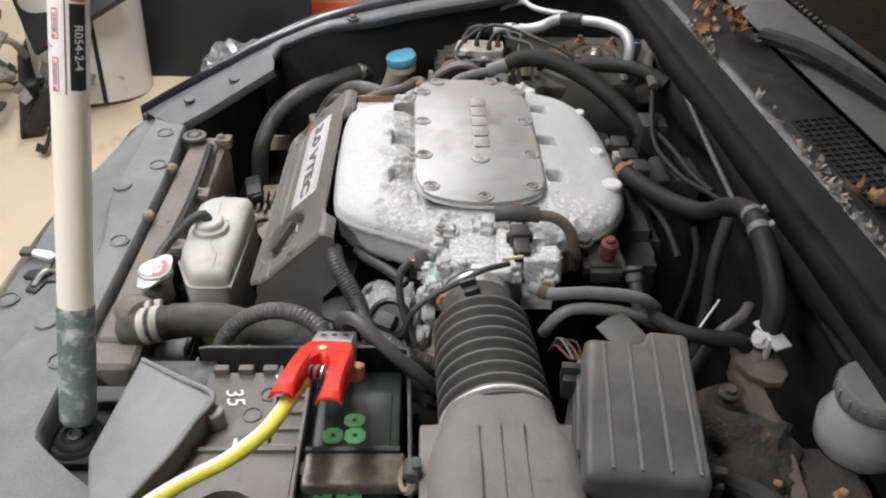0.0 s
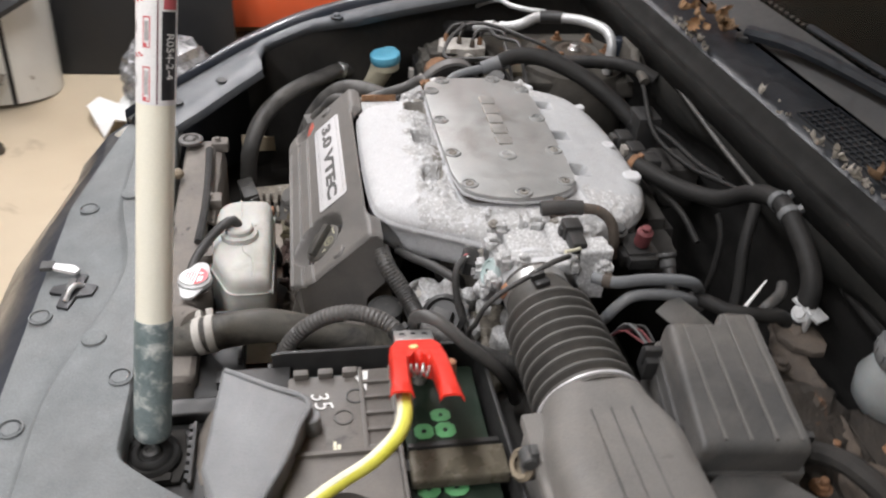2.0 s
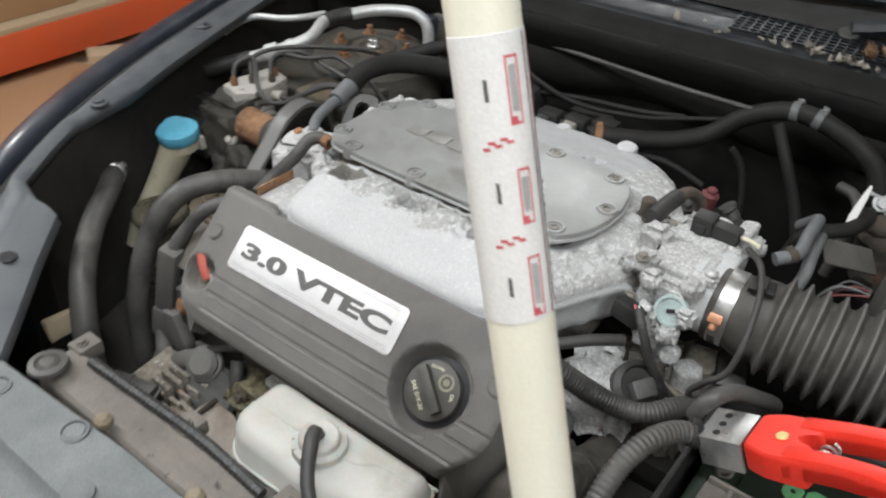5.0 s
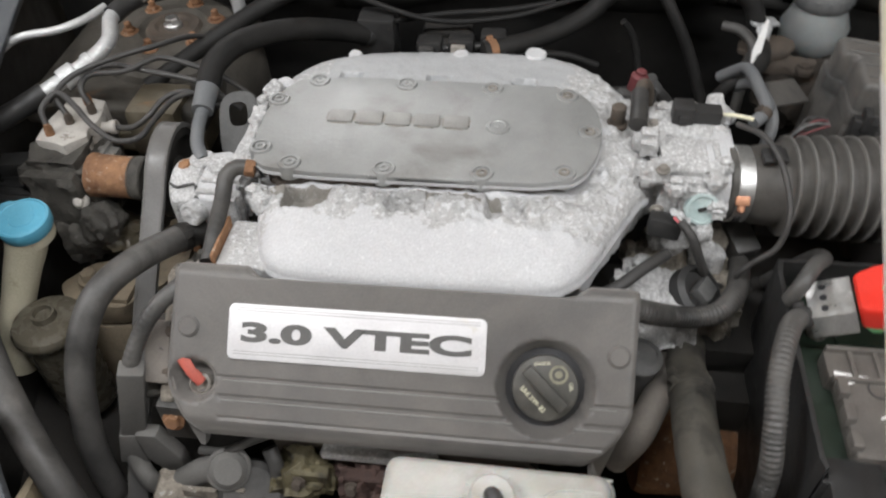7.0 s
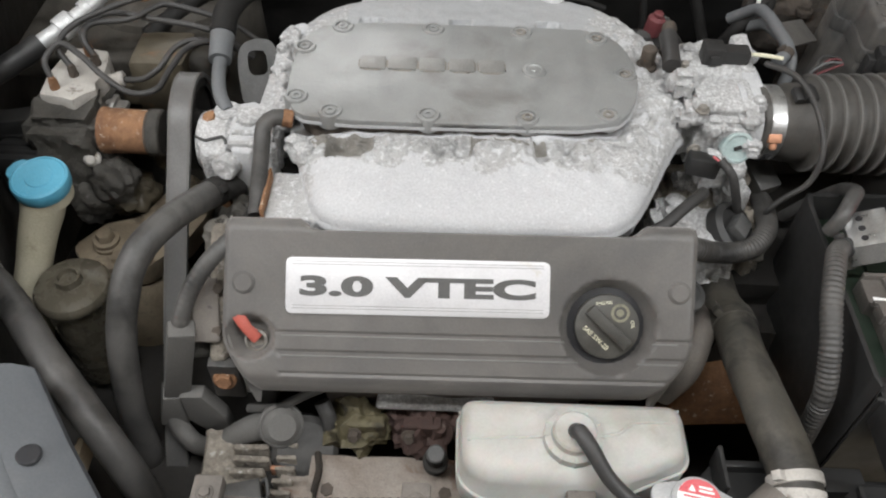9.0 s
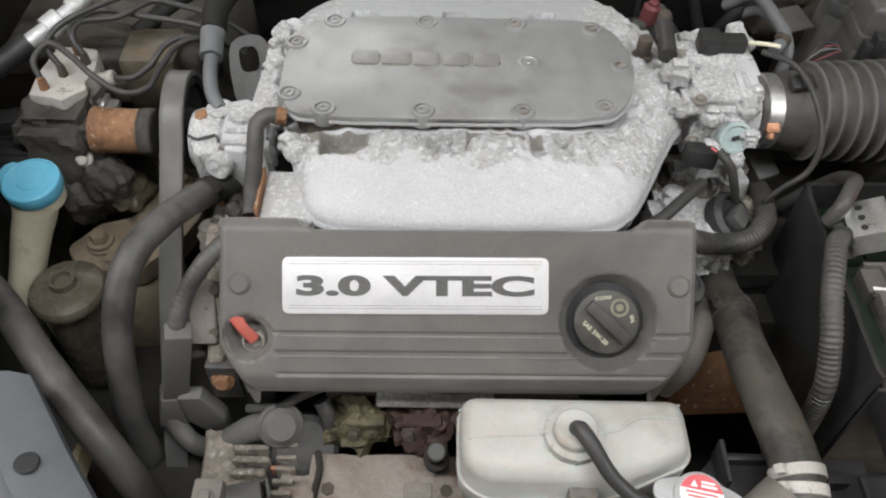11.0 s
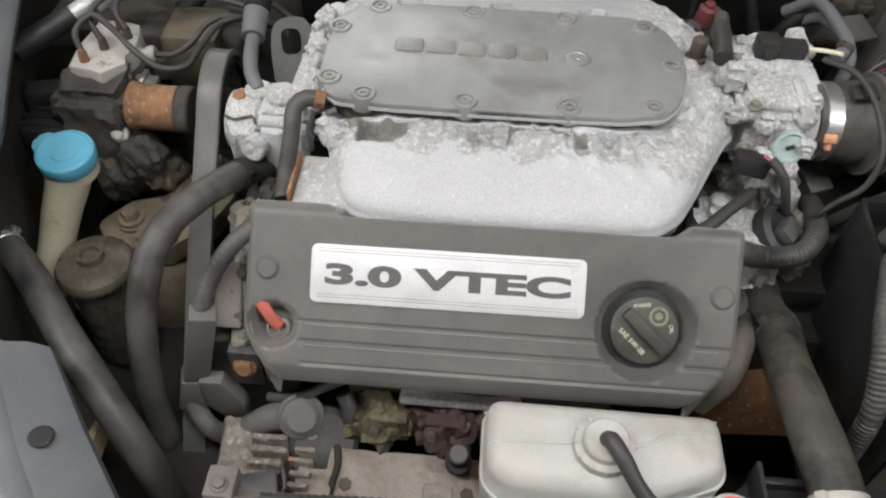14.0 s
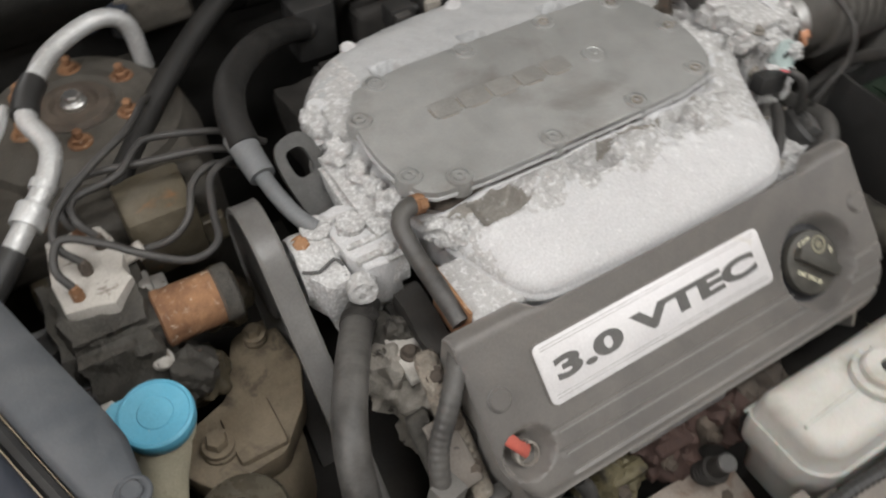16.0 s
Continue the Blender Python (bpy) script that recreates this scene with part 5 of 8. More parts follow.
lidrows = lid_rows()
lid = sheet([[(0.532, r[1], r[2] - 0.0) for r in [(0, 0.072 + (p[1] - 0.072) * 0.93, 0.852 + (p[2] - 0.852) * 0.93) for p in lidrows[0]]]] + lidrows)
lid.faces.new([v for v in lid.verts][:41])
part("lid", lid, M_AIRBOX, air, "ribbed dusty lid", 40)
for rib in (-0.022, -0.003, 0.017):
    part("groove", tube([(0.575, 0.072 + rib, 0.9040), (0.63, 0.072 + rib, 0.9035), (0.74, 0.072 + rib, 0.9035), (0.84, 0.072 + rib, 0.9035)], 0.0008, 6, 0.02), M_FUSE, air)
part("base", merge(box(0.53, 0.86, 0.004, 0.140, 0.70, 0.860, 0.012, 3), box(0.535, 0.862, -0.002, 0.146, 0.846, 0.860, 0.004)), M_AIRBOX, air)
for y, s in ((-0.004, -1), (0.146, 1)):
    part("lid_clip", merge(box(0.585, 0.597, y - 0.004, y + 0.004, 0.835, 0.875, 0.002), disc((0.582, y + 0.004 * s, 0.862), (1, 0, 0), 0.008, 0.018)), M_EYE if s < 0 else M_BLACK, air)
single("rubber_grommet", moved(lathe([(0.010, 0), (0.015, 0.002), (0.016, 0.007), (0.013, 0.010), (0.009, 0.008)], 24, False), axis_pose((0.585, -0.006, 0.845), (0.3, -1, 0.5))), M_TAN, "tan rubber ring beside the filter housing", "rubber ring")

# ---- fuse box ----
fuse = thing("fuse_box", "dusty dark grey under-bonnet fuse box with ribbed lid", "fuse box")
fm = Matrix.Translation((0.556, 0.200, 0.9)) @ Matrix.Rotation(radians(4.5), 4, "Y") @ Matrix.Rotation(radians(-6), 4, "Z")
outline = corner_cut([(-0.070, -0.053), (0.085, -0.060), (0.085, 0.044), (-0.085, 0.046), (-0.087, 0.008), (-0.070, 0.003)], 0.007)
part("lid", moved(loft(outline, [(0.0, -0.020), (0.0, 0.009), (0.0012, 0.0125), (0.004, 0.0158), (0.008, 0.0175), (0.013, 0.018)]), fm), M_FUSE, fuse, "ribbed dusty lid", 40)
part("lid_skirt", moved(prism([(x * 1.05, y * 1.06) for x, y in outline], -0.034, -0.016, 0.003), fm), M_FUSE, fuse)
for k in range(4):
    y = -0.036 + k * 0.0235
    part("lid_rib", moved(merge(box(-0.064 - (0.014 if y > 0.008 else 0), 0.076, y - 0.0018, y + 0.0018, 0.0165, 0.0195, 0.001, 2)), fm), M_CREST, fuse)
part("base", moved(prism([(x * 1.06 + 0.002, y * 1.08) for x, y in outline], -0.16, -0.033, 0.004), fm), M_FUSE, fuse)
for cx, cy, r in ((-0.055, -0.062, 0), (0.045, -0.068, 0), (0.05, 0.056, 0)):
    part("latch", moved(merge(box(cx - 0.012, cx + 0.012, cy - 0.008, cy + 0.008, -0.045, -0.018, 0.002), box(cx - 0.004, cx + 0.004, cy - 0.010, cy + 0.010, -0.030, -0.008, 0.002)), fm), M_BLACK, fuse)
part("front_step", moved(prism(rounded([(0.088, -0.066), (0.19, -0.070), (0.19, 0.050), (0.088, 0.050)], 1), -0.09, -0.014, 0.006, 3), fm), M_FUSE, fuse)
for k in range(6):
    mat = (M_MAROON, M_LIDGREY, M_BLACK, M_MAROON, M_RUBBER, M_BLACK)[k]
    single("thin_wire", tube([(0.462, 0.150 + 0.0024 * k, 0.872), (0.446 - 0.003 * (k % 3), 0.143 + 0.0030 * k, 0.870 + 0.006 * (k % 2)), (0.428, 0.140 + 0.0012 * k, 0.860 + 0.005 * ((k * 2) % 3)), (0.405, 0.138, 0.83)], 0.0013, 6), mat,
           "thin coloured wire at the fuse box", "wire", "thin wires")
single("fuse_bracket", moved(box(-0.03, 0.03, -0.017, 0.017, -0.0015, 0.0015, 0.001), pose(0.425, 0.215, 0.868, 20, 12, 35)), M_FUSE, "grey sheet bracket beside the fuse box", "bracket")

# ---- battery ----
bat = thing("battery", "dark green car battery with dusty top cover in its tray", "battery")
part("case", box(0.405, 0.640, -0.235, -0.022, 0.60, 0.800, 0.006, 2), M_GREEN_DARK, bat)
part("top_cover", merge(prism(rounded([(0.425, -0.228), (0.425, -0.150), (0.418, -0.148), (0.418, -0.118), (0.532, -0.120), (0.532, -0.228)], 0), 0.796, 0.818, 0.003)), M_BATCOVER, bat, "dusty black-brown battery cover")
for k in range(3):
    part("cover_tab", box(0.421, 0.430, -0.222 + 0.026 * k, -0.206 + 0.026 * k, 0.812, 0.826, 0.002), M_BATCOVER, bat)
for k in range(5):
    part("cover_rib", box(0.438 + 0.022 * k, 0.442 + 0.022 * k, -0.150, -0.117, 0.816, 0.822, 0.001), M_BATCOVER, bat)
part("cover_rail", merge(box(0.420, 0.532, -0.153, -0.149, 0.816, 0.823, 0.001), box(0.420, 0.640, -0.1205, -0.1165, 0.812, 0.824, 0.001)), M_BATCOVER, bat)
front_ring = [(0.640 + 0.060 * math.cos(radians(a)), -0.178 + 0.043 * math.sin(radians(a))) for a in range(90, 271, 15)]
part("cover_front", prism([(0.536, -0.234), (0.536, -0.1215), (0.640, -0.1215)] + front_ring + [(0.640, -0.234)], 0.800, 0.8215, 0.0), M_BATCOVER, bat, "dusty cover front with curved recess")
part("recess_floor", box(0.575, 0.640, -0.224, -0.132, 0.800, 0.806, 0.002), M_SOOT, bat)
part("cover_edge", box(0.5335, 0.538, -0.236, -0.121, 0.806, 0.8265, 0.0012), M_BATCOVER, bat)
for sx, sy, r in ((0.458, -0.158, 0.010), (0.486, -0.172, 0.010)):
    part("cell_ring", moved(lathe([(r, 0), (r, 0.0012), (r - 0.0015, 0.0012), (r - 0.0015, 0)], 26, False), Matrix.Translation((sx, sy, 0.818))), M_FUSE, bat)
part("arrow_label", prism([(0.421, -0.162), (0.423, -0.142), (0.452, -0.146)], 0.8185, 0.8191, 0), M_WHITE, bat)
num = letters("35", 0.026, 0.0003)
num = moved(num, Matrix(((1, 0.15, 0, 0), (0.08, 1, 0, 0), (0, 0, 1, 0), (0, 0, 0, 1))))
part("size_mark", moved(num, frame_pose((0.463, -0.194, 0.8188), (1, 0.2, 0), (-0.2, 1, 0))), M_WHITE, bat, "white painted figures")
for k in range(2):
    part("print_bar", box(0.517 + 0.004 * k, 0.528 + 0.004 * k, -0.184 + 0.004 * k, -0.181 + 0.004 * k, 0.8182, 0.8187, 0), M_CREAM, bat)
part("side_label", box(0.44, 0.570, -0.096, -0.032, 0.8, 0.8025, 0.0006), M_GREEN_DARK, bat)
for (x0, x1, y0, y1) in ((0.471, 0.488, -0.080, -0.059), (0.490, 0.510, -0.100, -0.080), (0.490, 0.510, -0.078, -0.057), (0.560, 0.582, -0.106, -0.084), (0.560, 0.582, -0.080, -0.056)):
    lab = part("label_patch", prism(rounded([(x0, y0), (x1, y0), (x1, y1), (x0, y1)], 1), 0.8026, 0.8032, 0), M_GREEN, bat, "bright green label patch")
    part("patch_hole", disc(((x0 + x1) / 2, (y0 + y1) / 2, 0.8032), (0, 0, 1), min(x1 - x0, y1 - y0) * 0.13, 0.0005, 16), M_GREEN_DARK, lab)
hdb = thing("hold_down_bar", "shiny dark battery hold-down strap", "hold-down bar")
part("strap", rough_up(box(0.537, 0.576, -0.112, -0.016, 0.808, 0.8225, 0.004, 3), 0.0006, 40), M_OILY, hdb)
part("strap_arm", box(0.545, 0.560, -0.240, -0.110, 0.812, 0.818, 0.002), M_BLACK, hdb)
part("strap_lip", box(0.532, 0.538, -0.112, -0.02, 0.800, 0.826, 0.002), M_BLACK, hdb)
single("hold_down_rod", merge(disc((0.556, -0.243, 0.70), (0, 0, 1), 0.004, 0.145), disc((0.556, -0.243, 0.835), (0, 0, 1), 0.007, 0.012)), M_RUSTY, "rusty hold-down rod with nut", "rod")
tray = thing("battery_tray", "black plastic battery tray with upright walls", "battery tray")
wall = [(0.394, -0.246), (0.391, -0.235), (0.391, -0.030), (0.394, -0.012), (0.66, -0.006), (0.66, -0.010), (0.399, -0.017), (0.396, -0.032), (0.396, -0.234), (0.398, -0.244)]
part("back_wall", prism(wall, 0.56, 0.826, 0.0015), M_BLACK, tray)
part("side_wall", box(0.395, 0.66, -0.250, -0.246, 0.56, 0.812, 0.0015), M_BLACK, tray)
part("bottom", box(0.392, 0.66, -0.246, -0.008, 0.56, 0.60, 0.003), M_BLACK, tray)

# ---- jump lead clamp ----
clamp = thing("jump_lead_clamp", "red jump lead clamp on the battery post", "jump lead clamp")
CM = frame_pose((0.408, -0.092, 0.843), (0.16, -0.011, 0.072), (0.0, 1.0, 0.0))


def at_clamp(bm):
    return moved(bm, CM)


part("jaw", at_clamp(merge(box(-0.004, 0.034, -0.021, 0.021, 0.010, 0.0135, 0.0012), box(-0.004, 0.034, -0.021, -0.0175, -0.016, 0.012, 0.001), box(-0.004, 0.034, 0.0175, 0.021, -0.016, 0.012, 0.001), box(-0.004, -0.001, -0.021, 0.021, -0.012, 0.012, 0.001))),
     M_STEEL, clamp, "steel jaw with punched holes")
part("battery_post", disc((0.424, -0.085, 0.80), (0, 0, 1), 0.009, 0.045), M_DIRTY_ALU, bat)
for k in range(3):
    part("jaw_hole", at_clamp(moved(lathe([(0.0032, 0.0135), (0.0032, 0.0139), (0.0, 0.0139)], 14), Matrix.Translation((0.010, -0.012 + 0.0120 * k, 0)))), M_LABEL, clamp)


def handle(side, y0, y1, w0, end):
    """A pressed channel-shaped grip that leaves the bridge."""
    rows = []
    for k in range(25):
        u = k / 24
        x = 0.070 + (end - 0.070) * u
        yc = y0 + (y1 - y0) * u ** 0.8
        zc = 0.0135 + 0.004 * math.sin(u * math.pi) - 0.004 * u
        w = w0 * (1.0 - 0.12 * math.sin(u * math.pi) + 0.10 * max(0.0, u - 0.8) / 0.2)
        cup = 0.0
        deep = 0.013 - 0.010 * max(0.0, u - 0.6) / 0.4
        rows.append([(x, yc - w, zc - deep), (x, yc - w, zc - 0.001 + cup), (x, yc - w * 0.72, zc + 0.0032), (x, yc, zc + 0.0040 - cup), (x, yc + w * 0.72, zc + 0.0032), (x, yc + w, zc - 0.001 + cup), (x, yc + w, zc - deep)])
    return at_clamp(sheet(rows, 0.0022))


part("handle", handle(-1, -0.0185, -0.0205, 0.0100, 0.166), M_RED, clamp, "glossy red plastic grip", 50)
part("handle", handle(1, 0.0190, 0.0235, 0.0100, 0.178), M_RED, clamp, "glossy red plastic grip", 50)
part("bridge", at_clamp(loft(corner_cut([(0.036, -0.021), (0.054, -0.0275), (0.088, -0.0290), (0.090, -0.009), (0.076, -0.005), (0.076, 0.005), (0.090, 0.009), (0.088, 0.0290), (0.054, 0.0275), (0.036, 0.021)], 0.005, 4), [(0.0, -0.008), (0.0, 0.0125), (0.001, 0.0150), (0.003, 0.0165)])), M_RED, clamp)
part("rivet", at_clamp(disc((0.062, -0.003, 0.0162), (0, 0, 1), 0.0050, 0.0024)), M_GOLD, clamp)
part("spring", at_clamp(tube([(0.094 + 0.006 * math.cos(k * 0.8), -0.010 + 0.0008 * k, 0.004 + 0.006 * math.sin(k * 0.8)) for k in range(26)], 0.0014, 6, 0.003)), M_STEEL, clamp)
part("side_bolt", at_clamp(merge(hexbolt((0.070, 0.026, -0.002), (0.1, 1, 0.1), 0.007, 0.012), disc((0.070, 0.032, -0.012), (0, 0, 1), 0.008, 0.016))), M_COPPER, clamp)
lead = smooth_path([(0.500, -0.112, 0.880), (0.540, -0.118, 0.8985), (0.572, -0.1215, 0.9125), (0.600, -0.131, 0.920), (0.623, -0.155, 0.917), (0.639, -0.187, 0.910), (0.660, -0.224, 0.896), (0.700, -0.310, 0.835), (0.735, -0.42, 0.70), (0.76, -0.52, 0.45), (0.78, -0.60, 0.10), (0.80, -0.72, 0.02)], 0.01)
part("cable", tube(lead, 0.0062, 14, 0.01), M_YELLOW, clamp, "yellow-green cable")
part("cable_stripe", tube([p + Vector((0.001, -0.0042, 0.0020)) for p in lead], 0.0042, 10, 0.01), M_CREAM, clamp, "cream cable stripe")

# ---- intake snorkel ----
snork = thing("intake_snorkel", "scuffed grey plastic intake snorkel", "air duct")
part("duct", merge(prism([(0.434, -0.293), (0.489, -0.204), (0.560, -0.229), (0.615, -0.256), (0.622, -0.285), (0.560, -0.305), (0.507, -0.300)], 0.800, 0.848, 0.005, 3)), M_SNORKEL, snork, "", 40)
part("duct_lip", tube([(0.437, -0.290, 0.8475), (0.463, -0.247, 0.8485), (0.487, -0.207, 0.8475), (0.522, -0.218, 0.8475), (0.558, -0.230, 0.8475), (0.610, -0.256, 0.8465)], 0.0030, 10), M_SNORKEL, snork)
part("duct_ear", merge(disc((0.499, -0.205, 0.81), (0, 0, 1), 0.010, 0.030)), M_SNORKEL, snork)
part("duct_foot", box(0.40, 0.445, -0.30, -0.225, 0.775, 0.812, 0.004), M_BLACK, snork)


# ---- engine cover ----
cover = thing("engine_cover", "dusty dark grey plastic engine cover with silver badge", "engine cover")
# face runs down and forwards from the crease; s is metres down the face
CREASE = Vector((0, -0.1255, 0.8730))
LEAN = 0.020
DOWN = Vector((0, -0.729, -0.684)).normalized()
OUT = Vector((0, -DOWN.z, DOWN.y)) * -1
if OUT.z < 0:
    OUT = -OUT


def on_face(x, s, lift=0.0):
    return Vector((x, 0, LEAN * (x - 0.10))) + CREASE + DOWN * s + OUT * lift


CAP = (0.1715, 0.0850)
DIP = (-0.1530, 0.1015)


def cover_shell():
    rows = []
    ss = [-0.017, -0.0155, -0.013, -0.010, -0.0075, -0.005, -0.003, -0.001]
    ss += [0.004 + 0.0025 * k for k in range(51)] + [0.1315, 0.134, 0.1365, 0.1379, 0.1395, 0.1411, 0.1435, 0.146, 0.149, 0.152]
    n = 150
    for s in ss:
        left, right = -0.1790, 0.2485
        if s > 0.098:
            c = min(1.0, (s - 0.098) / 0.052)
            left += 0.030 * c ** 1.6
            right -= 0.036 * c ** 1.8
        row = []
        for i in range(n + 1):
            x = left + (right - left) * i / n
            if s < 0.001:
                p = Vector((x, CREASE.y - s * 0.97, CREASE.z + LEAN * (x - 0.10) - 0.0005 - 34.0 * max(0.0, -s - 0.003) ** 2))
                nrm = Vector((0, 0, 1))
            else:
                p, nrm = on_face(x, s), OUT
                if s > 0.134:
                    q = (s - 0.134) / 0.018
                    p += OUT * (-0.020 * q * q) + Vector((0, 0, -0.004 * q))
            d = 0.0
            for g in (0.0965, 0.1150, 0.1340):
                if abs(s - g) < 0.0016 and -0.128 < x:
                    d -= 0.0022
            r = math.hypot(x - CAP[0], s - CAP[1])
            if r < 0.044:
                d = min(d, -0.019 * min(1.0, max(0.0, (0.044 - r) / 0.009)))
            r = math.hypot((x - DIP[0]) * 0.9, s - DIP[1])
            if r < 0.021:
                d = min(d, -0.022 * min(1.0, max(0.0, (0.021 - r) / 0.009)))
            edge = min(x - left, right - x)
            if edge < 0.006:
                d -= 0.004 * (1 - edge / 0.006) ** 2
            if s < 0.001:
                cut = min(1.0, max(0.0, (x + 0.112) / 0.022)) * min(1.0, max(0.0, (0.205 - x) / 0.024))
                p = p.lerp(on_face(x, 0.002) + Vector((0, 0.001, -0.0015)), cut)
                d -= 0.012 * cut * max(0.0, min(1.0, -s / 0.01))
            row.append(p + nrm * d)
        rows.append(row)
    return sheet(rows)


part("shell", cover_shell(), M_COVER, cover, "", 40)
# thin pale beads imitate light caught by the groove edges
for g in (0.0965, 0.1150, 0.1340):
    half = math.sqrt(max(0.0, 0.042 ** 2 - (g + 0.0026 - CAP[1]) ** 2))
    spans = [(-0.124, CAP[0] - half), (CAP[0] + half, 0.234)] if half > 0 else [(-0.126, 0.206)]
    sink = 0.020 * max(0.0, (g + 0.0026 - 0.134) / 0.018) ** 2 + (0.0018 if g > 0.13 else 0.0)
    for x0, x1 in spans:
        part("groove_edge", tube([on_face(x0, g + 0.0026, -sink), on_face((x0 + x1) / 2, g + 0.0026, -sink), on_face(x1, g + 0.0026, -sink)], 0.0008, 6, 0.02), M_GROOVE, cover, "pale bead painting the highlight along a groove")
for x, sgn in ((0.2480, 1), (-0.1785, -1)):
    inset = 0.034 * sgn
    dz = LEAN * (x - 0.10)
    prof = [(-0.1092, 0.8645 + dz), (-0.1165, 0.8700 + dz), (-0.1255, 0.8700 + dz)] + [tuple(on_face(x, s, -0.005).yz) for s in (0.03, 0.06, 0.098)]
    low = [tuple(on_face(x, 0.125, -0.005).yz), tuple(on_face(x, 0.149, -0.022).yz), (-0.226, 0.730), (-0.205, 0.704), (-0.160, 0.696), (-0.132, 0.718), (-0.128, 0.775), (-0.105, 0.800)]
    bm = bmesh.new()
    ring = []
    for k, (y, z) in enumerate(prof + low):
        inn = 0.0
        if k == len(prof):
            inn = 0.010 * sgn
        if k > len(prof):
            inn = (0.030, 0.027, 0.018, 0.010, 0.006, 0.0, 0.0)[k - len(prof) - 1] * sgn
        ring.append((x - inn, y, z))
    a = [bm.verts.new(p) for p in ring]
    b = [bm.verts.new((p[0] - 0.004 * sgn, p[1], p[2])) for p in ring]
    bm.faces.new(a)
    bm.faces.new(b)
    for k in range(len(a)):
        j = (k + 1) % len(a)
        bm.faces.new((a[k], a[j], b[j], b[k]))
    bmesh.ops.triangulate(bm, faces=bm.faces[:])
    part("end_wall", bm, M_COVER, cover)
    c = on_face(x - (0.0150 if sgn > 0 else -0.0185), 0.052, 0.0)
    sw = part("cover_screw", merge(disc(c, OUT, 0.0098, 0.0022), disc(c + OUT * 0.001, OUT, 0.0086, 0.0022)), M_COVER, cover, "round plastic screw")
    part("screw_gap", disc(c - OUT * 0.0002, OUT, 0.0104, 0.0010), M_INK, sw)
    part("screw_slot", moved(box(-0.0085, 0.0085, -0.0009, 0.0009, 0.0023, 0.0027, 0), frame_pose(c, (1, 0, 0), -DOWN)), M_INK, sw)
# badge
bw, bh, bs = 0.1192, 0.0255, 0.0540
bp = frame_pose(on_face(-0.0022, bs - 0.001), (1, 0.004, 0.020), -DOWN)
def rrect(w, hh, r, n=5):
    out = []
    for cx, cy, a0 in ((w - r, hh - r, 0), (-w + r, hh - r, 90), (-w + r, -hh + r, 180), (w - r, -hh + r, 270)):
        out += [(cx + r * math.cos(radians(a0 + 90 * k / n)), cy + r * math.sin(radians(a0 + 90 * k / n))) for k in range(n + 1)]
    return out
badge = part("badge", moved(prism(rrect(bw, bh, 0.006), -0.002, 0.0016, 0.0006), bp), M_BADGE, cover, "silver-white engine badge")
part("badge_rim", moved(merge(prism(rrect(bw + 0.0012, bh + 0.0012, 0.0068), -0.002, 0.0008, 0)), bp), M_COVER, badge)
for yy in (-0.0205, -0.0180, 0.0195, 0.0220):
    part("badge_line", moved(box(-bw + 0.006, bw - 0.006, yy - 0.0003, yy + 0.0003, 0.0014, 0.00185, 0), bp), M_BADGE_LINE, badge)
word = letters("3.0 VTEC", 0.0235, 0.0003, 1.0, 0.0011)
xs = [v.co.x for v in word.verts]
word = moved(word, Matrix.Diagonal((0.213 / (max(xs) - min(xs)), 1.0, 1, 1)))
xs = [v.co.x for v in word.verts]
ys = [v.co.y for v in word.verts]
word = moved(word, bp @ Matrix.Translation((-(max(xs) + min(xs)) / 2, -(max(ys) + min(ys)) / 2, 0.0018)))
part("badge_word", word, M_INK, badge, "dark grey lettering", 0)
# oil cap
oc = on_face(CAP[0], CAP[1], -0.0165)
om = frame_pose(oc, (1, 0, 0), -DOWN)
ocap = part("oil_cap", moved(merge(lathe([(0.0290, 0), (0.0298, 0.004), (0.0292, 0.0085), (0.0268, 0.0100), (0.0, 0.0100)], 48)), om), M_CAP, cover, "black oil filler cap with worn print")
# black disc on the recess floor paints the shade round the cap
part("cap_seal", moved(lathe([(0.0375, -0.0030), (0.0375, -0.0010), (0.029, -0.0006), (0.0, 0.0010)], 48), om), M_LABEL, ocap, "black disc painting the shade round the cap")
part("cap_grip", moved(box(-0.024, 0.024, -0.0055, 0.0055, 0.009, 0.0185, 0.002, 2), om @ Matrix.Rotation(radians(-42), 4, "Z")), M_CAP, ocap)
part("cap_mark", moved(merge(lathe([(0.0085, 0.0101), (0.0085, 0.0106), (0.006, 0.0106), (0.006, 0.0101)], 24, False), lathe([(0.0035, 0.0101), (0.0035, 0.0106), (0.0, 0.0106)], 16)), om @ Matrix.Translation((0.011, 0.013, 0))), M_MARK, ocap, "worn pale round mark")
for txt, dx, dy, rot, sz in (("SAE 5W-20", -0.0105, -0.0105, -42, 0.0062), ("ENGINE", -0.004, 0.0215, 8, 0.0042), ("OIL", 0.0225, 0.003, -80, 0.0048)):
    t = letters(txt, sz, 0.0002)
    part("cap_print", moved(t, om @ Matrix.Translation((dx, dy, 0.0103)) @ Matrix.Rotation(radians(rot), 4, "Z")), M_CREAM, ocap, "", 0)
dip = thing("oil_dipstick", "oil dipstick with faded red handle in the cover's recess", "dipstick")
dc = on_face(DIP[0], DIP[1], -0.018)
part("handle", tube([dc + Vector((0.004, -0.004, 0.0)), dc + OUT * 0.013 + Vector((-0.004, 0.006, 0.003)), dc + OUT * 0.022 + Vector((-0.012, 0.019, 0.008))], [0.0062, 0.0050, 0.0058], 12, flat=0.45), M_REDDULL, dip)
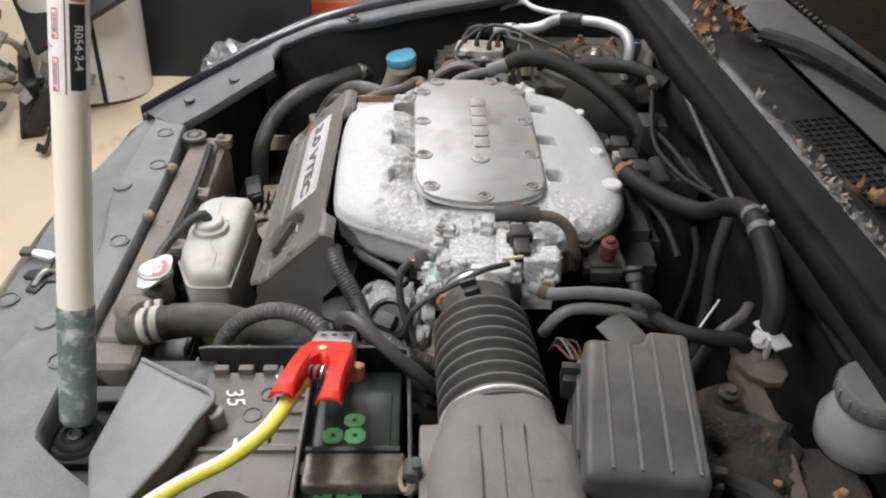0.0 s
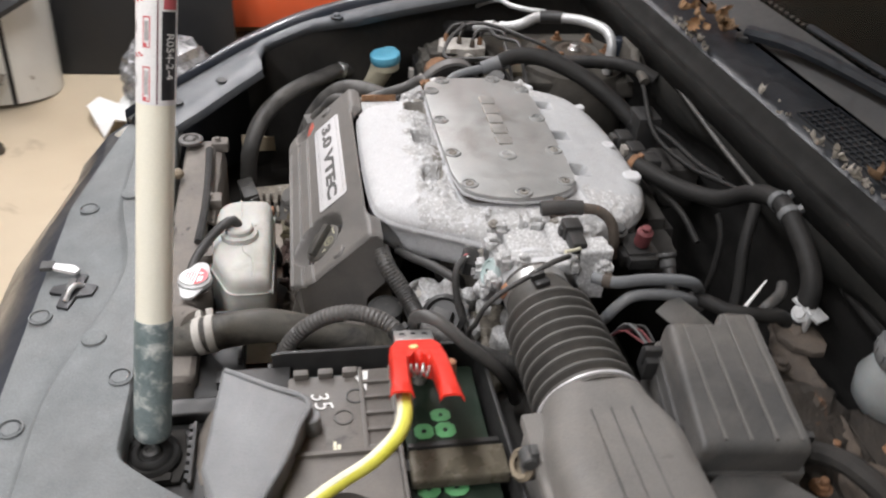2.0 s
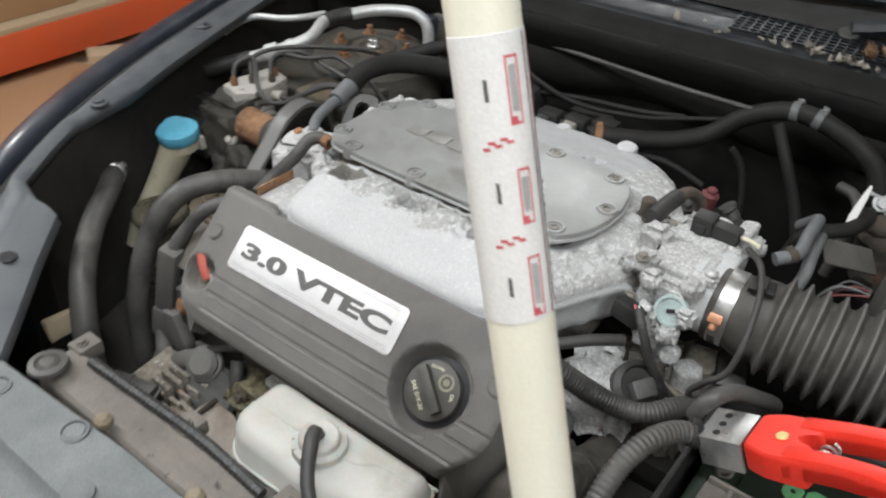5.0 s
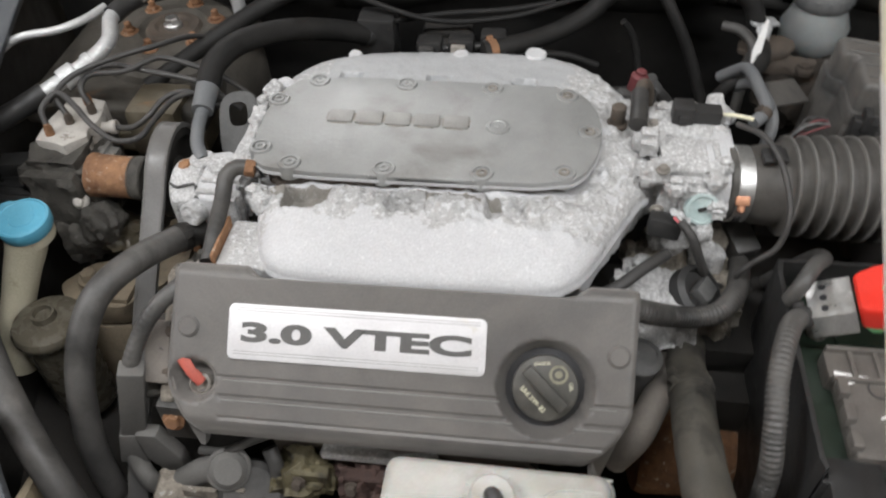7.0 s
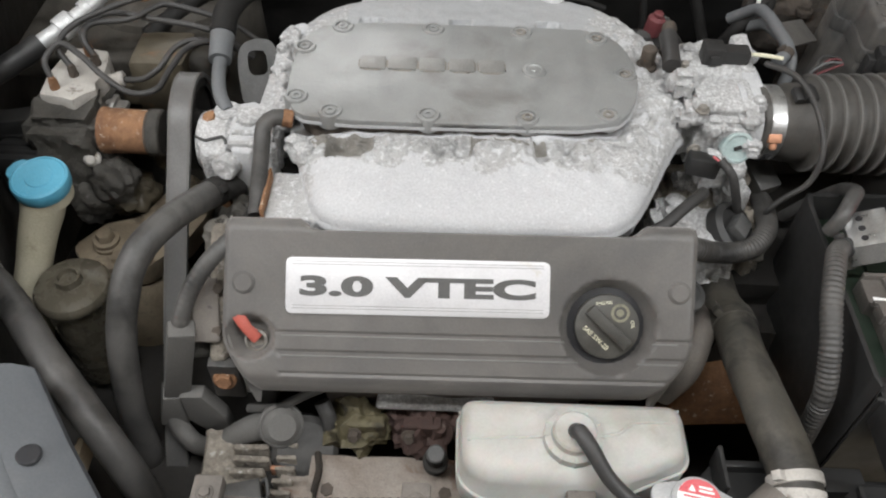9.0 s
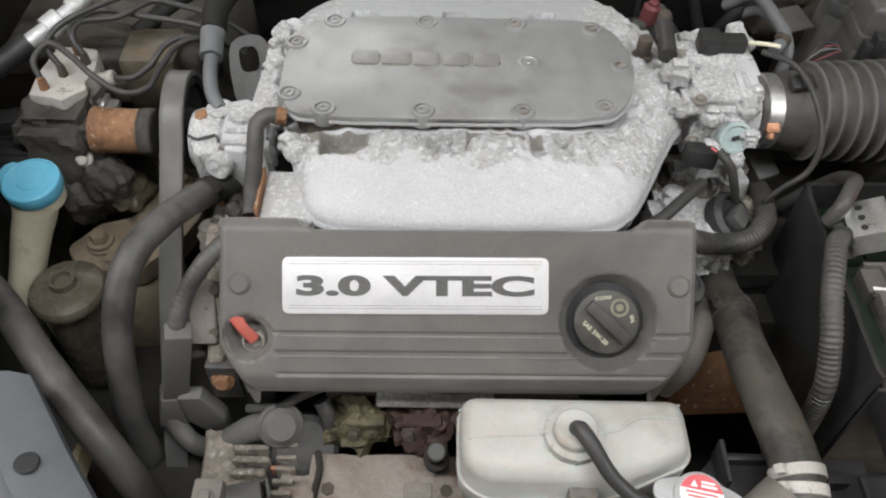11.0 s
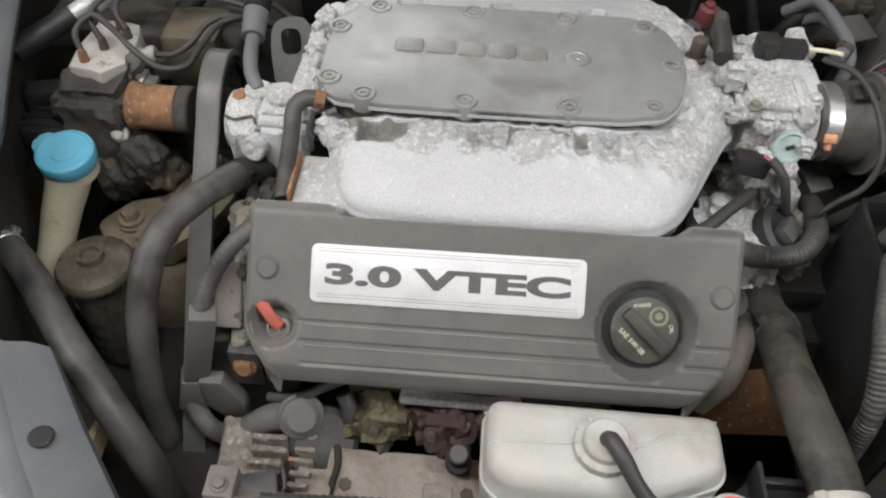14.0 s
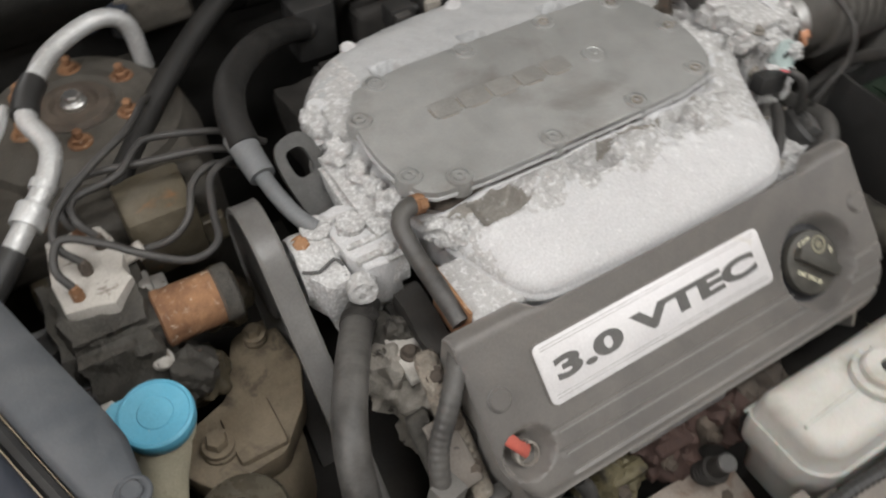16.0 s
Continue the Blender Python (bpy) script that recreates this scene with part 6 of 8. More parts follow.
part("dip_tube", moved(lathe([(0.0105, -0.03), (0.0105, 0.006), (0.0085, 0.008), (0.0085, -0.002), (0.0, -0.002)], 24), axis_pose(dc + Vector((0.003, -0.003, -0.004)), OUT)), M_DIRTY_ALU, dip)

# ---- coolant overflow tank ----
tank = thing("coolant_tank", "yellowed white plastic coolant overflow tank", "coolant tank")
def tank_body():
    bm = bmesh.new()
    rings = []
    for k, (z, x0, x1, y0, y1) in enumerate(((0.630, 0.085, 0.205, -0.318, -0.258), (0.636, 0.078, 0.214, -0.325, -0.252), (0.68, 0.072, 0.220, -0.329, -0.250), (0.708, 0.060, 0.226, -0.331, -0.249), (0.722, 0.044, 0.230, -0.332, -0.249),
                                             (0.745, 0.038, 0.234, -0.332, -0.249), (0.762, 0.038, 0.234, -0.331, -0.249), (0.766, 0.040, 0.232, -0.329, -0.250), (0.786, 0.040, 0.231, -0.327, -0.251),
                                             (0.794, 0.042, 0.229, -0.324, -0.254), (0.800, 0.050, 0.223, -0.316, -0.262), (0.801, 0.075, 0.200, -0.300, -0.275))):
        pts = corner_cut([(x0, y0 + 0.20 * (y1 - y0)), (x0 + 0.10 * (x1 - x0), y0), (x0 + 0.68 * (x1 - x0), y0), (x1, y0 + 0.34 * (y1 - y0)), (x1, y1), (x0, y1)], 0.013, 5)
        rings.append([bm.verts.new((x, y, z + 0.014 * max(0.0, min(1.0, (x - 0.15) / 0.03)) * (1.0 if 0.74 < z < 0.77 else 0.0))) for x, y in pts])
    for a, b in zip(rings, rings[1:]):
        for k in range(len(a)):
            j = (k + 1) % len(a)
            bm.faces.new((a[k], a[j], b[j], b[k]))
    bm.faces.new(rings[0])
    bm.faces.new(rings[-1])
    return bm


part("tank_body", tank_body(), M_TANK, tank, "", 60)
tc = Vector((0.133, -0.292, 0.800))
tcap = part("tank_cap", moved(merge(lathe([(0.0240, -0.002), (0.0250, 0.001), (0.0243, 0.0075), (0.0190, 0.0090), (0.0184, 0.0150), (0.0165, 0.0172), (0.010, 0.0182), (0.0, 0.0184)], 40)), Matrix.Translation(tc)), M_TANK, tank, "ribbed white cap")
for k in range(12):
    a = 2 * math.pi * k / 12
    part("cap_rib", moved(box(-0.0042, 0.0010, -0.0012, 0.0012, -0.001, 0.0088, 0.0005), Matrix.Translation((tc.x + 0.0242 * math.cos(a), tc.y + 0.0242 * math.sin(a), tc.z)) @ Matrix.Rotation(a, 4, "Z")), M_TANK, tcap)
single("overflow_hose", tube([tc + Vector((0, 0, 0.012)), tc + Vector((0.001, -0.006, 0.026)), tc + Vector((0.010, -0.020, 0.024)), tc + Vector((0.026, -0.040, 0.010)), tc + Vector((0.050, -0.055, -0.002)), tc + Vector((0.078, -0.060, -0.008))],
                              [0.0068, 0.0068, 0.0062, 0.0062, 0.0062, 0.0062], 12), M_RUBBER, "thin black overflow hose from the tank cap", "hose", "hoses")
ring = corner_cut([(0.0385, -0.3148), (0.0586, -0.3315), (0.1712, -0.3315), (0.2335, -0.3033), (0.2335, -0.2488), (0.0385, -0.2488)], 0.013, 5)
part("tank_seam", tube([(x, y, 0.764 + 0.014 * max(0.0, min(1.0, (x - 0.15) / 0.03))) for x, y in ring] + [(ring[0][0], ring[0][1], 0.764)], 0.0015, 8), M_TANK, tank)
part("mould_line", tube([(0.046, -0.2935, 0.7985), (0.070, -0.2920, 0.8004), (0.104, -0.2905, 0.8008), (0.163, -0.2870, 0.8008), (0.176, -0.2815, 0.8008), (0.186, -0.2745, 0.8008), (0.205, -0.2725, 0.8004), (0.222, -0.2725, 0.7992)], 0.0016, 8), M_TANK, tank)
part("tank_bracket", box(0.09, 0.16, -0.345, -0.325, 0.700, 0.714, 0.003), M_RAD, tank)

# ---- hoses and looms ----
def hose_thing(name, label, pts, r, mat=M_HOSE, n=14, ribs=0.0, clamp=(), depth=0.12, category="hose", step=0.006):
    ob = thing(name, label, category, category + "s")
    part("tubing", tube(pts, r, n, step, ribs, depth, 0.0 if ribs else 0.03), mat, ob, "", 60 if not ribs else 40)
    path = smooth_path(pts, 0.004)
    rr = r if isinstance(r, (int, float)) else r[0]
    for f, cm in clamp:
        i = min(len(path) - 2, int(f * (len(path) - 1)))
        c, t = path[i], (path[i + 1] - path[i]).normalized()
        part("hose_clamp", moved(merge(lathe([(rr * 1.02, -0.005), (rr * 1.09, -0.0045), (rr * 1.09, 0.0045), (rr * 1.02, 0.005)], 30, False), box(rr * 0.9, rr * 1.45, -0.004, 0.004, -0.004, 0.004, 0.001)), axis_pose(c, t, 40)), cm, ob)
    return ob


hose_thing("radiator_hose", "thick dusty rubber radiator hose with pale clamp", [(0.312, -0.360, 0.775), (0.315, -0.312, 0.790), (0.308, -0.250, 0.790), (0.310, -0.180, 0.768), (0.313, -0.132, 0.755), (0.314, -0.090, 0.735), (0.322, -0.045, 0.715)],
           0.0208, M_RADHOSE, clamp=((0.10, M_BEIGE), (0.14, M_BEIGE), (0.70, M_RADHOSE), (0.73, M_RADHOSE)), n=22)
hose_thing("heater_hose", "curved grey rubber hose beside the belt", [(-0.198, -0.012, 0.808), (-0.216, -0.036, 0.818), (-0.246, -0.085, 0.829), (-0.270, -0.130, 0.822), (-0.281, -0.170, 0.785), (-0.286, -0.200, 0.720), (-0.288, -0.215, 0.64), (-0.288, -0.22, 0.45)],
           0.0142, clamp=((0.06, M_SOOT),), n=18)
hose_thing("air_conditioning_hose", "thick grey hose arching down behind the radiator", [(-0.470, -0.090, 0.770), (-0.433, -0.123, 0.785), (-0.392, -0.158, 0.790), (-0.336, -0.219, 0.787), (-0.289, -0.266, 0.767), (-0.259, -0.293, 0.724), (-0.247, -0.304, 0.658), (-0.245, -0.31, 0.45)],
           0.0150, clamp=((0.10, M_STEEL),), n=18)
hose_thing("wide_rear_hose", "wide black rubber hose with crimped metal end", [(-0.232, 0.140, 0.888), (-0.230, 0.170, 0.900), (-0.212, 0.215, 0.902), (-0.170, 0.270, 0.888), (-0.125, 0.315, 0.864), (-0.080, 0.352, 0.835), (-0.085, 0.368, 0.818)], 0.0142, M_BLACKHOSE, clamp=((0.88, M_BLACK), (0.97, M_BLACK)), n=20)
met = thing("metal_pipe", "grey metal pipe with crimped ferrule on the pump", "metal pipe", "metal pipes")
part("ferrule", tube([(-0.233, 0.152, 0.890), (-0.232, 0.128, 0.882), (-0.2305, 0.108, 0.876)], [0.0145, 0.0128, 0.0122], 18), M_HOSE_PALE, met)
part("pipe", tube([(-0.2305, 0.110, 0.876), (-0.228, 0.085, 0.872), (-0.222, 0.060, 0.866), (-0.212, 0.045, 0.858)], 0.0074, 14), M_HOSE_PALE, met)
part("pipe_foot", merge(disc((-0.212, 0.044, 0.848), (0, 0, 1), 0.014, 0.014), box(-0.226, -0.196, 0.015, 0.050, 0.842, 0.853, 0.003)), M_ALU_ROUGH, met)
hose_thing("coolant_pipe", "thin bent rubber pipe on the manifold's end", [(-0.138, -0.002, 0.890), (-0.150, -0.004, 0.8925), (-0.160, -0.013, 0.888), (-0.160, -0.035, 0.876), (-0.158, -0.070, 0.866), (-0.156, -0.102, 0.855)], 0.0082, clamp=((0.02, M_RUST),), n=14)
hose_thing("wire_loom", "dusty ribbed wire conduit from the engine cover", [(0.240, -0.112, 0.848), (0.262, -0.104, 0.834), (0.287, -0.082, 0.806), (0.314, -0.070, 0.793), (0.338, -0.061, 0.793), (0.355, -0.040, 0.794), (0.365, -0.014, 0.784), (0.372, 0.014, 0.774), (0.377, 0.040, 0.762), (0.380, 0.062, 0.735)],
           0.0112, M_HOSE, 16, 0.0040, depth=0.06, category="wire loom")
hose_thing("battery_cable", "thick grey battery cable arching to the jump clamp", [(0.386, -0.088, 0.848), (0.392, -0.086, 0.866), (0.406, -0.066, 0.872), (0.426, -0.036, 0.852), (0.434, -0.002, 0.822), (0.428, 0.020, 0.786), (0.410, 0.036, 0.74)], 0.0074, M_HOSE, 14, category="cable")
single("loom_joint", moved(merge(box(-0.015, 0.015, -0.020, 0.020, -0.014, 0.014, 0.004), box(-0.010, 0.010, 0.018, 0.032, -0.010, 0.010, 0.003)), pose(0.376, 0.062, 0.776, 22, 0, 24)), M_HOSE, "dusty grey loom joint block under the throttle", "joint block")
hose_thing("ribbed_conduit", "grey corrugated conduit arching to the battery clamp", [(0.362, -0.246, 0.70), (0.361, -0.236, 0.785), (0.360, -0.212, 0.826), (0.362, -0.180, 0.848), (0.371, -0.147, 0.857), (0.384, -0.118, 0.852), (0.400, -0.102, 0.843)],
           0.0098, M_HOSE, 18, 0.0050, depth=0.10, clamp=((0.97, M_BLACK), (0.02, M_BLACK)), category="wire loom")
hose_thing("sensor_loom", "thin ribbed wire loom round the intake hose", [(0.350, 0.094, 0.908), (0.370, 0.066, 0.915), (0.383, 0.038, 0.908), (0.390, 0.008, 0.893), (0.392, -0.011, 0.873), (0.387, -0.018, 0.845), (0.370, -0.018, 0.822), (0.360, -0.016, 0.800), (0.372, -0.006, 0.775), (0.385, 0.002, 0.76)], 0.0032, M_RUBBER, 12, 0.0024, depth=0.10, category="wire loom")
hose_thing("plug_loom", "thin wire loom below the throttle body", [(0.292, -0.014, 0.868), (0.304, -0.026, 0.858), (0.316, -0.026, 0.830), (0.328, -0.018, 0.800), (0.345, -0.006, 0.772), (0.37, 0.004, 0.755)], 0.0048, M_RUBBER, 12, 0.003, depth=0.10, category="wire loom")
hose_thing("black_return_hose", "black hose passing under the manifold", [(0.205, -0.085, 0.818), (0.235, -0.070, 0.828), (0.262, -0.045, 0.832), (0.285, -0.020, 0.828)], 0.0062, M_RUBBER)
hose_thing("olive_pipe", "dusty olive pipe below the cover's end", [(0.245, -0.18, 0.70), (0.262, -0.175, 0.735), (0.280, -0.140, 0.745), (0.300, -0.10, 0.73), (0.305, -0.06, 0.72)], 0.015, M_RAD, 16)
hose_thing("pale_hose", "pale grey water hose from the throttle body", [(0.372, 0.118, 0.893), (0.388, 0.138, 0.897), (0.386, 0.175, 0.897), (0.384, 0.215, 0.892), (0.380, 0.240, 0.882), (0.362, 0.262, 0.855)], 0.0070, M_HOSE_PALE, clamp=((0.10, M_RUSTY),))
hose_thing("pale_hose", "pale grey water hose from the throttle body", [(0.395, 0.132, 0.848), (0.400, 0.142, 0.872), (0.398, 0.160, 0.884), (0.394, 0.200, 0.880), (0.390, 0.232, 0.868), (0.374, 0.26, 0.84)], 0.0066, M_HOSE_PALE)
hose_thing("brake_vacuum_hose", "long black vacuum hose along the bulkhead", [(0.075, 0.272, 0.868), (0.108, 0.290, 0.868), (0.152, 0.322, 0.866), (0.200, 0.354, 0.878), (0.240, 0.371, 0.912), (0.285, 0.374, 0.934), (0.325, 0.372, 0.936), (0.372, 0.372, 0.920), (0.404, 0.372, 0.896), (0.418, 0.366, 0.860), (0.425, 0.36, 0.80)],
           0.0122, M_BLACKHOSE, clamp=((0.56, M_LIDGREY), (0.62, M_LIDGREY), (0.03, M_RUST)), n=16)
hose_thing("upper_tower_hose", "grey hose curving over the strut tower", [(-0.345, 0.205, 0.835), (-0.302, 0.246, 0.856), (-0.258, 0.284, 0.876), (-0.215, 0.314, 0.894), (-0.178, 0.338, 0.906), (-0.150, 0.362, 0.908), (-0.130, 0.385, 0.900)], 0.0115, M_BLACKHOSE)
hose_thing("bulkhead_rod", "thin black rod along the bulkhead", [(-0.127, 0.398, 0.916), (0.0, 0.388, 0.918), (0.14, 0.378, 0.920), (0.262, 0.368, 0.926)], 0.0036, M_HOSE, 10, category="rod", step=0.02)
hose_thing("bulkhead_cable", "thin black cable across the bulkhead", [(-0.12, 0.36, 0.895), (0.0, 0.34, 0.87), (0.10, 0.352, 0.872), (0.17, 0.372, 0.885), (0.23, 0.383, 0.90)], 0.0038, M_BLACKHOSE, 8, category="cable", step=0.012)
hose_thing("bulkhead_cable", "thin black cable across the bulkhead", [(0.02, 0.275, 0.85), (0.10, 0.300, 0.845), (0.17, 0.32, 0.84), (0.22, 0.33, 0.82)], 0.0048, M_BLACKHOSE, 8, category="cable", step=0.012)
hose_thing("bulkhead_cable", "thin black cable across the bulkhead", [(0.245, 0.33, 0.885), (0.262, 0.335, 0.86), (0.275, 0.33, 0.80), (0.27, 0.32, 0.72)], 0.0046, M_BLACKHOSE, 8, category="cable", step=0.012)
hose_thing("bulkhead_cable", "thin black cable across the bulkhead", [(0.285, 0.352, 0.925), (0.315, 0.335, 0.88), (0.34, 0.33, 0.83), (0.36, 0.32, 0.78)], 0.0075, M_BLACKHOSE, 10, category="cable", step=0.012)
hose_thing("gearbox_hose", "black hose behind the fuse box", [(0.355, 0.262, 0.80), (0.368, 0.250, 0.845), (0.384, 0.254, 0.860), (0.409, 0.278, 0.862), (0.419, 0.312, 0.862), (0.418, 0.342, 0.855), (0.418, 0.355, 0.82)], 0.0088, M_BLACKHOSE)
hose_thing("clutch_pipe", "grey pipe below the bulkhead", [(0.40, 0.30, 0.78), (0.405, 0.315, 0.84), (0.408, 0.322, 0.862), (0.395, 0.345, 0.87), (0.375, 0.36, 0.868)], 0.0068, M_HOSE)
hose_thing("servo_hose", "dark hose beside the scuttle", [(0.36, 0.455, 0.87), (0.395, 0.445, 0.868), (0.44, 0.45, 0.86), (0.50, 0.47, 0.84), (0.60, 0.50, 0.80)], 0.0135, M_BLACKHOSE, clamp=((0.12, M_HOSE),))
hose_thing("thin_vacuum_pipe", "thin pipe leading from the wide hose", [(-0.055, 0.352, 0.86), (0.02, 0.362, 0.868), (0.10, 0.368, 0.874), (0.16, 0.378, 0.882)], 0.0042, M_BLACKHOSE, 8, category="pipe", step=0.012)
single("white_tag", moved(prism(rounded([(0, -0.006), (0.055, -0.003), (0.055, 0.003), (0, 0.006)], 1), 0, 0.001, 0), pose(0.405, 0.295, 0.855, 0, -75, 60)), M_WHITE, "white plastic strip behind the fuse box", "strip")
# rear vacuum valves
vv = thing("vacuum_valve", "small black valve with dark red cap behind the manifold", "valve")
part("valve_base", lump(0.255, 0.222, 0.838, 0.062, 0.050, 0.022, 0.003, 40, 31, 3), M_BLACK, vv)
part("red_cap", merge(disc((0.260, 0.226, 0.853), (0.15, 0, 1), 0.0105, 0.024, 24, 0.003), disc((0.2635, 0.226, 0.876), (0.15, 0, 1), 0.006, 0.006)), M_MAROON, vv, "dark red rubber cap")
part("valve_nut", merge(disc((0.238, 0.196, 0.846), (0.3, 0.1, 1), 0.0125, 0.018), hexbolt((0.2432, 0.1975, 0.863), (0.3, 0.1, 1), 0.009, 0.008)), M_EYE, vv)
part("valve_pipe", tube([(0.254, 0.134, 0.908), (0.258, 0.158, 0.906), (0.266, 0.174, 0.894), (0.270, 0.182, 0.870), (0.268, 0.186, 0.84)], 0.0068, 12), M_RUSTY, vv)
part("valve_sleeve", tube([(0.250, 0.086, 0.906), (0.252, 0.110, 0.909), (0.254, 0.138, 0.908)], [0.0098, 0.0092, 0.0096], 14), M_RUBBER, vv)
for k, (px, py, pz) in enumerate(((0.045, 0.292, 0.862), (0.085, 0.300, 0.866), (0.005, 0.288, 0.86))):
    vb = thing("solenoid_valve", "small black solenoid valve with plug behind the manifold", "solenoid valve", "solenoid valves")
    part("valve_body", merge(box(px - 0.016, px + 0.016, py - 0.012, py + 0.012, pz - 0.012, pz + 0.014, 0.004), disc((px + 0.016, py, pz), (1, 0.2, 0), 0.006, 0.022)), M_BLACK, vb)
    part("valve_plug", box(px - 0.012, px + 0.006, py - 0.020, py - 0.010, pz - 0.004, pz + 0.010, 0.002), M_HOSE if k else M_DIRTY_ALU, vb)

# ---- belt and pump side ----
def belt_loop(points, width):
    """A flat belt round a closed loop in the plane across x."""
    p = [Vector((0, y, z)) for y, z in rounded(points, 3)]
    bm = bmesh.new()
    rows = []
    for k, c in enumerate(p):
        t = (p[(k + 1) % len(p)] - p[k - 1]).normalized()
        nrm = Vector((0, -t.z, t.y)) * 0.0025
        rows.append([bm.verts.new((x, *(c + s * nrm).yz)) for x, s in ((-width / 2, 1), (width / 2, 1), (width / 2, -1), (-width / 2, -1))])
    for a, b in zip(rows, rows[1:] + rows[:1]):
        for k in range(4):
            j = (k + 1) % 4
            bm.faces.new((a[k], a[j], b[j], b[k]))
    return bm


BELT = [(0.108, 0.78), (0.118, 0.838), (0.083, 0.880), (0.036, 0.872), (0.0, 0.832), (-0.10, 0.742), (-0.205, 0.62), (-0.27, 0.52), (-0.20, 0.44), (-0.05, 0.55), (0.06, 0.70)]
belt = thing("drive_belt", "worn flat rubber drive belt with pale rubbed stripes", "drive belt")
part("band", moved(belt_loop(BELT, 0.0235), Matrix.Translation((-0.258, 0, 0))), M_BELT, belt)
for bx in (-0.0102, 0.0102):
    part("worn_stripe", moved(belt_loop([(y * 1.004, 0.667 + (z - 0.667) * 1.0025) for y, z in BELT], 0.0022), Matrix.Translation((-0.258 + bx, 0, 0))), M_CREST, belt, "pale rubbed belt edge")
pp = thing("pump_pulley", "dark steel belt pulley", "pulley")
part("rim", moved(lathe([(0.040, -0.010), (0.050, -0.010), (0.051, -0.009), (0.050, 0.009), (0.051, 0.010), (0.042, 0.010), (0.048, 0.004), (0.018, 0.002), (0.014, 0.010), (0.0, 0.010)], 48), axis_pose((-0.258, 0.064, 0.822), (1, 0, 0))), M_SOOT, pp)
pump = thing("power_steering_pump", "white-corroded power steering pump", "pump")
part("pump_body", rough_up(prism([(-0.206, 0.056), (-0.186, 0.060), (-0.166, 0.050), (-0.158, -0.004), (-0.162, -0.018), (-0.180, -0.022), (-0.196, -0.018), (-0.204, 0.004)], 0.806, 0.860, 0.004, 3), 0.0016, 80), M_ALU, pump, "white-corroded square pump housing")
for k, (a, b) in enumerate(((-0.014, -0.006), (0.004, 0.011), (0.022, 0.029), (0.040, 0.046))):
    part("pump_rib", rough_up(merge(box(-0.163, -0.152, a, b, 0.815, 0.862 - 0.003 * k, 0.002, 2), box(-0.200, -0.166, a + 0.001, b - 0.001, 0.856, 0.8635, 0.0015, 3)), 0.0012, 90, k), M_ALU_MID, pump)
part("pump_cap", rough_up(disc((-0.186, 0.030, 0.858), (0.1, 0, 1), 0.013, 0.010, 26, 0.002), 0.0010, 80), M_ALU_ROUGH, pump)
part("pump_stud", rough_up(disc((-0.172, -0.010, 0.858), (0, 0, 1), 0.007, 0.009, 18, 0.001), 0.0010, 80), M_ALU_ROUGH, pump)
part("pump_outlet", rough_up(disc((-0.200, -0.014, 0.840), (-0.3, -1, 0.2), 0.013, 0.016, 24, 0.002), 0.001, 80), M_ALU_MID, pump)
part("pump_outlet", rough_up(disc((-0.214, 0.006, 0.838), (-1, -0.5, 0.2), 0.011, 0.012, 22, 0.002), 0.001, 80), M_ALU_MID, pump)
part("pump_step", rough_up(box(-0.200, -0.160, 0.048, 0.068, 0.800, 0.850, 0.004, 2), 0.001, 80), M_ALU_MID, pump)
part("pump_nose", rough_up(merge(disc((-0.240, 0.034, 0.826), (1, -0.05, 0), 0.032, 0.036, 36, 0.005), prism(corner_cut([(-0.242, 0.040), (-0.212, 0.056), (-0.204, 0.020), (-0.206, -0.012), (-0.228, -0.016), (-0.240, 0.008)], 0.004), 0.806, 0.850, 0.004, 2)), 0.0014, 70), M_ALU_ROUGH, pump)
part("nose_clip", tube([(-0.240, 0.012, 0.850), (-0.228, 0.004, 0.852), (-0.212, 0.010, 0.853), (-0.207, 0.002, 0.850)], 0.0016, 8), M_EYE, pump)
part("pump_foot", rough_up(lump(-0.192, 0.000, 0.796, 0.064, 0.036, 0.030, 0.004, 60, 16, 3), 0.001, 100), M_ALU_ROUGH, pump)
part("pump_bolt", hexbolt((-0.229, 0.036, 0.852), (-0.2, -0.3, 1), 0.0075, 0.008), M_RUST, pump)
part("pump_bolt", hexbolt((-0.212, 0.012, 0.842), (0, -0.5, 1), 0.006, 0.006), M_DIRTY_ALU, pump)
part("pump_bolt", hexbolt((-0.212, -0.012, 0.786), (0, -1, 0.2), 0.006, 0.012), M_RUST, pump)
part("lower_casting", lump(-0.165, -0.035, 0.765, 0.05, 0.07, 0.07, 0.006, 50, 17, 3), M_SOOT, pump)
hook = thing("lifting_eye", "grey steel lifting bracket with slot", "bracket")
bm = bmesh.new()
outer_pts = rounded([(-0.022, -0.048), (0.020, -0.048), (0.026, 0.010), (0.022, 0.040), (0.004, 0.046), (-0.018, 0.040), (-0.024, 0.012)], 2)
inner_pts = [(math.copysign(0.011 * abs(math.cos(2 * math.pi * k / len(outer_pts))) ** 0.6, math.cos(2 * math.pi * k / len(outer_pts))), 0.016 + math.copysign(0.015 * abs(math.sin(2 * math.pi * k / len(outer_pts))) ** 0.6, math.sin(2 * math.pi * k / len(outer_pts)))) for k in range(len(outer_pts))]
start = min(range(len(inner_pts)), key=lambda k: (Vector(inner_pts[k]) - Vector(outer_pts[0])).length)
inner_pts = inner_pts[start:] + inner_pts[:start]
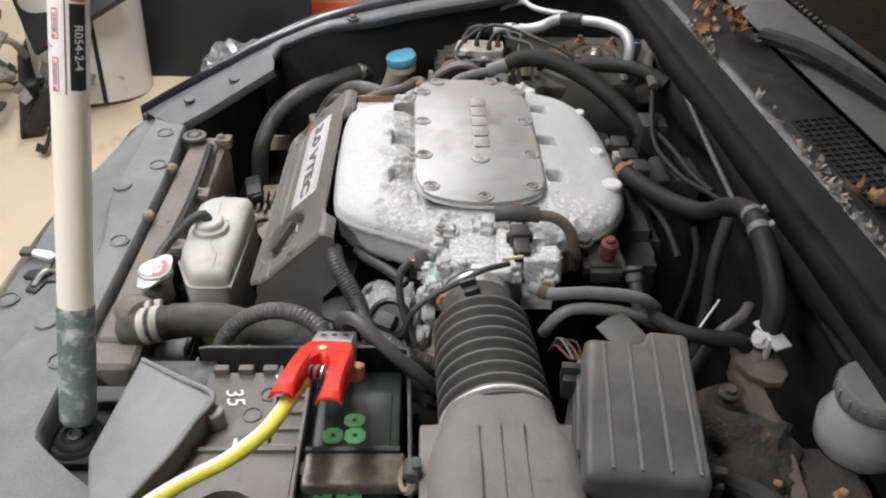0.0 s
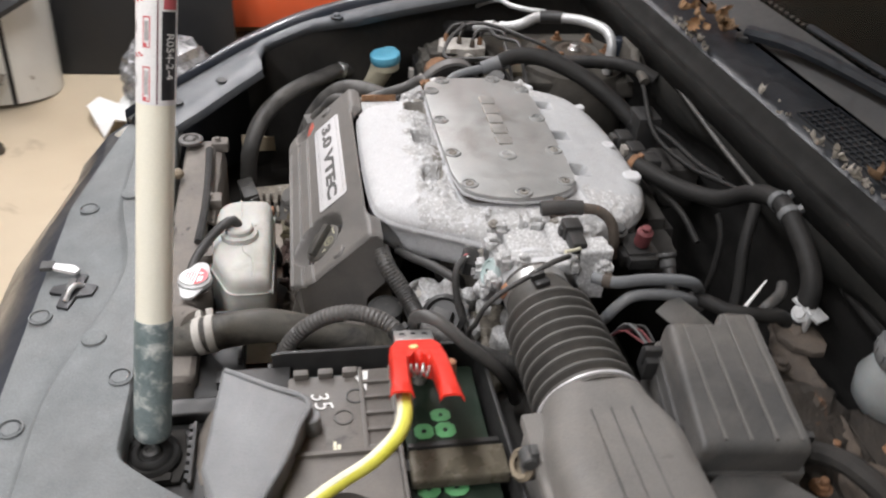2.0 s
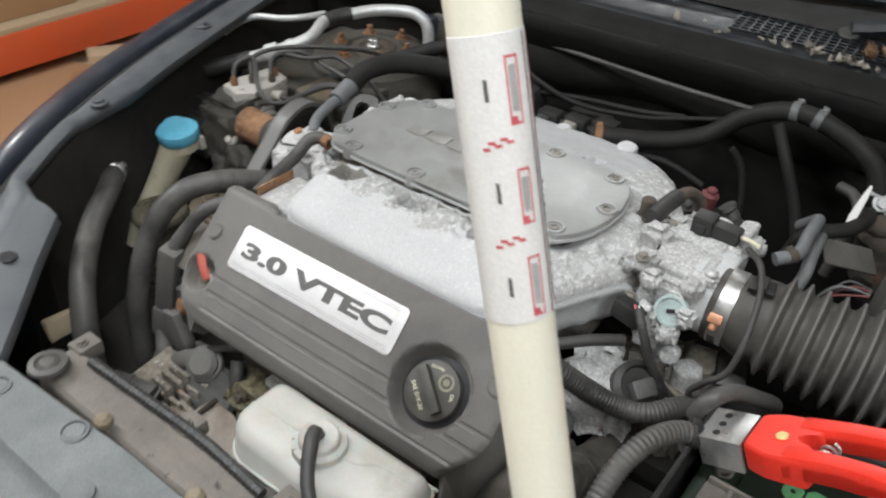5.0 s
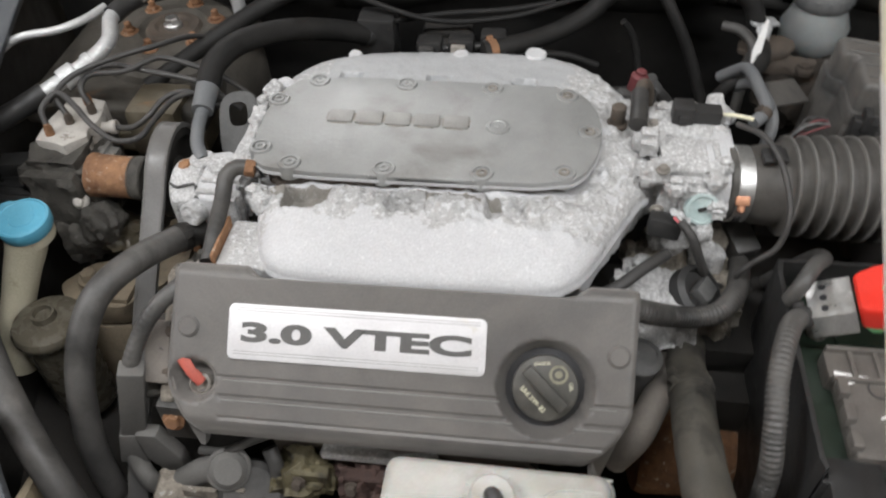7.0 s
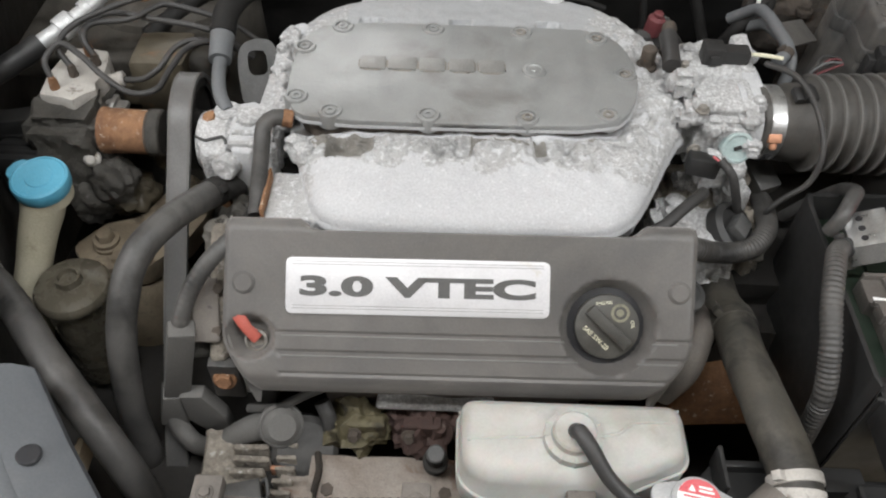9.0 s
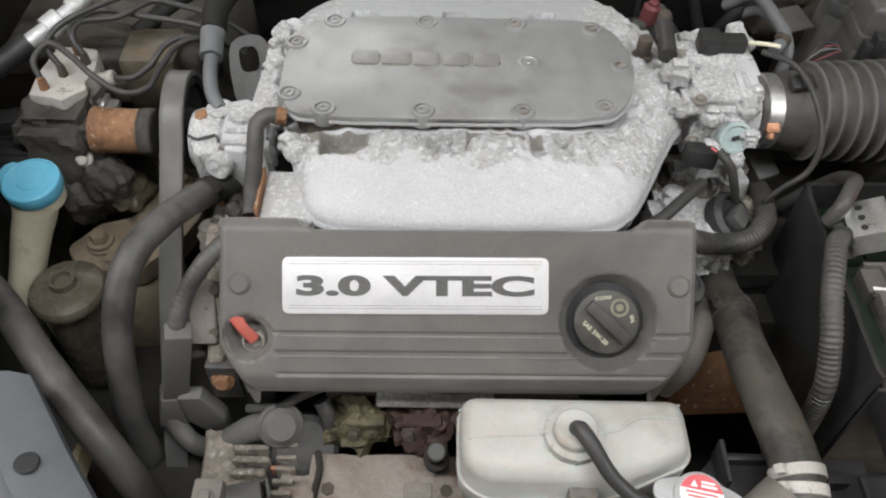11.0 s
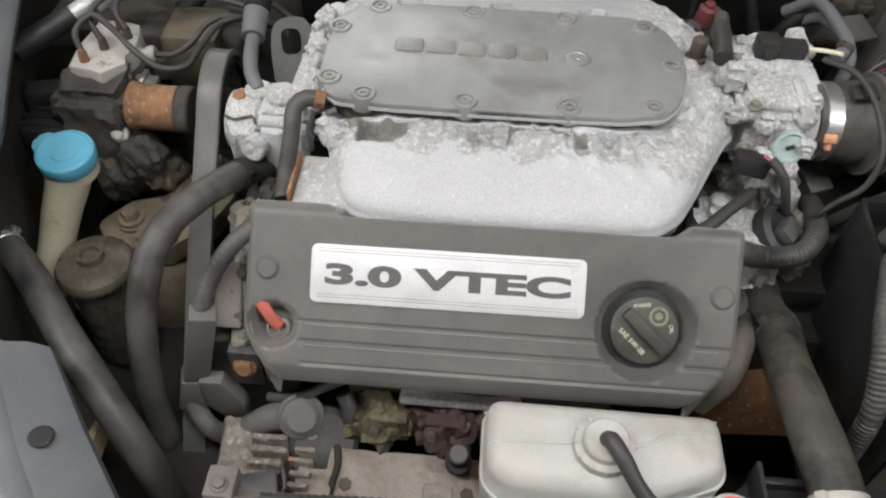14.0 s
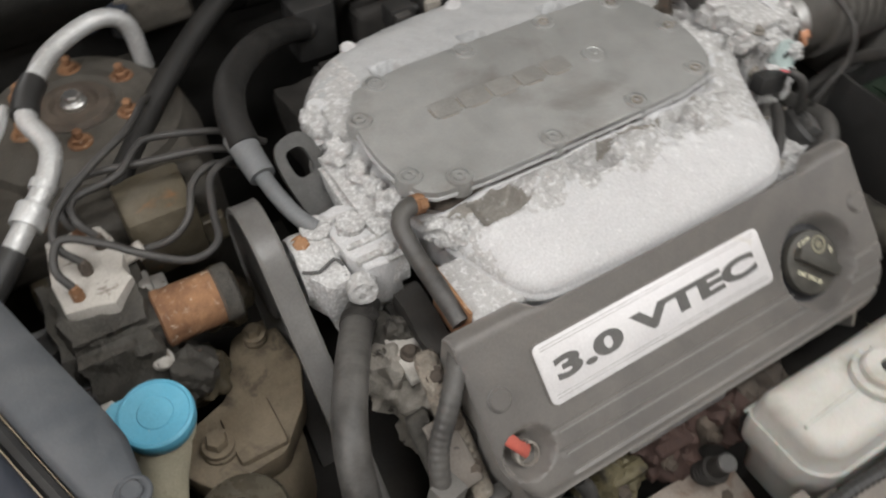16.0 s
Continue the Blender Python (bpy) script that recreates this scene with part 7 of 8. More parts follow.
for zz in (0.0, 0.004):
    oo = [bm.verts.new((x, y, zz)) for x, y in outer_pts]
    ii = [bm.verts.new((x, y, zz)) for x, y in inner_pts]
    for k in range(len(oo)):
        j = (k + 1) % len(oo)
        bm.faces.new((oo[k], oo[j], ii[j], ii[k]))
    if zz == 0.0:
        first = (oo, ii)
    else:
        for a, b in zip(first, (oo, ii)):
            for k in range(len(a)):
                j = (k + 1) % len(a)
                bm.faces.new((a[k], a[j], b[j], b[k]))
part("eye_plate", moved(bm, frame_pose((-0.190, 0.108, 0.856), (1, 0.25, 0), (-0.05, 0.75, 0.66)) @ Matrix.Diagonal((0.95, 0.92, 1, 1))), M_EYE, hook)
part("small_hole", moved(lathe([(0.0045, 0.0041), (0.0045, 0.0046), (0.0, 0.0046)], 16), frame_pose((-0.190, 0.110, 0.858), (1, 0.25, 0), (-0.05, 0.75, 0.66)) @ Matrix.Translation((0.008, -0.020, 0))), M_LABEL, hook)
part("eye_foot", box(-0.205, -0.168, 0.068, 0.090, 0.80, 0.838, 0.004), M_EYE, hook)

# rusty drum, valve block and lines on the wing side
drum = thing("rusty_canister", "orange rusted steel canister with grey end band", "canister")
DRUM = axis_pose((-0.290, 0.053, 0.817), (-1, 0.0, 0.02))
part("shell", rough_up(moved(lathe([(0.0243, 0.013), (0.0245, 0.014), (0.0245, 0.040), (0.0247, 0.058), (0.0255, 0.060), (0.0255, 0.066), (0.021, 0.068)], 40), DRUM), 0.0006, 60), M_RUST, drum)
part("end_band", moved(lathe([(0.020, -0.0005), (0.024, 0), (0.0257, 0.002), (0.0257, 0.012), (0.0245, 0.014)], 40), DRUM), M_GRIME, drum, "dull grey end band")
part("band_edge", moved(lathe([(0.0246, 0.0138), (0.0254, 0.0142), (0.0254, 0.0158), (0.0246, 0.0162)], 40, False), DRUM), M_RUSTY, drum)
abs_unit = thing("brake_valve_block", "grimy brake valve block with grey bracket", "brake valve block")
part("valve_body", rough_up(lump(-0.395, 0.080, 0.795, 0.080, 0.11, 0.100, 0.007, 40, 18, 8, 0.2), 0.0025, 90), M_GRIME, abs_unit)
TOP = [(-0.419, 0.064), (-0.421, 0.098), (-0.417, 0.131), (-0.415, 0.148), (-0.390, 0.149), (-0.369, 0.145), (-0.364, 0.128), (-0.361, 0.104), (-0.366, 0.088), (-0.361, 0.075), (-0.372, 0.066), (-0.381, 0.056), (-0.398, 0.061)]
part("valve_top", rough_up(prism(TOP, 0.828, 0.856, 0.0025, 2), 0.0008, 70), M_BEIGE, abs_unit, "dirty beige cast top")
part("valve_front", rough_up(prism(corner_cut([(-0.420, 0.046), (-0.358, 0.036), (-0.345, 0.050), (-0.352, 0.074), (-0.418, 0.066)], 0.004), 0.762, 0.834, 0.003), 0.0022, 60), M_GRIME, abs_unit, "grimy cast front")
for bx, by, bz in ((-0.388, 0.040, 0.816), (-0.368, 0.032, 0.796), (-0.402, 0.044, 0.790)):
    part("front_bolt", merge(disc((bx, by, bz), (0.1, -1, 0.55), 0.0095, 0.008, 22, 0.002), disc((bx, by - 0.004, bz + 0.002), (0.1, -1, 0.55), 0.0055, 0.008, 18)), M_BEIGE, abs_unit)
mod = part("control_module", rough_up(box(-0.476, -0.424, 0.020, 0.112, 0.745, 0.800, 0.005, 2), 0.0006, 60), M_BLACK, abs_unit, "black control module with ribs")
for k in range(6):
    part("module_rib", box(-0.478, -0.422, 0.028 + 0.013 * k, 0.033 + 0.013 * k, 0.797, 0.8035, 0.001), M_BLACK, mod)
part("module_plug", moved(box(-0.024, 0.024, -0.012, 0.012, -0.010, 0.010, 0.003), pose(-0.455, 0.070, 0.812, 0, 0, 12)), M_BLACK, abs_unit)
part("white_stub", rough_up(box(-0.430, -0.414, 0.008, 0.018, 0.770, 0.792, 0.003), 0.001, 80), M_BEIGE, abs_unit)
for bx, by, mat in ((-0.405, 0.075, M_RUST), (-0.392, 0.098, M_RUSTY), (-0.387, 0.137, M_RUST), (-0.374, 0.120, M_RUSTY)):
    part("line_nut", merge(hexbolt((bx, by, 0.855), (0, 0, 1), 0.0052, 0.012, 1.0), disc((bx, by, 0.865), (0, 0, 1), 0.0036, 0.006, 12)), mat, abs_unit)
part("side_fitting", merge(disc((-0.364, 0.110, 0.842), (1, 0.1, 0.1), 0.0065, 0.014), disc((-0.352, 0.111, 0.843), (1, 0.1, 0.1), 0.0085, 0.008)), M_BEIGE, abs_unit)
part("side_clip", rough_up(merge(box(-0.362, -0.350, 0.066, 0.100, 0.815, 0.832, 0.003), box(-0.352, -0.338, 0.076, 0.094, 0.820, 0.828, 0.002)), 0.001, 60), M_STEEL, abs_unit)
LINES = [[(-0.405, 0.075, 0.868), (-0.412, 0.088, 0.882), (-0.400, 0.108, 0.890), (-0.372, 0.090, 0.888), (-0.345, 0.068, 0.880), (-0.315, 0.056, 0.868), (-0.290, 0.064, 0.868), (-0.282, 0.095, 0.872), (-0.270, 0.130, 0.876), (-0.245, 0.150, 0.870), (-0.21, 0.17, 0.84)],
         [(-0.392, 0.098, 0.868), (-0.405, 0.110, 0.884), (-0.395, 0.135, 0.894), (-0.360, 0.165, 0.900), (-0.315, 0.20, 0.900), (-0.29, 0.25, 0.885), (-0.27, 0.30, 0.85)],
         [(-0.374, 0.120, 0.868), (-0.384, 0.130, 0.882), (-0.380, 0.150, 0.888), (-0.340, 0.158, 0.890), (-0.318, 0.180, 0.892), (-0.300, 0.190, 0.890), (-0.24, 0.185, 0.875), (-0.20, 0.19, 0.84)],
         [(-0.387, 0.137, 0.868), (-0.392, 0.145, 0.880), (-0.370, 0.175, 0.886), (-0.310, 0.168, 0.884), (-0.250, 0.162, 0.876), (-0.21, 0.165, 0.84)],
         [(-0.346, 0.111, 0.843), (-0.320, 0.104, 0.850), (-0.300, 0.110, 0.862), (-0.286, 0.135, 0.872), (-0.262, 0.150, 0.872), (-0.23, 0.155, 0.85)]]
for pts in LINES:
    hose_thing("brake_line", "thin dark steel brake line", pts, 0.0034, M_RUBBER, 10, category="brake line")
part("mount_box", rough_up(box(-0.350, -0.285, 0.14, 0.205, 0.77, 0.845, 0.008, 2), 0.003, 40), M_OILBROWN, abs_unit)
part("stained_tray", rough_up(box(-0.445, -0.262, 0.150, 0.265, 0.775, 0.806, 0.006, 4), 0.004, 30), M_OILBROWN, abs_unit, "oil-stained brown tray")
for k, (cx, cy, cz, sx, sy, sz) in enumerate(((-0.352, 0.030, 0.765, 0.026, 0.022, 0.026), (-0.345, 0.045, 0.730, 0.030, 0.026, 0.026), (-0.385, 0.030, 0.735, 0.030, 0.024, 0.030), (-0.300, 0.095, 0.760, 0.030, 0.026, 0.028))):
    part("lower_casting", rough_up(ball(cx, cy, cz, sx, sy, sz), 0.010, 50, k), (M_GRIME, M_OILBROWN, M_GRIME, M_OILBROWN)[k], abs_unit)
mount = thing("engine_mount", "tan dusty cast engine mount arm with bolts", "engine mount")
part("mount_arm", rough_up(merge(prism(corner_cut([(-0.305, 0.078), (-0.262, 0.086), (-0.256, 0.022), (-0.272, -0.022), (-0.306, -0.060), (-0.370, -0.066), (-0.394, -0.032), (-0.372, 0.002), (-0.332, 0.018)], 0.008), 0.690, 0.720, 0.004, 2), box(-0.345, -0.300, -0.055, 0.0, 0.705, 0.727, 0.005)), 0.0012, 40), M_TAN, mount)
part("mount_boss", merge(disc((-0.355, -0.028, 0.715), (0, 0, 1), 0.016, 0.012, 24, 0.003), hexbolt((-0.355, -0.028, 0.726), (0, 0, 1), 0.010, 0.014)), M_TAN, mount)
part("mount_boss", merge(disc((-0.284, 0.065, 0.715), (0, 0, 1), 0.012, 0.012, 24, 0.003), hexbolt((-0.284, 0.065, 0.726), (0, 0, 1), 0.008, 0.012)), M_TAN, mount)
part("mount_body", moved(lathe([(0.055, -0.12), (0.055, 0.0), (0.045, 0.015), (0.0, 0.018)], 32), Matrix.Translation((-0.335, -0.02, 0.672))), M_TAN, mount)

# washer filler and fluid jar
wash = thing("washer_filler", "washer filler neck with bright blue cap", "washer filler")
part("neck", tube([(-0.428, -0.112, 0.66), (-0.420, -0.088, 0.715), (-0.406, -0.064, 0.766), (-0.393, -0.051, 0.800), (-0.3875, -0.045, 0.824)], [0.020, 0.020, 0.018, 0.020, 0.023], 22), M_NECK, wash, "dirty yellowed neck")
part("neck_collar", moved(lathe([(0.0225, -0.024), (0.0250, -0.022), (0.0255, -0.012), (0.0240, -0.009)], 36, False), axis_pose((-0.3870, -0.043, 0.830), (0.02, -0.10, 1), -35)), M_NECK, wash, "yellowed neck collar")
wcap = part("blue_cap", moved(merge(lathe([(0.0265, -0.009), (0.0280, -0.006), (0.0288, 0.004), (0.0278, 0.0075), (0.0255, 0.0085), (0.0245, 0.0075), (0.0135, 0.0072), (0.0128, 0.0082), (0.0, 0.0082)], 44), prism(rounded([(-0.037, -0.010), (-0.020, -0.016), (-0.020, 0.016), (-0.037, 0.010)], 1), 0.000, 0.006, 0.0015)),
                              axis_pose((-0.3870, -0.043, 0.830), (0.02, -0.10, 1), -35)), M_BLUE, wash, "bright blue plastic cap")
jar = thing("power_steering_jar", "dusty olive fluid jar with black cap", "fluid jar")
part("jar_body", moved(lathe([(0.036, -0.13), (0.037, -0.006), (0.041, -0.002)], 36), Matrix.Translation((-0.361, -0.109, 0.739)) @ Matrix.Diagonal((0.9, 0.9, 1, 1))), M_OILY, jar)
part("jar_cap", moved(lathe([(0.0415, -0.006), (0.0435, -0.002), (0.0430, 0.003), (0.040, 0.007), (0.022, 0.013), (0.015, 0.0135), (0.014, 0.021), (0.011, 0.021), (0.010, 0.015), (0.0, 0.0145)], 44), Matrix.Translation((-0.361, -0.109, 0.742)) @ Matrix.Diagonal((0.9, 0.9, 1, 1))), M_OILY, jar, "dusty grey-brown cap")

# silver air conditioning pipes over the tower
acp = thing("silver_pipe", "bright silver air conditioning pipe with black sleeves", "metal pipe", "metal pipes")
part("pipe", tube([(-0.440, 0.136, 0.868), (-0.413, 0.164, 0.878), (-0.392, 0.186, 0.888), (-0.380, 0.212, 0.898), (-0.388, 0.242, 0.908), (-0.385, 0.258, 0.910)], 0.0095, 14), M_SILVER, acp)
part("pipe", tube([(-0.372, 0.285, 0.914), (-0.350, 0.315, 0.918), (-0.318, 0.338, 0.920), (-0.288, 0.350, 0.918), (-0.268, 0.354, 0.900), (-0.264, 0.352, 0.85)], 0.0092, 14), M_SILVER, acp)
part("pipe", tube([(-0.520, 0.110, 0.855), (-0.515, 0.155, 0.885), (-0.490, 0.190, 0.905), (-0.440, 0.205, 0.912), (-0.415, 0.228, 0.914), (-0.402, 0.262, 0.914)], 0.0050, 12), M_SILVER, acp)
part("sleeve", tube([(-0.388, 0.250, 0.909), (-0.381, 0.270, 0.912), (-0.370, 0.288, 0.914)], 0.0120, 16), M_BLACK, acp)
part("fitting", merge(disc((-0.422, 0.154, 0.874), (0.6, 0.7, 0.25), 0.0140, 0.020), disc((-0.400, 0.178, 0.884), (0.6, 0.7, 0.25), 0.0115, 0.010)), M_SILVER, acp)
part("low_sleeve", tube([(-0.490, 0.092, 0.850), (-0.465, 0.113, 0.858), (-0.438, 0.138, 0.868)], 0.0130, 14), M_BLACK, acp)
part("service_cap", merge(disc((-0.272, 0.368, 0.885), (0, 0, 1), 0.011, 0.030, 20), disc((-0.300, 0.392, 0.885), (0, 0, 1), 0.011, 0.030, 20)), M_PAINT, acp, "dark blue service caps")
wm = thing("wiper_motor", "grey wiper motor housing under the scuttle", "motor")
part("motor_body", rough_up(box(-0.275, -0.195, 0.368, 0.418, 0.872, 0.920, 0.012, 4), 0.004, 40), M_BAYGRIME, wm)
part("motor_lever", tube([(-0.21, 0.375, 0.915), (-0.17, 0.362, 0.912), (-0.12, 0.362, 0.90)], 0.008, 10), M_BAYGRIME, wm)
single("relay_box", box(-0.10, -0.05, 0.335, 0.375, 0.80, 0.868, 0.006), M_BLACK, "small black relay box on the bulkhead", "relay box")
single("bulkhead_block", rough_up(box(-0.02, 0.05, 0.34, 0.41, 0.76, 0.835, 0.01, 3), 0.002, 30), M_SOOT, "dark block against the bulkhead", "block")

# brake fluid jar and rusty brackets
bj = thing("brake_fluid_jar", "grey-white brake fluid jar with grey lid", "fluid jar")
part("jar_body", moved(lathe([(0.030, -0.075), (0.042, -0.060), (0.045, -0.035), (0.036, -0.012), (0.034, 0.0)], 36), Matrix.Translation((0.512, 0.440, 0.868))), M_COIL, bj)
part("jar_lid", moved(lathe([(0.037, -0.004), (0.0385, 0.0), (0.0385, 0.014), (0.035, 0.019), (0.0, 0.021)], 40), Matrix.Translation((0.512, 0.440, 0.868))), M_LIDGREY, bj, "grey ribbed lid")
for k in range(16):
    a = 2 * math.pi * k / 16
    part("lid_rib", moved(box(-0.001, 0.0012, -0.002, 0.002, 0.001, 0.013, 0.0005), Matrix.Translation((0.512 + 0.0388 * math.cos(a), 0.440 + 0.0388 * math.sin(a), 0.868)) @ Matrix.Rotation(a, 4, "Z")), M_LIDGREY, bj)
mc = single("master_cylinder", lump(0.56, 0.40, 0.772, 0.10, 0.07, 0.06, 0.005, 40, 21, 3), M_RUSTDARK, "rusty master cylinder below the fluid jar", "master cylinder")
rb = thing("rusty_bracket", "rusty steel bracket with silver clamp", "bracket")
part("bracket_plate", rough_up(prism(rounded([(0.395, 0.335), (0.45, 0.330), (0.475, 0.365), (0.45, 0.385), (0.40, 0.372)], 1), 0.838, 0.846, 0.002), 0.001, 60), M_RUSTY, rb)
part("bracket_clamp", merge(moved(box(-0.020, 0.020, -0.010, 0.010, -0.002, 0.002, 0.001), pose(0.424, 0.368, 0.872, 0, 10, 20)), box(0.412, 0.436, 0.360, 0.366, 0.846, 0.874, 0.002), hexbolt((0.424, 0.358, 0.866), (0.5, -1, 0.6), 0.0075, 0.007)), M_SILVER, rb, "silver hose clamp")
cross = thing("rusty_cross_member", "rust-stained subframe beside the tower", "cross member")
for bm in (rough_up(ball(0.50, 0.335, 0.785, 0.070, 0.050, 0.040), 0.020, 26, 1), rough_up(ball(0.575, 0.318, 0.770, 0.065, 0.045, 0.034), 0.018, 28, 2), rough_up(ball(0.65, 0.30, 0.755, 0.07, 0.05, 0.034), 0.018, 28, 3)):
    part("casting", bm, M_RUSTDARK, cross)
part("bracket_arm", rough_up(tube([(0.412, 0.352, 0.838), (0.436, 0.343, 0.832), (0.470, 0.346, 0.818), (0.510, 0.350, 0.802), (0.560, 0.350, 0.785), (0.62, 0.345, 0.77)], [0.020, 0.017, 0.019, 0.024, 0.028, 0.030], 16, 0.006, flat=0.45), 0.006, 45, 2), M_RUSTY, rb, "rust-flaked bracket arm")
union = thing("pipe_union", "grey pipe union below the bulkhead", "pipe union")
part("union_nut", merge(disc((0.281, 0.256, 0.842), (0.45, 0.05, -0.5), 0.0105, 0.012, 18, 0.002), disc((0.276, 0.255, 0.848), (0.45, 0.05, -0.5), 0.0130, 0.006, 18)), M_EYE, union)
part("union_pipe", tube([(0.285, 0.257, 0.838), (0.300, 0.259, 0.822), (0.315, 0.262, 0.80)], 0.0085, 12), M_HOSE, union)
single("thick_cable", tube([(0.56, 0.30, 0.80), (0.62, 0.31, 0.845), (0.68, 0.34, 0.83), (0.74, 0.36, 0.78)], 0.012, 10), M_SOOT, "thick dark cable by the strut tower", "cable", "cables")
single("earth_bolt", merge(disc((0.475, 0.315, 0.832), (0, 0, 1), 0.011, 0.008), hexbolt((0.475, 0.315, 0.838), (0, 0, 1), 0.007, 0.007)), M_RUSTY, "steel earth bolt on the subframe", "bolt")

# ---- alternator and exhaust shield, low at the front ----
alt = thing("alternator", "dirty alternator with rusted casing and cable boots", "alternator")
part("alt_body", rough_up(moved(lathe([(0.040, -0.05), (0.046, -0.04), (0.046, 0.03), (0.040, 0.045), (0.02, 0.05)], 36), axis_pose((-0.135, -0.235, 0.605), (1, 0, 0))), 0.004, 50), M_GRIME, alt)
part("end_casting", rough_up(box(-0.212, -0.178, -0.290, -0.222, 0.585, 0.664, 0.008, 4), 0.006, 60, 3), M_CRUST, alt, "pale crusted end casting")
part("winding", box(-0.178, -0.120, -0.290, -0.225, 0.60, 0.650, 0.003), M_SOOT, alt, "dark gap over the windings")
part("copper_strip", box(-0.142, -0.126, -0.262, -0.258, 0.648, 0.664, 0.001), M_COPPER, alt, "bare copper winding")
for k in range(6):
    part("alt_fin", rough_up(box(-0.180, -0.146 + 0.003 * (k % 2), -0.295 + 0.0125 * k, -0.2885 + 0.0125 * k, 0.60, 0.670, 0.0022, 3), 0.0024, 90, k), M_CRUST, alt)
    part("alt_rib", rough_up(box(-0.138, -0.118, -0.290 + 0.0125 * k, -0.285 + 0.0125 * k, 0.60, 0.668, 0.0018, 3), 0.0016, 90, k), M_CRUST, alt)
part("connector", moved(merge(box(-0.030, 0.030, -0.013, 0.013, -0.012, 0.012, 0.003), box(-0.006, -0.003, -0.0138, 0.0138, -0.0128, 0.0128, 0.0005)), pose(-0.172, -0.300, 0.674, 8, 0, 14)), M_HOSE, alt, "grey cable connector")
part("connector_clip", tube([(-0.146, -0.284, 0.674), (-0.140, -0.282, 0.684), (-0.136, -0.296, 0.680), (-0.140, -0.300, 0.670)], 0.0018, 8), M_EYE, alt, "bent wire clip")
part("cable_boot", merge(disc((-0.140, -0.214, 0.672), (0.30, -0.62, 0.72), 0.0185, 0.030, 28, 0.005), disc((-0.136, -0.222, 0.681), (0.30, -0.62, 0.72), 0.0225, 0.008, 28)), M_CREST, alt, "grey rubber cable boot")
part("boot_cable", tube([(-0.134, -0.222, 0.680), (-0.165, -0.222, 0.670), (-0.200, -0.228, 0.648), (-0.228, -0.222, 0.630), (-0.248, -0.208, 0.640), (-0.256, -0.198, 0.665)], [0.016, 0.014, 0.012, 0.0105, 0.010, 0.010], 16), M_CREST, alt)
part("rear_cap", rough_up(disc((-0.118, -0.222, 0.640), (0.25, -0.6, 0.75), 0.034, 0.03, 30, 0.006), 0.0015, 60), M_HOSE, alt)
part("small_pipe", tube([(-0.095, -0.206, 0.70), (-0.088, -0.216, 0.685), (-0.087, -0.222, 0.66), (-0.09, -0.225, 0.63)], 0.008, 12), M_HOSE, alt)
part("bracket_bolt", hexbolt((-0.185, -0.205, 0.735), (0, -1, 0.4), 0.008, 0.008), M_RUST, alt)
part("bracket", box(-0.200, -0.170, -0.205, -0.190, 0.70, 0.755, 0.003), M_HOSE, alt)
part("plug", rough_up(moved(prism([(-0.238, 0.700), (-0.214, 0.702), (-0.197, 0.664), (-0.195, 0.630), (-0.222, 0.634), (-0.236, 0.655)], -0.008, 0.008, 0.003), pose(0, -0.200, 0, 90, 0, 0)), 0.0008, 60), M_CREST, alt)
part("thin_lead", tube([(-0.17, -0.206, 0.682), (-0.14, -0.212, 0.696), (-0.11, -0.206, 0.712), (-0.08, -0.195, 0.72)], 0.0048, 10), M_HOSE, alt)
part("white_edge", rough_up(box(-0.172, -0.158, -0.20, -0.185, 0.70, 0.752, 0.004), 0.002, 70), M_ALU_ROUGH, alt)
hose_thing("belt_side_loom", "grey wire conduit in front of the belt", [(-0.172, -0.122, 0.850), (-0.194, -0.148, 0.840), (-0.214, -0.165, 0.812), (-0.224, -0.184, 0.785), (-0.232, -0.191, 0.745), (-0.238, -0.194, 0.715)], 0.0085, M_HOSE, 14, 0.006, depth=0.04, category="wire loom")
single("loom_cover", moved(merge(box(-0.0100, 0.0100, -0.0125, 0.0125, 0.0, 0.105, 0.003), box(-0.0118, 0.0118, -0.0145, 0.0145, 0.100, 0.150, 0.0035)), axis_pose((-0.219, -0.188, 0.792), (-0.036, -0.010, -0.147))), M_CREST, "grey plastic loom cover", "loom cover")
sh = thing("exhaust_heat_shield", "rust-stained steel exhaust heat shield", "heat shield")
part("shield", rough_up(sheet([[(x, -0.312 + 0.010 * math.sin(x * 18), 0.54), (x, -0.310, 0.622), (x, -0.296, 0.650), (x, -0.262, 0.662), (x, -0.243, 0.659), (x, -0.238, 0.64)] for x in [-0.104 + 0.0105 * i for i in range(16)]], 0.003), 0.0028, 26), M_HEAT, sh)
part("shield_lobe", rough_up(lump(-0.116, -0.282, 0.632, 0.050, 0.058, 0.050, 0.006, 34, 71, 6, 0.35), 0.0015, 110), M_HEAT, sh, "rust-blotched rounded shield end")
part("shield_crease", tube([(-0.098, -0.242, 0.661), (-0.094, -0.262, 0.664), (-0.098, -0.286, 0.656), (-0.096, -0.306, 0.634)], 0.0035, 8), M_RUSTDARK, sh)
for bx in (-0.085, 0.03):
    part("shield_bolt", hexbolt((bx, -0.276, 0.652), (0, -0.4, 1), 0.007, 0.006), M_RUSTY, sh)
part("shield_bracket", merge(box(0.018, 0.042, -0.312, -0.292, 0.640, 0.660, 0.003), disc((0.030, -0.302, 0.659), (0, 0, 1), 0.008, 0.004)), M_RUSTY, sh)
ports = thing("exhaust_manifold", "rusted exhaust manifold under the engine cover", "exhaust manifold")
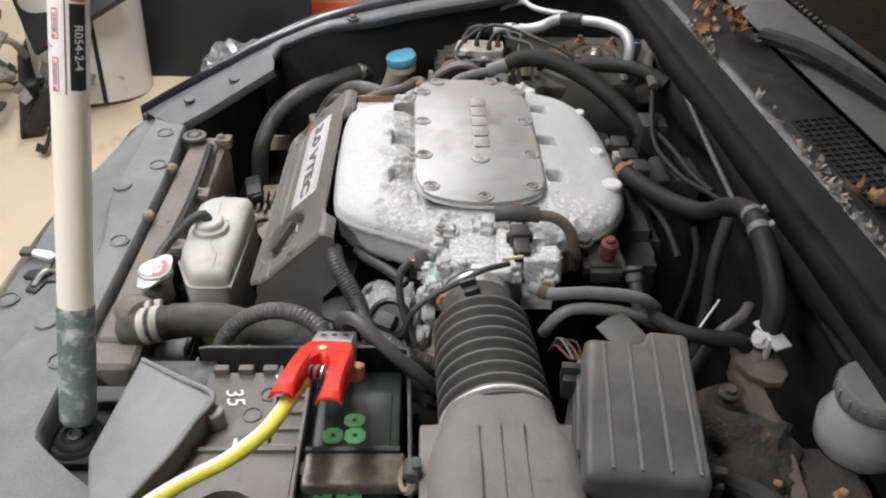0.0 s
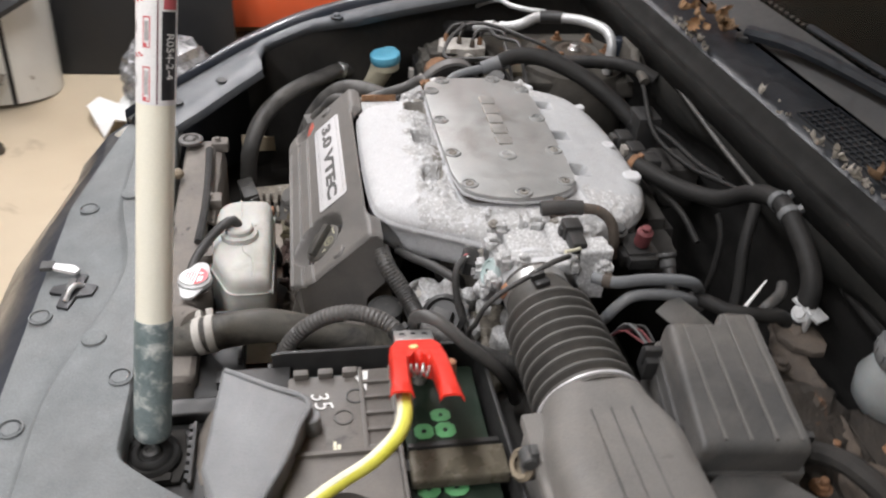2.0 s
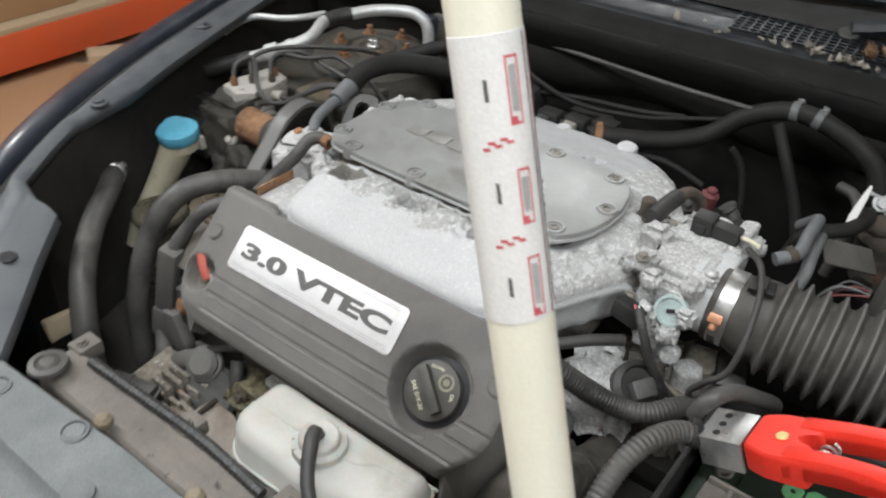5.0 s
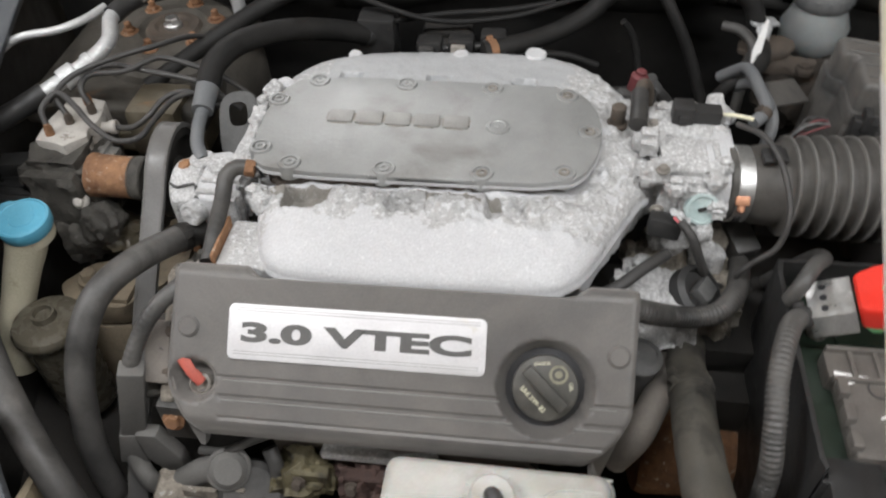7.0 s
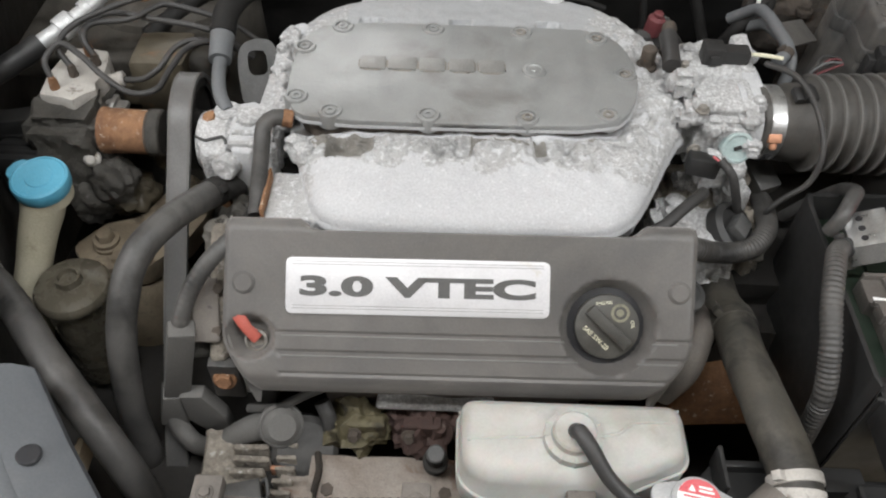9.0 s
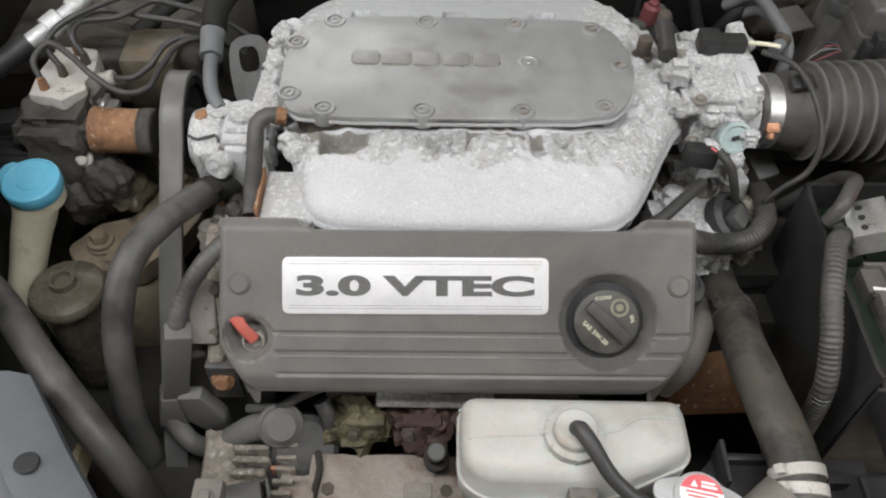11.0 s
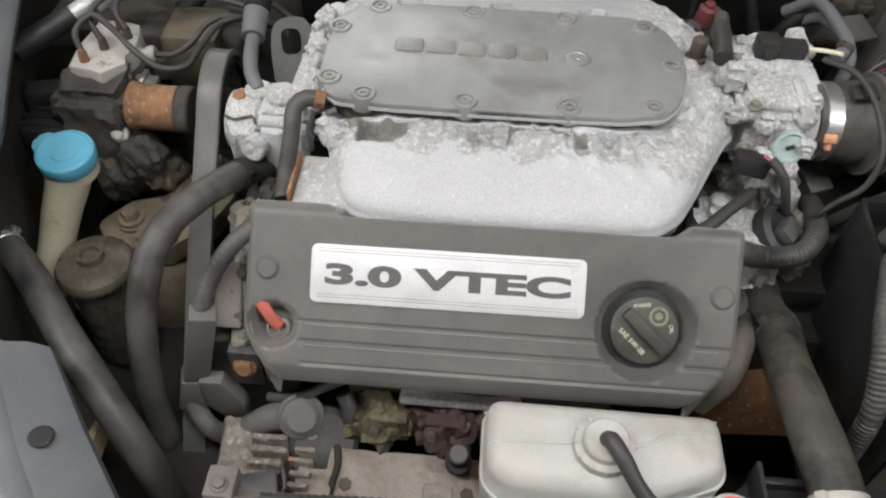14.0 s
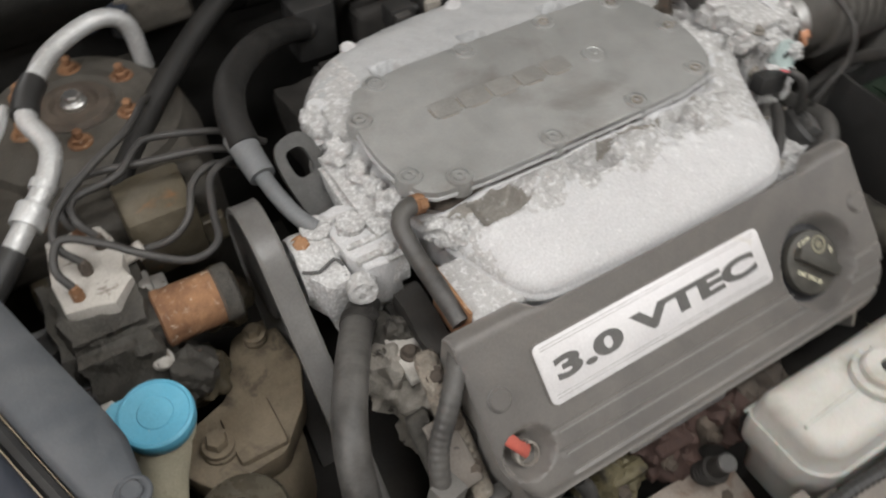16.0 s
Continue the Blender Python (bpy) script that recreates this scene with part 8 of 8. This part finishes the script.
for k in range(4):
    part("exhaust_port", rough_up(ball(-0.06 + 0.065 * k, -0.205, 0.668, 0.034, 0.034, 0.028), 0.016, 60, k), (M_OLIVE, M_REDBROWN, M_REDBROWN, M_RUSTY)[k], ports)
for k in range(3):
    part("port_flange", rough_up(box(-0.070 + 0.055 * k, -0.030 + 0.055 * k, -0.228, -0.214, 0.655, 0.695, 0.004, 3), 0.0022, 70), (M_OLIVE, M_REDBROWN, M_RUSTY)[k], ports)
    part("port_stud", hexbolt((-0.062 + 0.055 * k, -0.229, 0.682), (0, -1, 0.4), 0.0055, 0.010), M_RUSTY, ports)
part("white_edge", rough_up(box(-0.040, 0.075, -0.212, -0.200, 0.700, 0.712, 0.003, 3), 0.003, 60), M_ALU_ROUGH, ports, "crusty white gasket edge")
oxy = thing("oxygen_sensor", "dark ribbed sensor on the exhaust", "sensor")
part("sensor_body", merge(disc((0.020, -0.250, 0.665), (0, -0.3, 1), 0.011, 0.030), disc((0.020, -0.259, 0.693), (0, -0.3, 1), 0.009, 0.022)), M_SOOT, oxy)
part("sensor_tip", disc((0.020, -0.2655, 0.714), (0, -0.3, 1), 0.0088, 0.004), M_EYE, oxy)
for k in range(4):
    part("sensor_ring", disc((0.020, -0.2535 - 0.0022 * k, 0.672 + 0.006 * k), (0, -0.3, 1), 0.0125, 0.003), M_SOOT, oxy)
single("starter_motor", rough_up(moved(lathe([(0.060, 0), (0.064, 0.01), (0.064, 0.11), (0.04, 0.12)], 36), axis_pose((0.285, -0.07, 0.57), (1, 0.05, 0))), 0.003, 40), M_RUST, "rusty starter motor low beside the hose", "starter motor")
sp = thing("engine_sensor", "silver round sensor can below the wire loom", "sensor")
part("can", moved(lathe([(0.020, -0.05), (0.020, 0.0), (0.022, 0.002), (0.022, 0.006), (0.018, 0.009), (0.0, 0.010)], 30), axis_pose((0.263, -0.106, 0.764), (0.05, -0.05, 1))), M_EYE, sp)
part("can_rim", moved(lathe([(0.0205, 0.0), (0.0226, 0.0018), (0.0226, 0.0064), (0.0185, 0.0094), (0.0165, 0.0104), (0.0165, 0.0085)], 30, False), axis_pose((0.263, -0.106, 0.764), (0.05, -0.05, 1))), M_EYE, sp, "dull crimped rim")
part("base", moved(lathe([(0.024, -0.10), (0.024, -0.052), (0.021, -0.05)], 26), axis_pose((0.263, -0.106, 0.764), (0.05, -0.05, 1))), M_RUST, sp)
sw = thing("wired_sensor", "dark sensor ring with grey plug", "sensor")
part("ring", moved(lathe([(0.027, -0.01), (0.028, 0.004), (0.022, 0.008), (0.020, 0.002), (0.0, 0.001)], 32), axis_pose((0.318, -0.040, 0.798), (0.5, -0.3, 0.8))), M_BLACK, sw)
part("plug", moved(box(-0.012, 0.012, -0.009, 0.009, 0, 0.014, 0.002), axis_pose((0.320, -0.041, 0.797), (0.5, -0.3, 0.8))), M_EYE, sw)

side = thing("timing_cover_edge", "crusted pale edge of the timing cover beside the belt", "timing cover")
part("edge_strip", rough_up(moved(box(-0.008, 0.008, -0.066, 0.060, -0.020, 0.0, 0.004, 5), frame_pose((-0.190, -0.150, 0.800), (1, 0, 0), (0, 0.74, 0.67))), 0.005, 60, 4), M_CRUST, side)
part("edge_flange", rough_up(moved(box(-0.014, 0.006, -0.060, 0.020, -0.030, -0.012, 0.004, 5), frame_pose((-0.206, -0.150, 0.795), (1, 0, 0), (0, 0.74, 0.67))), 0.006, 50, 9), M_GRIME, side)
part("grey_shield", rough_up(moved(box(-0.012, 0.012, -0.030, 0.030, -0.004, 0.0, 0.0015, 4), frame_pose((-0.202, -0.166, 0.792), (1, 0.1, 0), (0, 0.74, 0.67))), 0.004, 45, 2), M_RAD, side)
for k in range(3):
    part("edge_bolt", hexbolt(Vector((-0.190, -0.118 - 0.030 * k, 0.829 - 0.027 * k)), (-0.1, -0.67, 0.74), 0.0055, 0.006), M_RUSTY, side)
head = thing("cylinder_head_end", "grimy cast end of the front cylinder head", "cylinder head")
for k, (cx, cy, cz, sx, sy, sz) in enumerate(((-0.205, -0.070, 0.765, 0.020, 0.030, 0.040), (-0.185, -0.045, 0.785, 0.018, 0.022, 0.030), (-0.210, -0.035, 0.745, 0.022, 0.026, 0.034), (-0.190, -0.105, 0.745, 0.022, 0.028, 0.044))):
    part("head_casting", rough_up(ball(cx, cy, cz, sx, sy, sz), 0.011, 55, k + 5), (M_DIRTY_ALU, M_GRIME, M_GRIME, M_DIRTY_ALU)[k], head)
part("head_plate", rough_up(box(-0.200, -0.176, -0.098, -0.050, 0.792, 0.800, 0.002, 3), 0.0015, 70), M_BEIGE, head, "dirty pale bracket plate")
part("head_bolt", hexbolt((-0.188, -0.074, 0.800), (0, 0, 1), 0.006, 0.008), M_RUSTY, head)
# ---- pole beside the radiator ----
pole = thing("plastic_pole", "cream plastic pole with white sticker and zinc sleeve by the radiator", "pole")
PB = Vector((0.4450, -0.3690, 0.785))
PD = Vector((-0.313, 0.106, 0.944)).normalized()
pm = axis_pose(PB, PD)
part("sleeve", moved(lathe([(0.0155, -0.016), (0.0182, -0.012), (0.0188, -0.006), (0.0188, 0.118), (0.0182, 0.120)], 40), pm), M_ZINC, pole, "patchy grey zinc sleeve")
part("lower_tube", moved(lathe([(0.0175, 0.118), (0.0175, 0.336)], 40), pm), M_POLE_OLD, pole, "yellowed white tube")
part("sticker", moved(lathe([(0.0176, 0.336), (0.0179, 0.3362), (0.0179, 0.475), (0.0176, 0.4752)], 40, False), pm), M_STICKER, pole, "white sticker with red print")
part("upper_tube", moved(lathe([(0.0175, 0.336), (0.0175, 1.18), (0.0165, 1.185), (0.0150, 1.185), (0.0150, 1.15)], 40), pm), M_POLE_OLD, pole, "yellowed white tube")
def wrap(a0, a1, h0, h1, r=0.0181, n=8):
    """A patch of print round the tube, from angle a0 to a1."""
    return moved(sheet([[(r * math.cos(radians(a0 + (a1 - a0) * k / n)), r * math.sin(radians(a0 + (a1 - a0) * k / n)), hh) for k in range(n + 1)] for hh in (h0, h1)]), pm)
FA = math.degrees(math.atan2(*reversed((pm.inverted().to_3x3() @ Vector((1.0, 0.10, 0.30))).to_2d()[:])))
part("black_print", wrap(FA + 18, FA + 66, 0.341, 0.419), M_LABEL, pole)
part("red_print", wrap(FA + 22, FA + 68, 0.421, 0.472), M_PINK, pole)
for k in range(3):
    part("print_mark", wrap(FA + 30, FA + 62, 0.430 + 0.013 * k, 0.4325 + 0.013 * k, 0.0183), M_LABEL, pole)
code = letters("R054-2-4", 0.0110, 0.0002)
ca = radians(FA + 42)
lm = pm @ Matrix.Translation((0.0183 * math.cos(ca), 0.0183 * math.sin(ca), 0.380)) @ Matrix(((-math.sin(ca), 0, math.cos(ca)), (math.cos(ca), 0, math.sin(ca)), (0, 1, 0))).to_4x4()
part("code", moved(code, lm @ Matrix.Rotation(radians(-90), 4, "Z")), M_WHITE, pole, "white code print", 0)
part("sticker_seam", wrap(FA + 4, FA + 8, 0.337, 0.474, 0.0180), M_MAROON, pole)
for k in range(3):
    h = 0.339 + 0.0475 * k
    a = FA - 36
    tall = 0.030 if k != 1 else 0.026
    part("print_frame", merge(wrap(a, a + 22, h, h + 0.0012), wrap(a, a + 22, h + tall, h + tall + 0.0012), wrap(a, a + 3, h, h + tall), wrap(a + 19, a + 22, h, h + tall), wrap(a, a + 12, h + 0.001, h + 0.004)), M_PINK, pole, "thin red print frame")
    for q in range(3):
        part("print_bar", wrap(a + 6 + 4 * q, a + 8 + 4 * q, h + 0.006, h + tall - 0.003), M_LIDGREY, pole, "thin grey print bar")
    if k < 2:
        zig = [wrap(a - 46 + 9 * q, a - 35 + 9 * q, h + 0.0372 + 0.0022 * (q % 2) + 0.0006 * q, h + 0.0388 + 0.0022 * (q % 2) + 0.0006 * q) for q in range(5)]
        part("print_mark", merge(*zig), M_PINK, pole)
    part("print_mark", wrap(a - 34, a - 28, h + 0.012, h + 0.022), M_LIDGREY, pole)

# ---- leaves on the scuttle ----
def leaf(size, curl, seed):
    rr = random.Random(seed)
    rows = []
    n = 9
    for k in range(n):
        u = k / (n - 1)
        w = size * (0.06 + 0.34 * math.sin(math.pi * min(1.0, u * 1.02)) ** 0.8 * (1 + 0.35 * math.sin(u * 23 + seed)))
        z = size * curl * (4 * (u - 0.5) ** 2) + size * 0.05 * rr.uniform(-1, 1)
        rows.append([(size * (u - 0.5), -w, z + size * curl * 0.7), (size * (u - 0.5), -w * 0.5, z + size * 0.1 * curl), (size * (u - 0.5), 0, z), (size * (u - 0.5), w * 0.5, z + size * 0.12 * curl), (size * (u - 0.5), w, z + size * curl * 0.8)])
    return sheet(rows, 0.0004)


rl = random.Random(5)
for k in range(26):
    big = k < 14
    cx = -0.125 + rl.uniform(-0.045, 0.05) if big else 0.375 + rl.uniform(-0.03, 0.075)
    dy = 0.026 + rl.uniform(-0.012, 0.045) if big else 0.020 + rl.uniform(-0.012, 0.03)
    p = sc(cx, dy, 0.990 + rl.uniform(0, 0.022) + (0.010 if big else 0.0))
    single("dry_leaf", moved(leaf(rl.uniform(0.012, 0.027), rl.uniform(0.3, 0.8), k), Matrix.Translation(p) @ Euler((rl.uniform(-0.9, 0.9), rl.uniform(-0.9, 0.9), rl.uniform(0, 6))).to_matrix().to_4x4()), M_LEAF,
           "curled dry brown leaf on the scuttle", "leaf", "dry leaves", smooth=60)
litter = []
for k in range(64):
    cx = rl.choice((rl.gauss(-0.13, 0.04), rl.uniform(0.10, 0.50), rl.gauss(0.30, 0.05)))
    p = sc(cx, 0.016 + abs(rl.gauss(0, 0.009)), 0.982 + rl.uniform(0, 0.006))
    b = leaf(rl.choice((rl.uniform(0.003, 0.007), rl.uniform(0.007, 0.012))), rl.uniform(0.3, 0.9), k)
    litter.append(moved(b, Matrix.Translation(p + Vector((0, 0, 0.003))) @ Euler((rl.uniform(-1, 1), rl.uniform(-1, 1), rl.uniform(0, 6))).to_matrix().to_4x4()))
single("leaf_litter", merge(*litter), M_LEAF_PALE, "pale crumbled leaf litter along the scuttle seal", "leaf litter", kind="stuff")

# ---- garage clutter beyond the wing ----
lb = thing("loose_bumper", "scratched white bumper cover standing on the floor", "bumper")
part("bumper_shell", moved(sheet([[((0.20 + 0.02 * math.sin(v * 3)) * math.cos(radians(a)), 0.22 * math.sin(radians(a)), 0.62 * v) for v in (0, 0.1, 0.3, 0.5, 0.75, 1.0)] for a in range(-95, 130, 12)], 0.004), pose(-2.02, -1.34, 0.0, 0, -8, 0)), M_BUMPER, lb, "", 50)
part("bumper_strip", moved(sheet([[(0.215 * math.cos(radians(a)), 0.235 * math.sin(radians(a)), z) for z in (0.0, 0.62)] for a in (24, 28)], 0.004), pose(-2.02, -1.34, 0.0, 0, -8, 0)), M_BLACK, lb)
single("black_board", moved(box(-0.46, 0.34, -0.012, 0.012, 0, 0.80, 0.006), pose(-2.14, -0.80, 0.0, -6, 0, 88)), M_TARP, "scratched black plastic board leaning on the rack", "board")
single("loose_undertray", moved(box(-0.30, 0.30, -0.2, 0.2, 0, 0.02, 0.005), pose(-2.0, -1.35, 0.42, 25, 10, 30)), M_TARP, "grey plastic undertray on the scrap pile", "panel")
rs = random.Random(9)
scrap = thing("scrap_metal", "rusty scrap brackets and frame pieces piled on the floor", "scrap metal")
for k in range(44):
    m = pose(-1.72 + rs.uniform(-0.40, 0.30), -1.52 + rs.uniform(-0.40, 0.24), 0.05 + 0.035 * (k % 7), rs.uniform(-45, 45), rs.uniform(-45, 45), rs.uniform(0, 360))
    size = rs.uniform(0.45, 1.0)
    if k % 3 == 0:
        piece = rough_up(merge(box(-0.11, 0.11, -0.035, 0.035, -0.004, 0.004, 0.002, 2), box(-0.11, -0.104, -0.035, 0.035, -0.004, 0.06, 0.002, 2), box(0.04, 0.10, -0.040, -0.034, -0.004, 0.05, 0.002, 2)), 0.004, 14, k)
    elif k % 3 == 1:
        piece = tube([(-0.13, 0, 0), (-0.05, 0.03, 0.02), (0.05, -0.02, 0.04), (0.13, 0.03, 0.01)], [0.016, 0.012, 0.014, 0.018], 10, 0.02)
    else:
        piece = rough_up(ball(0, 0, 0, 0.085, 0.055, 0.035), 0.03, 14, k)
    part("bracket_piece", moved(piece, m @ Matrix.Scale(size, 4)), (M_RUSTDARK, M_GRIME, M_BLACK, M_DIRTY_ALU, M_RUSTY, M_EYE, M_CRUST)[k % 7], scrap)
part("large_frame", moved(merge(box(-0.28, 0.28, -0.03, 0.03, 0, 0.05, 0.006), box(-0.28, -0.22, -0.03, 0.03, 0, 0.32, 0.006), box(0.22, 0.28, -0.03, 0.03, 0, 0.30, 0.006), box(-0.28, 0.10, -0.02, 0.02, 0.28, 0.33, 0.006)), pose(-1.85, -1.55, 0.03, -35, 12, 20)), M_BLACK, scrap)
part("round_piece", moved(lathe([(0.02, 0), (0.025, 0.02), (0.02, 0.04)], 16), pose(-1.52, -1.22, 0.0, 20, 0, 0)), M_RUSTY, scrap)
rack = thing("storage_rack", "orange steel storage rack with boxes", "storage rack")
RX = -2.50
for y in (-0.9, 0.35, 1.75):
    for x in (RX, RX - 0.6):
        part("upright", merge(box(x - 0.04, x + 0.04, y - 0.04, y + 0.04, 0, 2.2, 0.004), box(x - 0.07, x + 0.07, y - 0.07, y + 0.07, 0, 0.012, 0.002)), M_ORANGE, rack)
for z in (0.065, 1.05, 1.85):
    for x in (RX, RX - 0.6):
        part("beam", box(x - 0.025, x + 0.025, -0.9, 1.75, z, z + 0.14, 0.004), M_ORANGE, rack, "orange painted beam")
    part("shelf_board", box(RX - 0.62, RX + 0.02, -0.88, 1.73, z + 0.14, z + 0.16, 0.002), M_WOOD, rack)
for k, (y, w, hh) in enumerate(((-0.5, 0.5, 0.35), (0.15, 0.42, 0.28), (0.75, 0.5, 0.4), (1.35, 0.4, 0.25))):
    cb = thing("cardboard_box", "brown cardboard box on the rack", "cardboard box", "cardboard boxes")
    part("box_body", box(RX - 0.5, RX - 0.05, y - w / 2, y + w / 2, 0.226, 0.225 + hh, 0.004), M_CARD, cb)
    part("box_tape", box(RX - 0.5, RX - 0.05, y - 0.025, y + 0.025, 0.2245 + hh, 0.2262 + hh, 0), M_WOOD, cb)
bag = bmesh.new()
bmesh.ops.create_icosphere(bag, subdivisions=4, radius=0.17)
bmesh.ops.transform(bag, matrix=Matrix.Diagonal((1.1, 1.0, 0.75, 1)), verts=bag.verts)
bag = rough_up(rough_up(bag, 0.05, 9, 3), 0.022, 24, 7)
single("plastic_bag", moved(bag, Matrix.Translation((-1.86, -0.68, 0.12))), M_BAG, "crumpled silver plastic bag on the floor", "bag", smooth=12)
single("white_paper", moved(sheet([[(0.07 * i, 0.055 * j, 0.04 + 0.03 * math.sin(i * 1.7 + j * 2.3)) for i in range(4)] for j in range(4)], 0.001), pose(-1.78, -0.98, 0.0, 8, 0, 25)), M_WHITE, "crumpled white paper on the floor", "paper")
single("cardboard_sheet", moved(box(-0.5, 0.5, -0.45, 0.45, 0, 0.006, 0.001), pose(-1.98, 0.62, 0.004, 0, 2, 20)), M_CARD, "flattened brown cardboard sheet on the floor", "cardboard sheet")
single("timber_block", moved(merge(box(-0.30, 0.30, -0.05, 0.05, 0, 0.09, 0.004)), pose(-2.20, 1.15, 0.02, 0, 0, 60)), M_WOOD, "pale timber block on the floor", "timber")
single("paper_scrap", moved(sheet([[(0.1 * i, 0.08 * j, 0.01 + 0.012 * math.sin(i * 2 + j * 3)) for i in range(4)] for j in range(4)], 0.001), pose(-1.9, -0.02, 0.004, 0, 0, 30)), M_BUMPER, "crumpled pale paper on the floor", "paper")
mat_rows = [[(-2.55 + 0.05 * i, -0.62 + 0.05 * j, 0.012 + 0.010 * noise.noise(Vector((i * 0.35, j * 0.35, 2.0))) + 0.022 * max(0.0, noise.noise(Vector((i * 0.16, j * 0.16, 7.0))))) for i in range(15)] for j in range(15)]
single("floor_sheet", sheet(mat_rows, 0.003), M_FLOORMAT, "crumpled dark grey plastic sheet on the floor", "sheet", smooth=25)
gas = thing("plastic_case", "blue-grey plastic trim piece lying on the floor", "trim piece")
part("shell", moved(sheet([[(-0.16 + 0.04 * i, 0.10 * math.cos(radians(20 * j)), 0.004 + 0.09 * math.sin(radians(20 * j)) * (1 - 0.3 * abs(i - 4) / 4)) for j in range(10)] for i in range(9)], 0.004), pose(-2.28, 0.22, 0.0, 0, 0, 30)), M_PAINT, gas)

# each thing's origin goes to the middle of its foot
bpy.context.view_layer.update()
for ob in [o for o in scene.objects if o.type == "EMPTY" and o.parent is None and o.location.length < 1e-6]:
    pts = [c.matrix_world @ Vector(q) for c in ob.children_recursive if c.type == "MESH" for q in c.bound_box]
    if pts:
        base = Vector(((min(p.x for p in pts) + max(p.x for p in pts)) / 2, (min(p.y for p in pts) + max(p.y for p in pts)) / 2, min(p.z for p in pts)))
        ob.location = base
        for c in ob.children:
            c.matrix_parent_inverse = Matrix.Translation(-base)
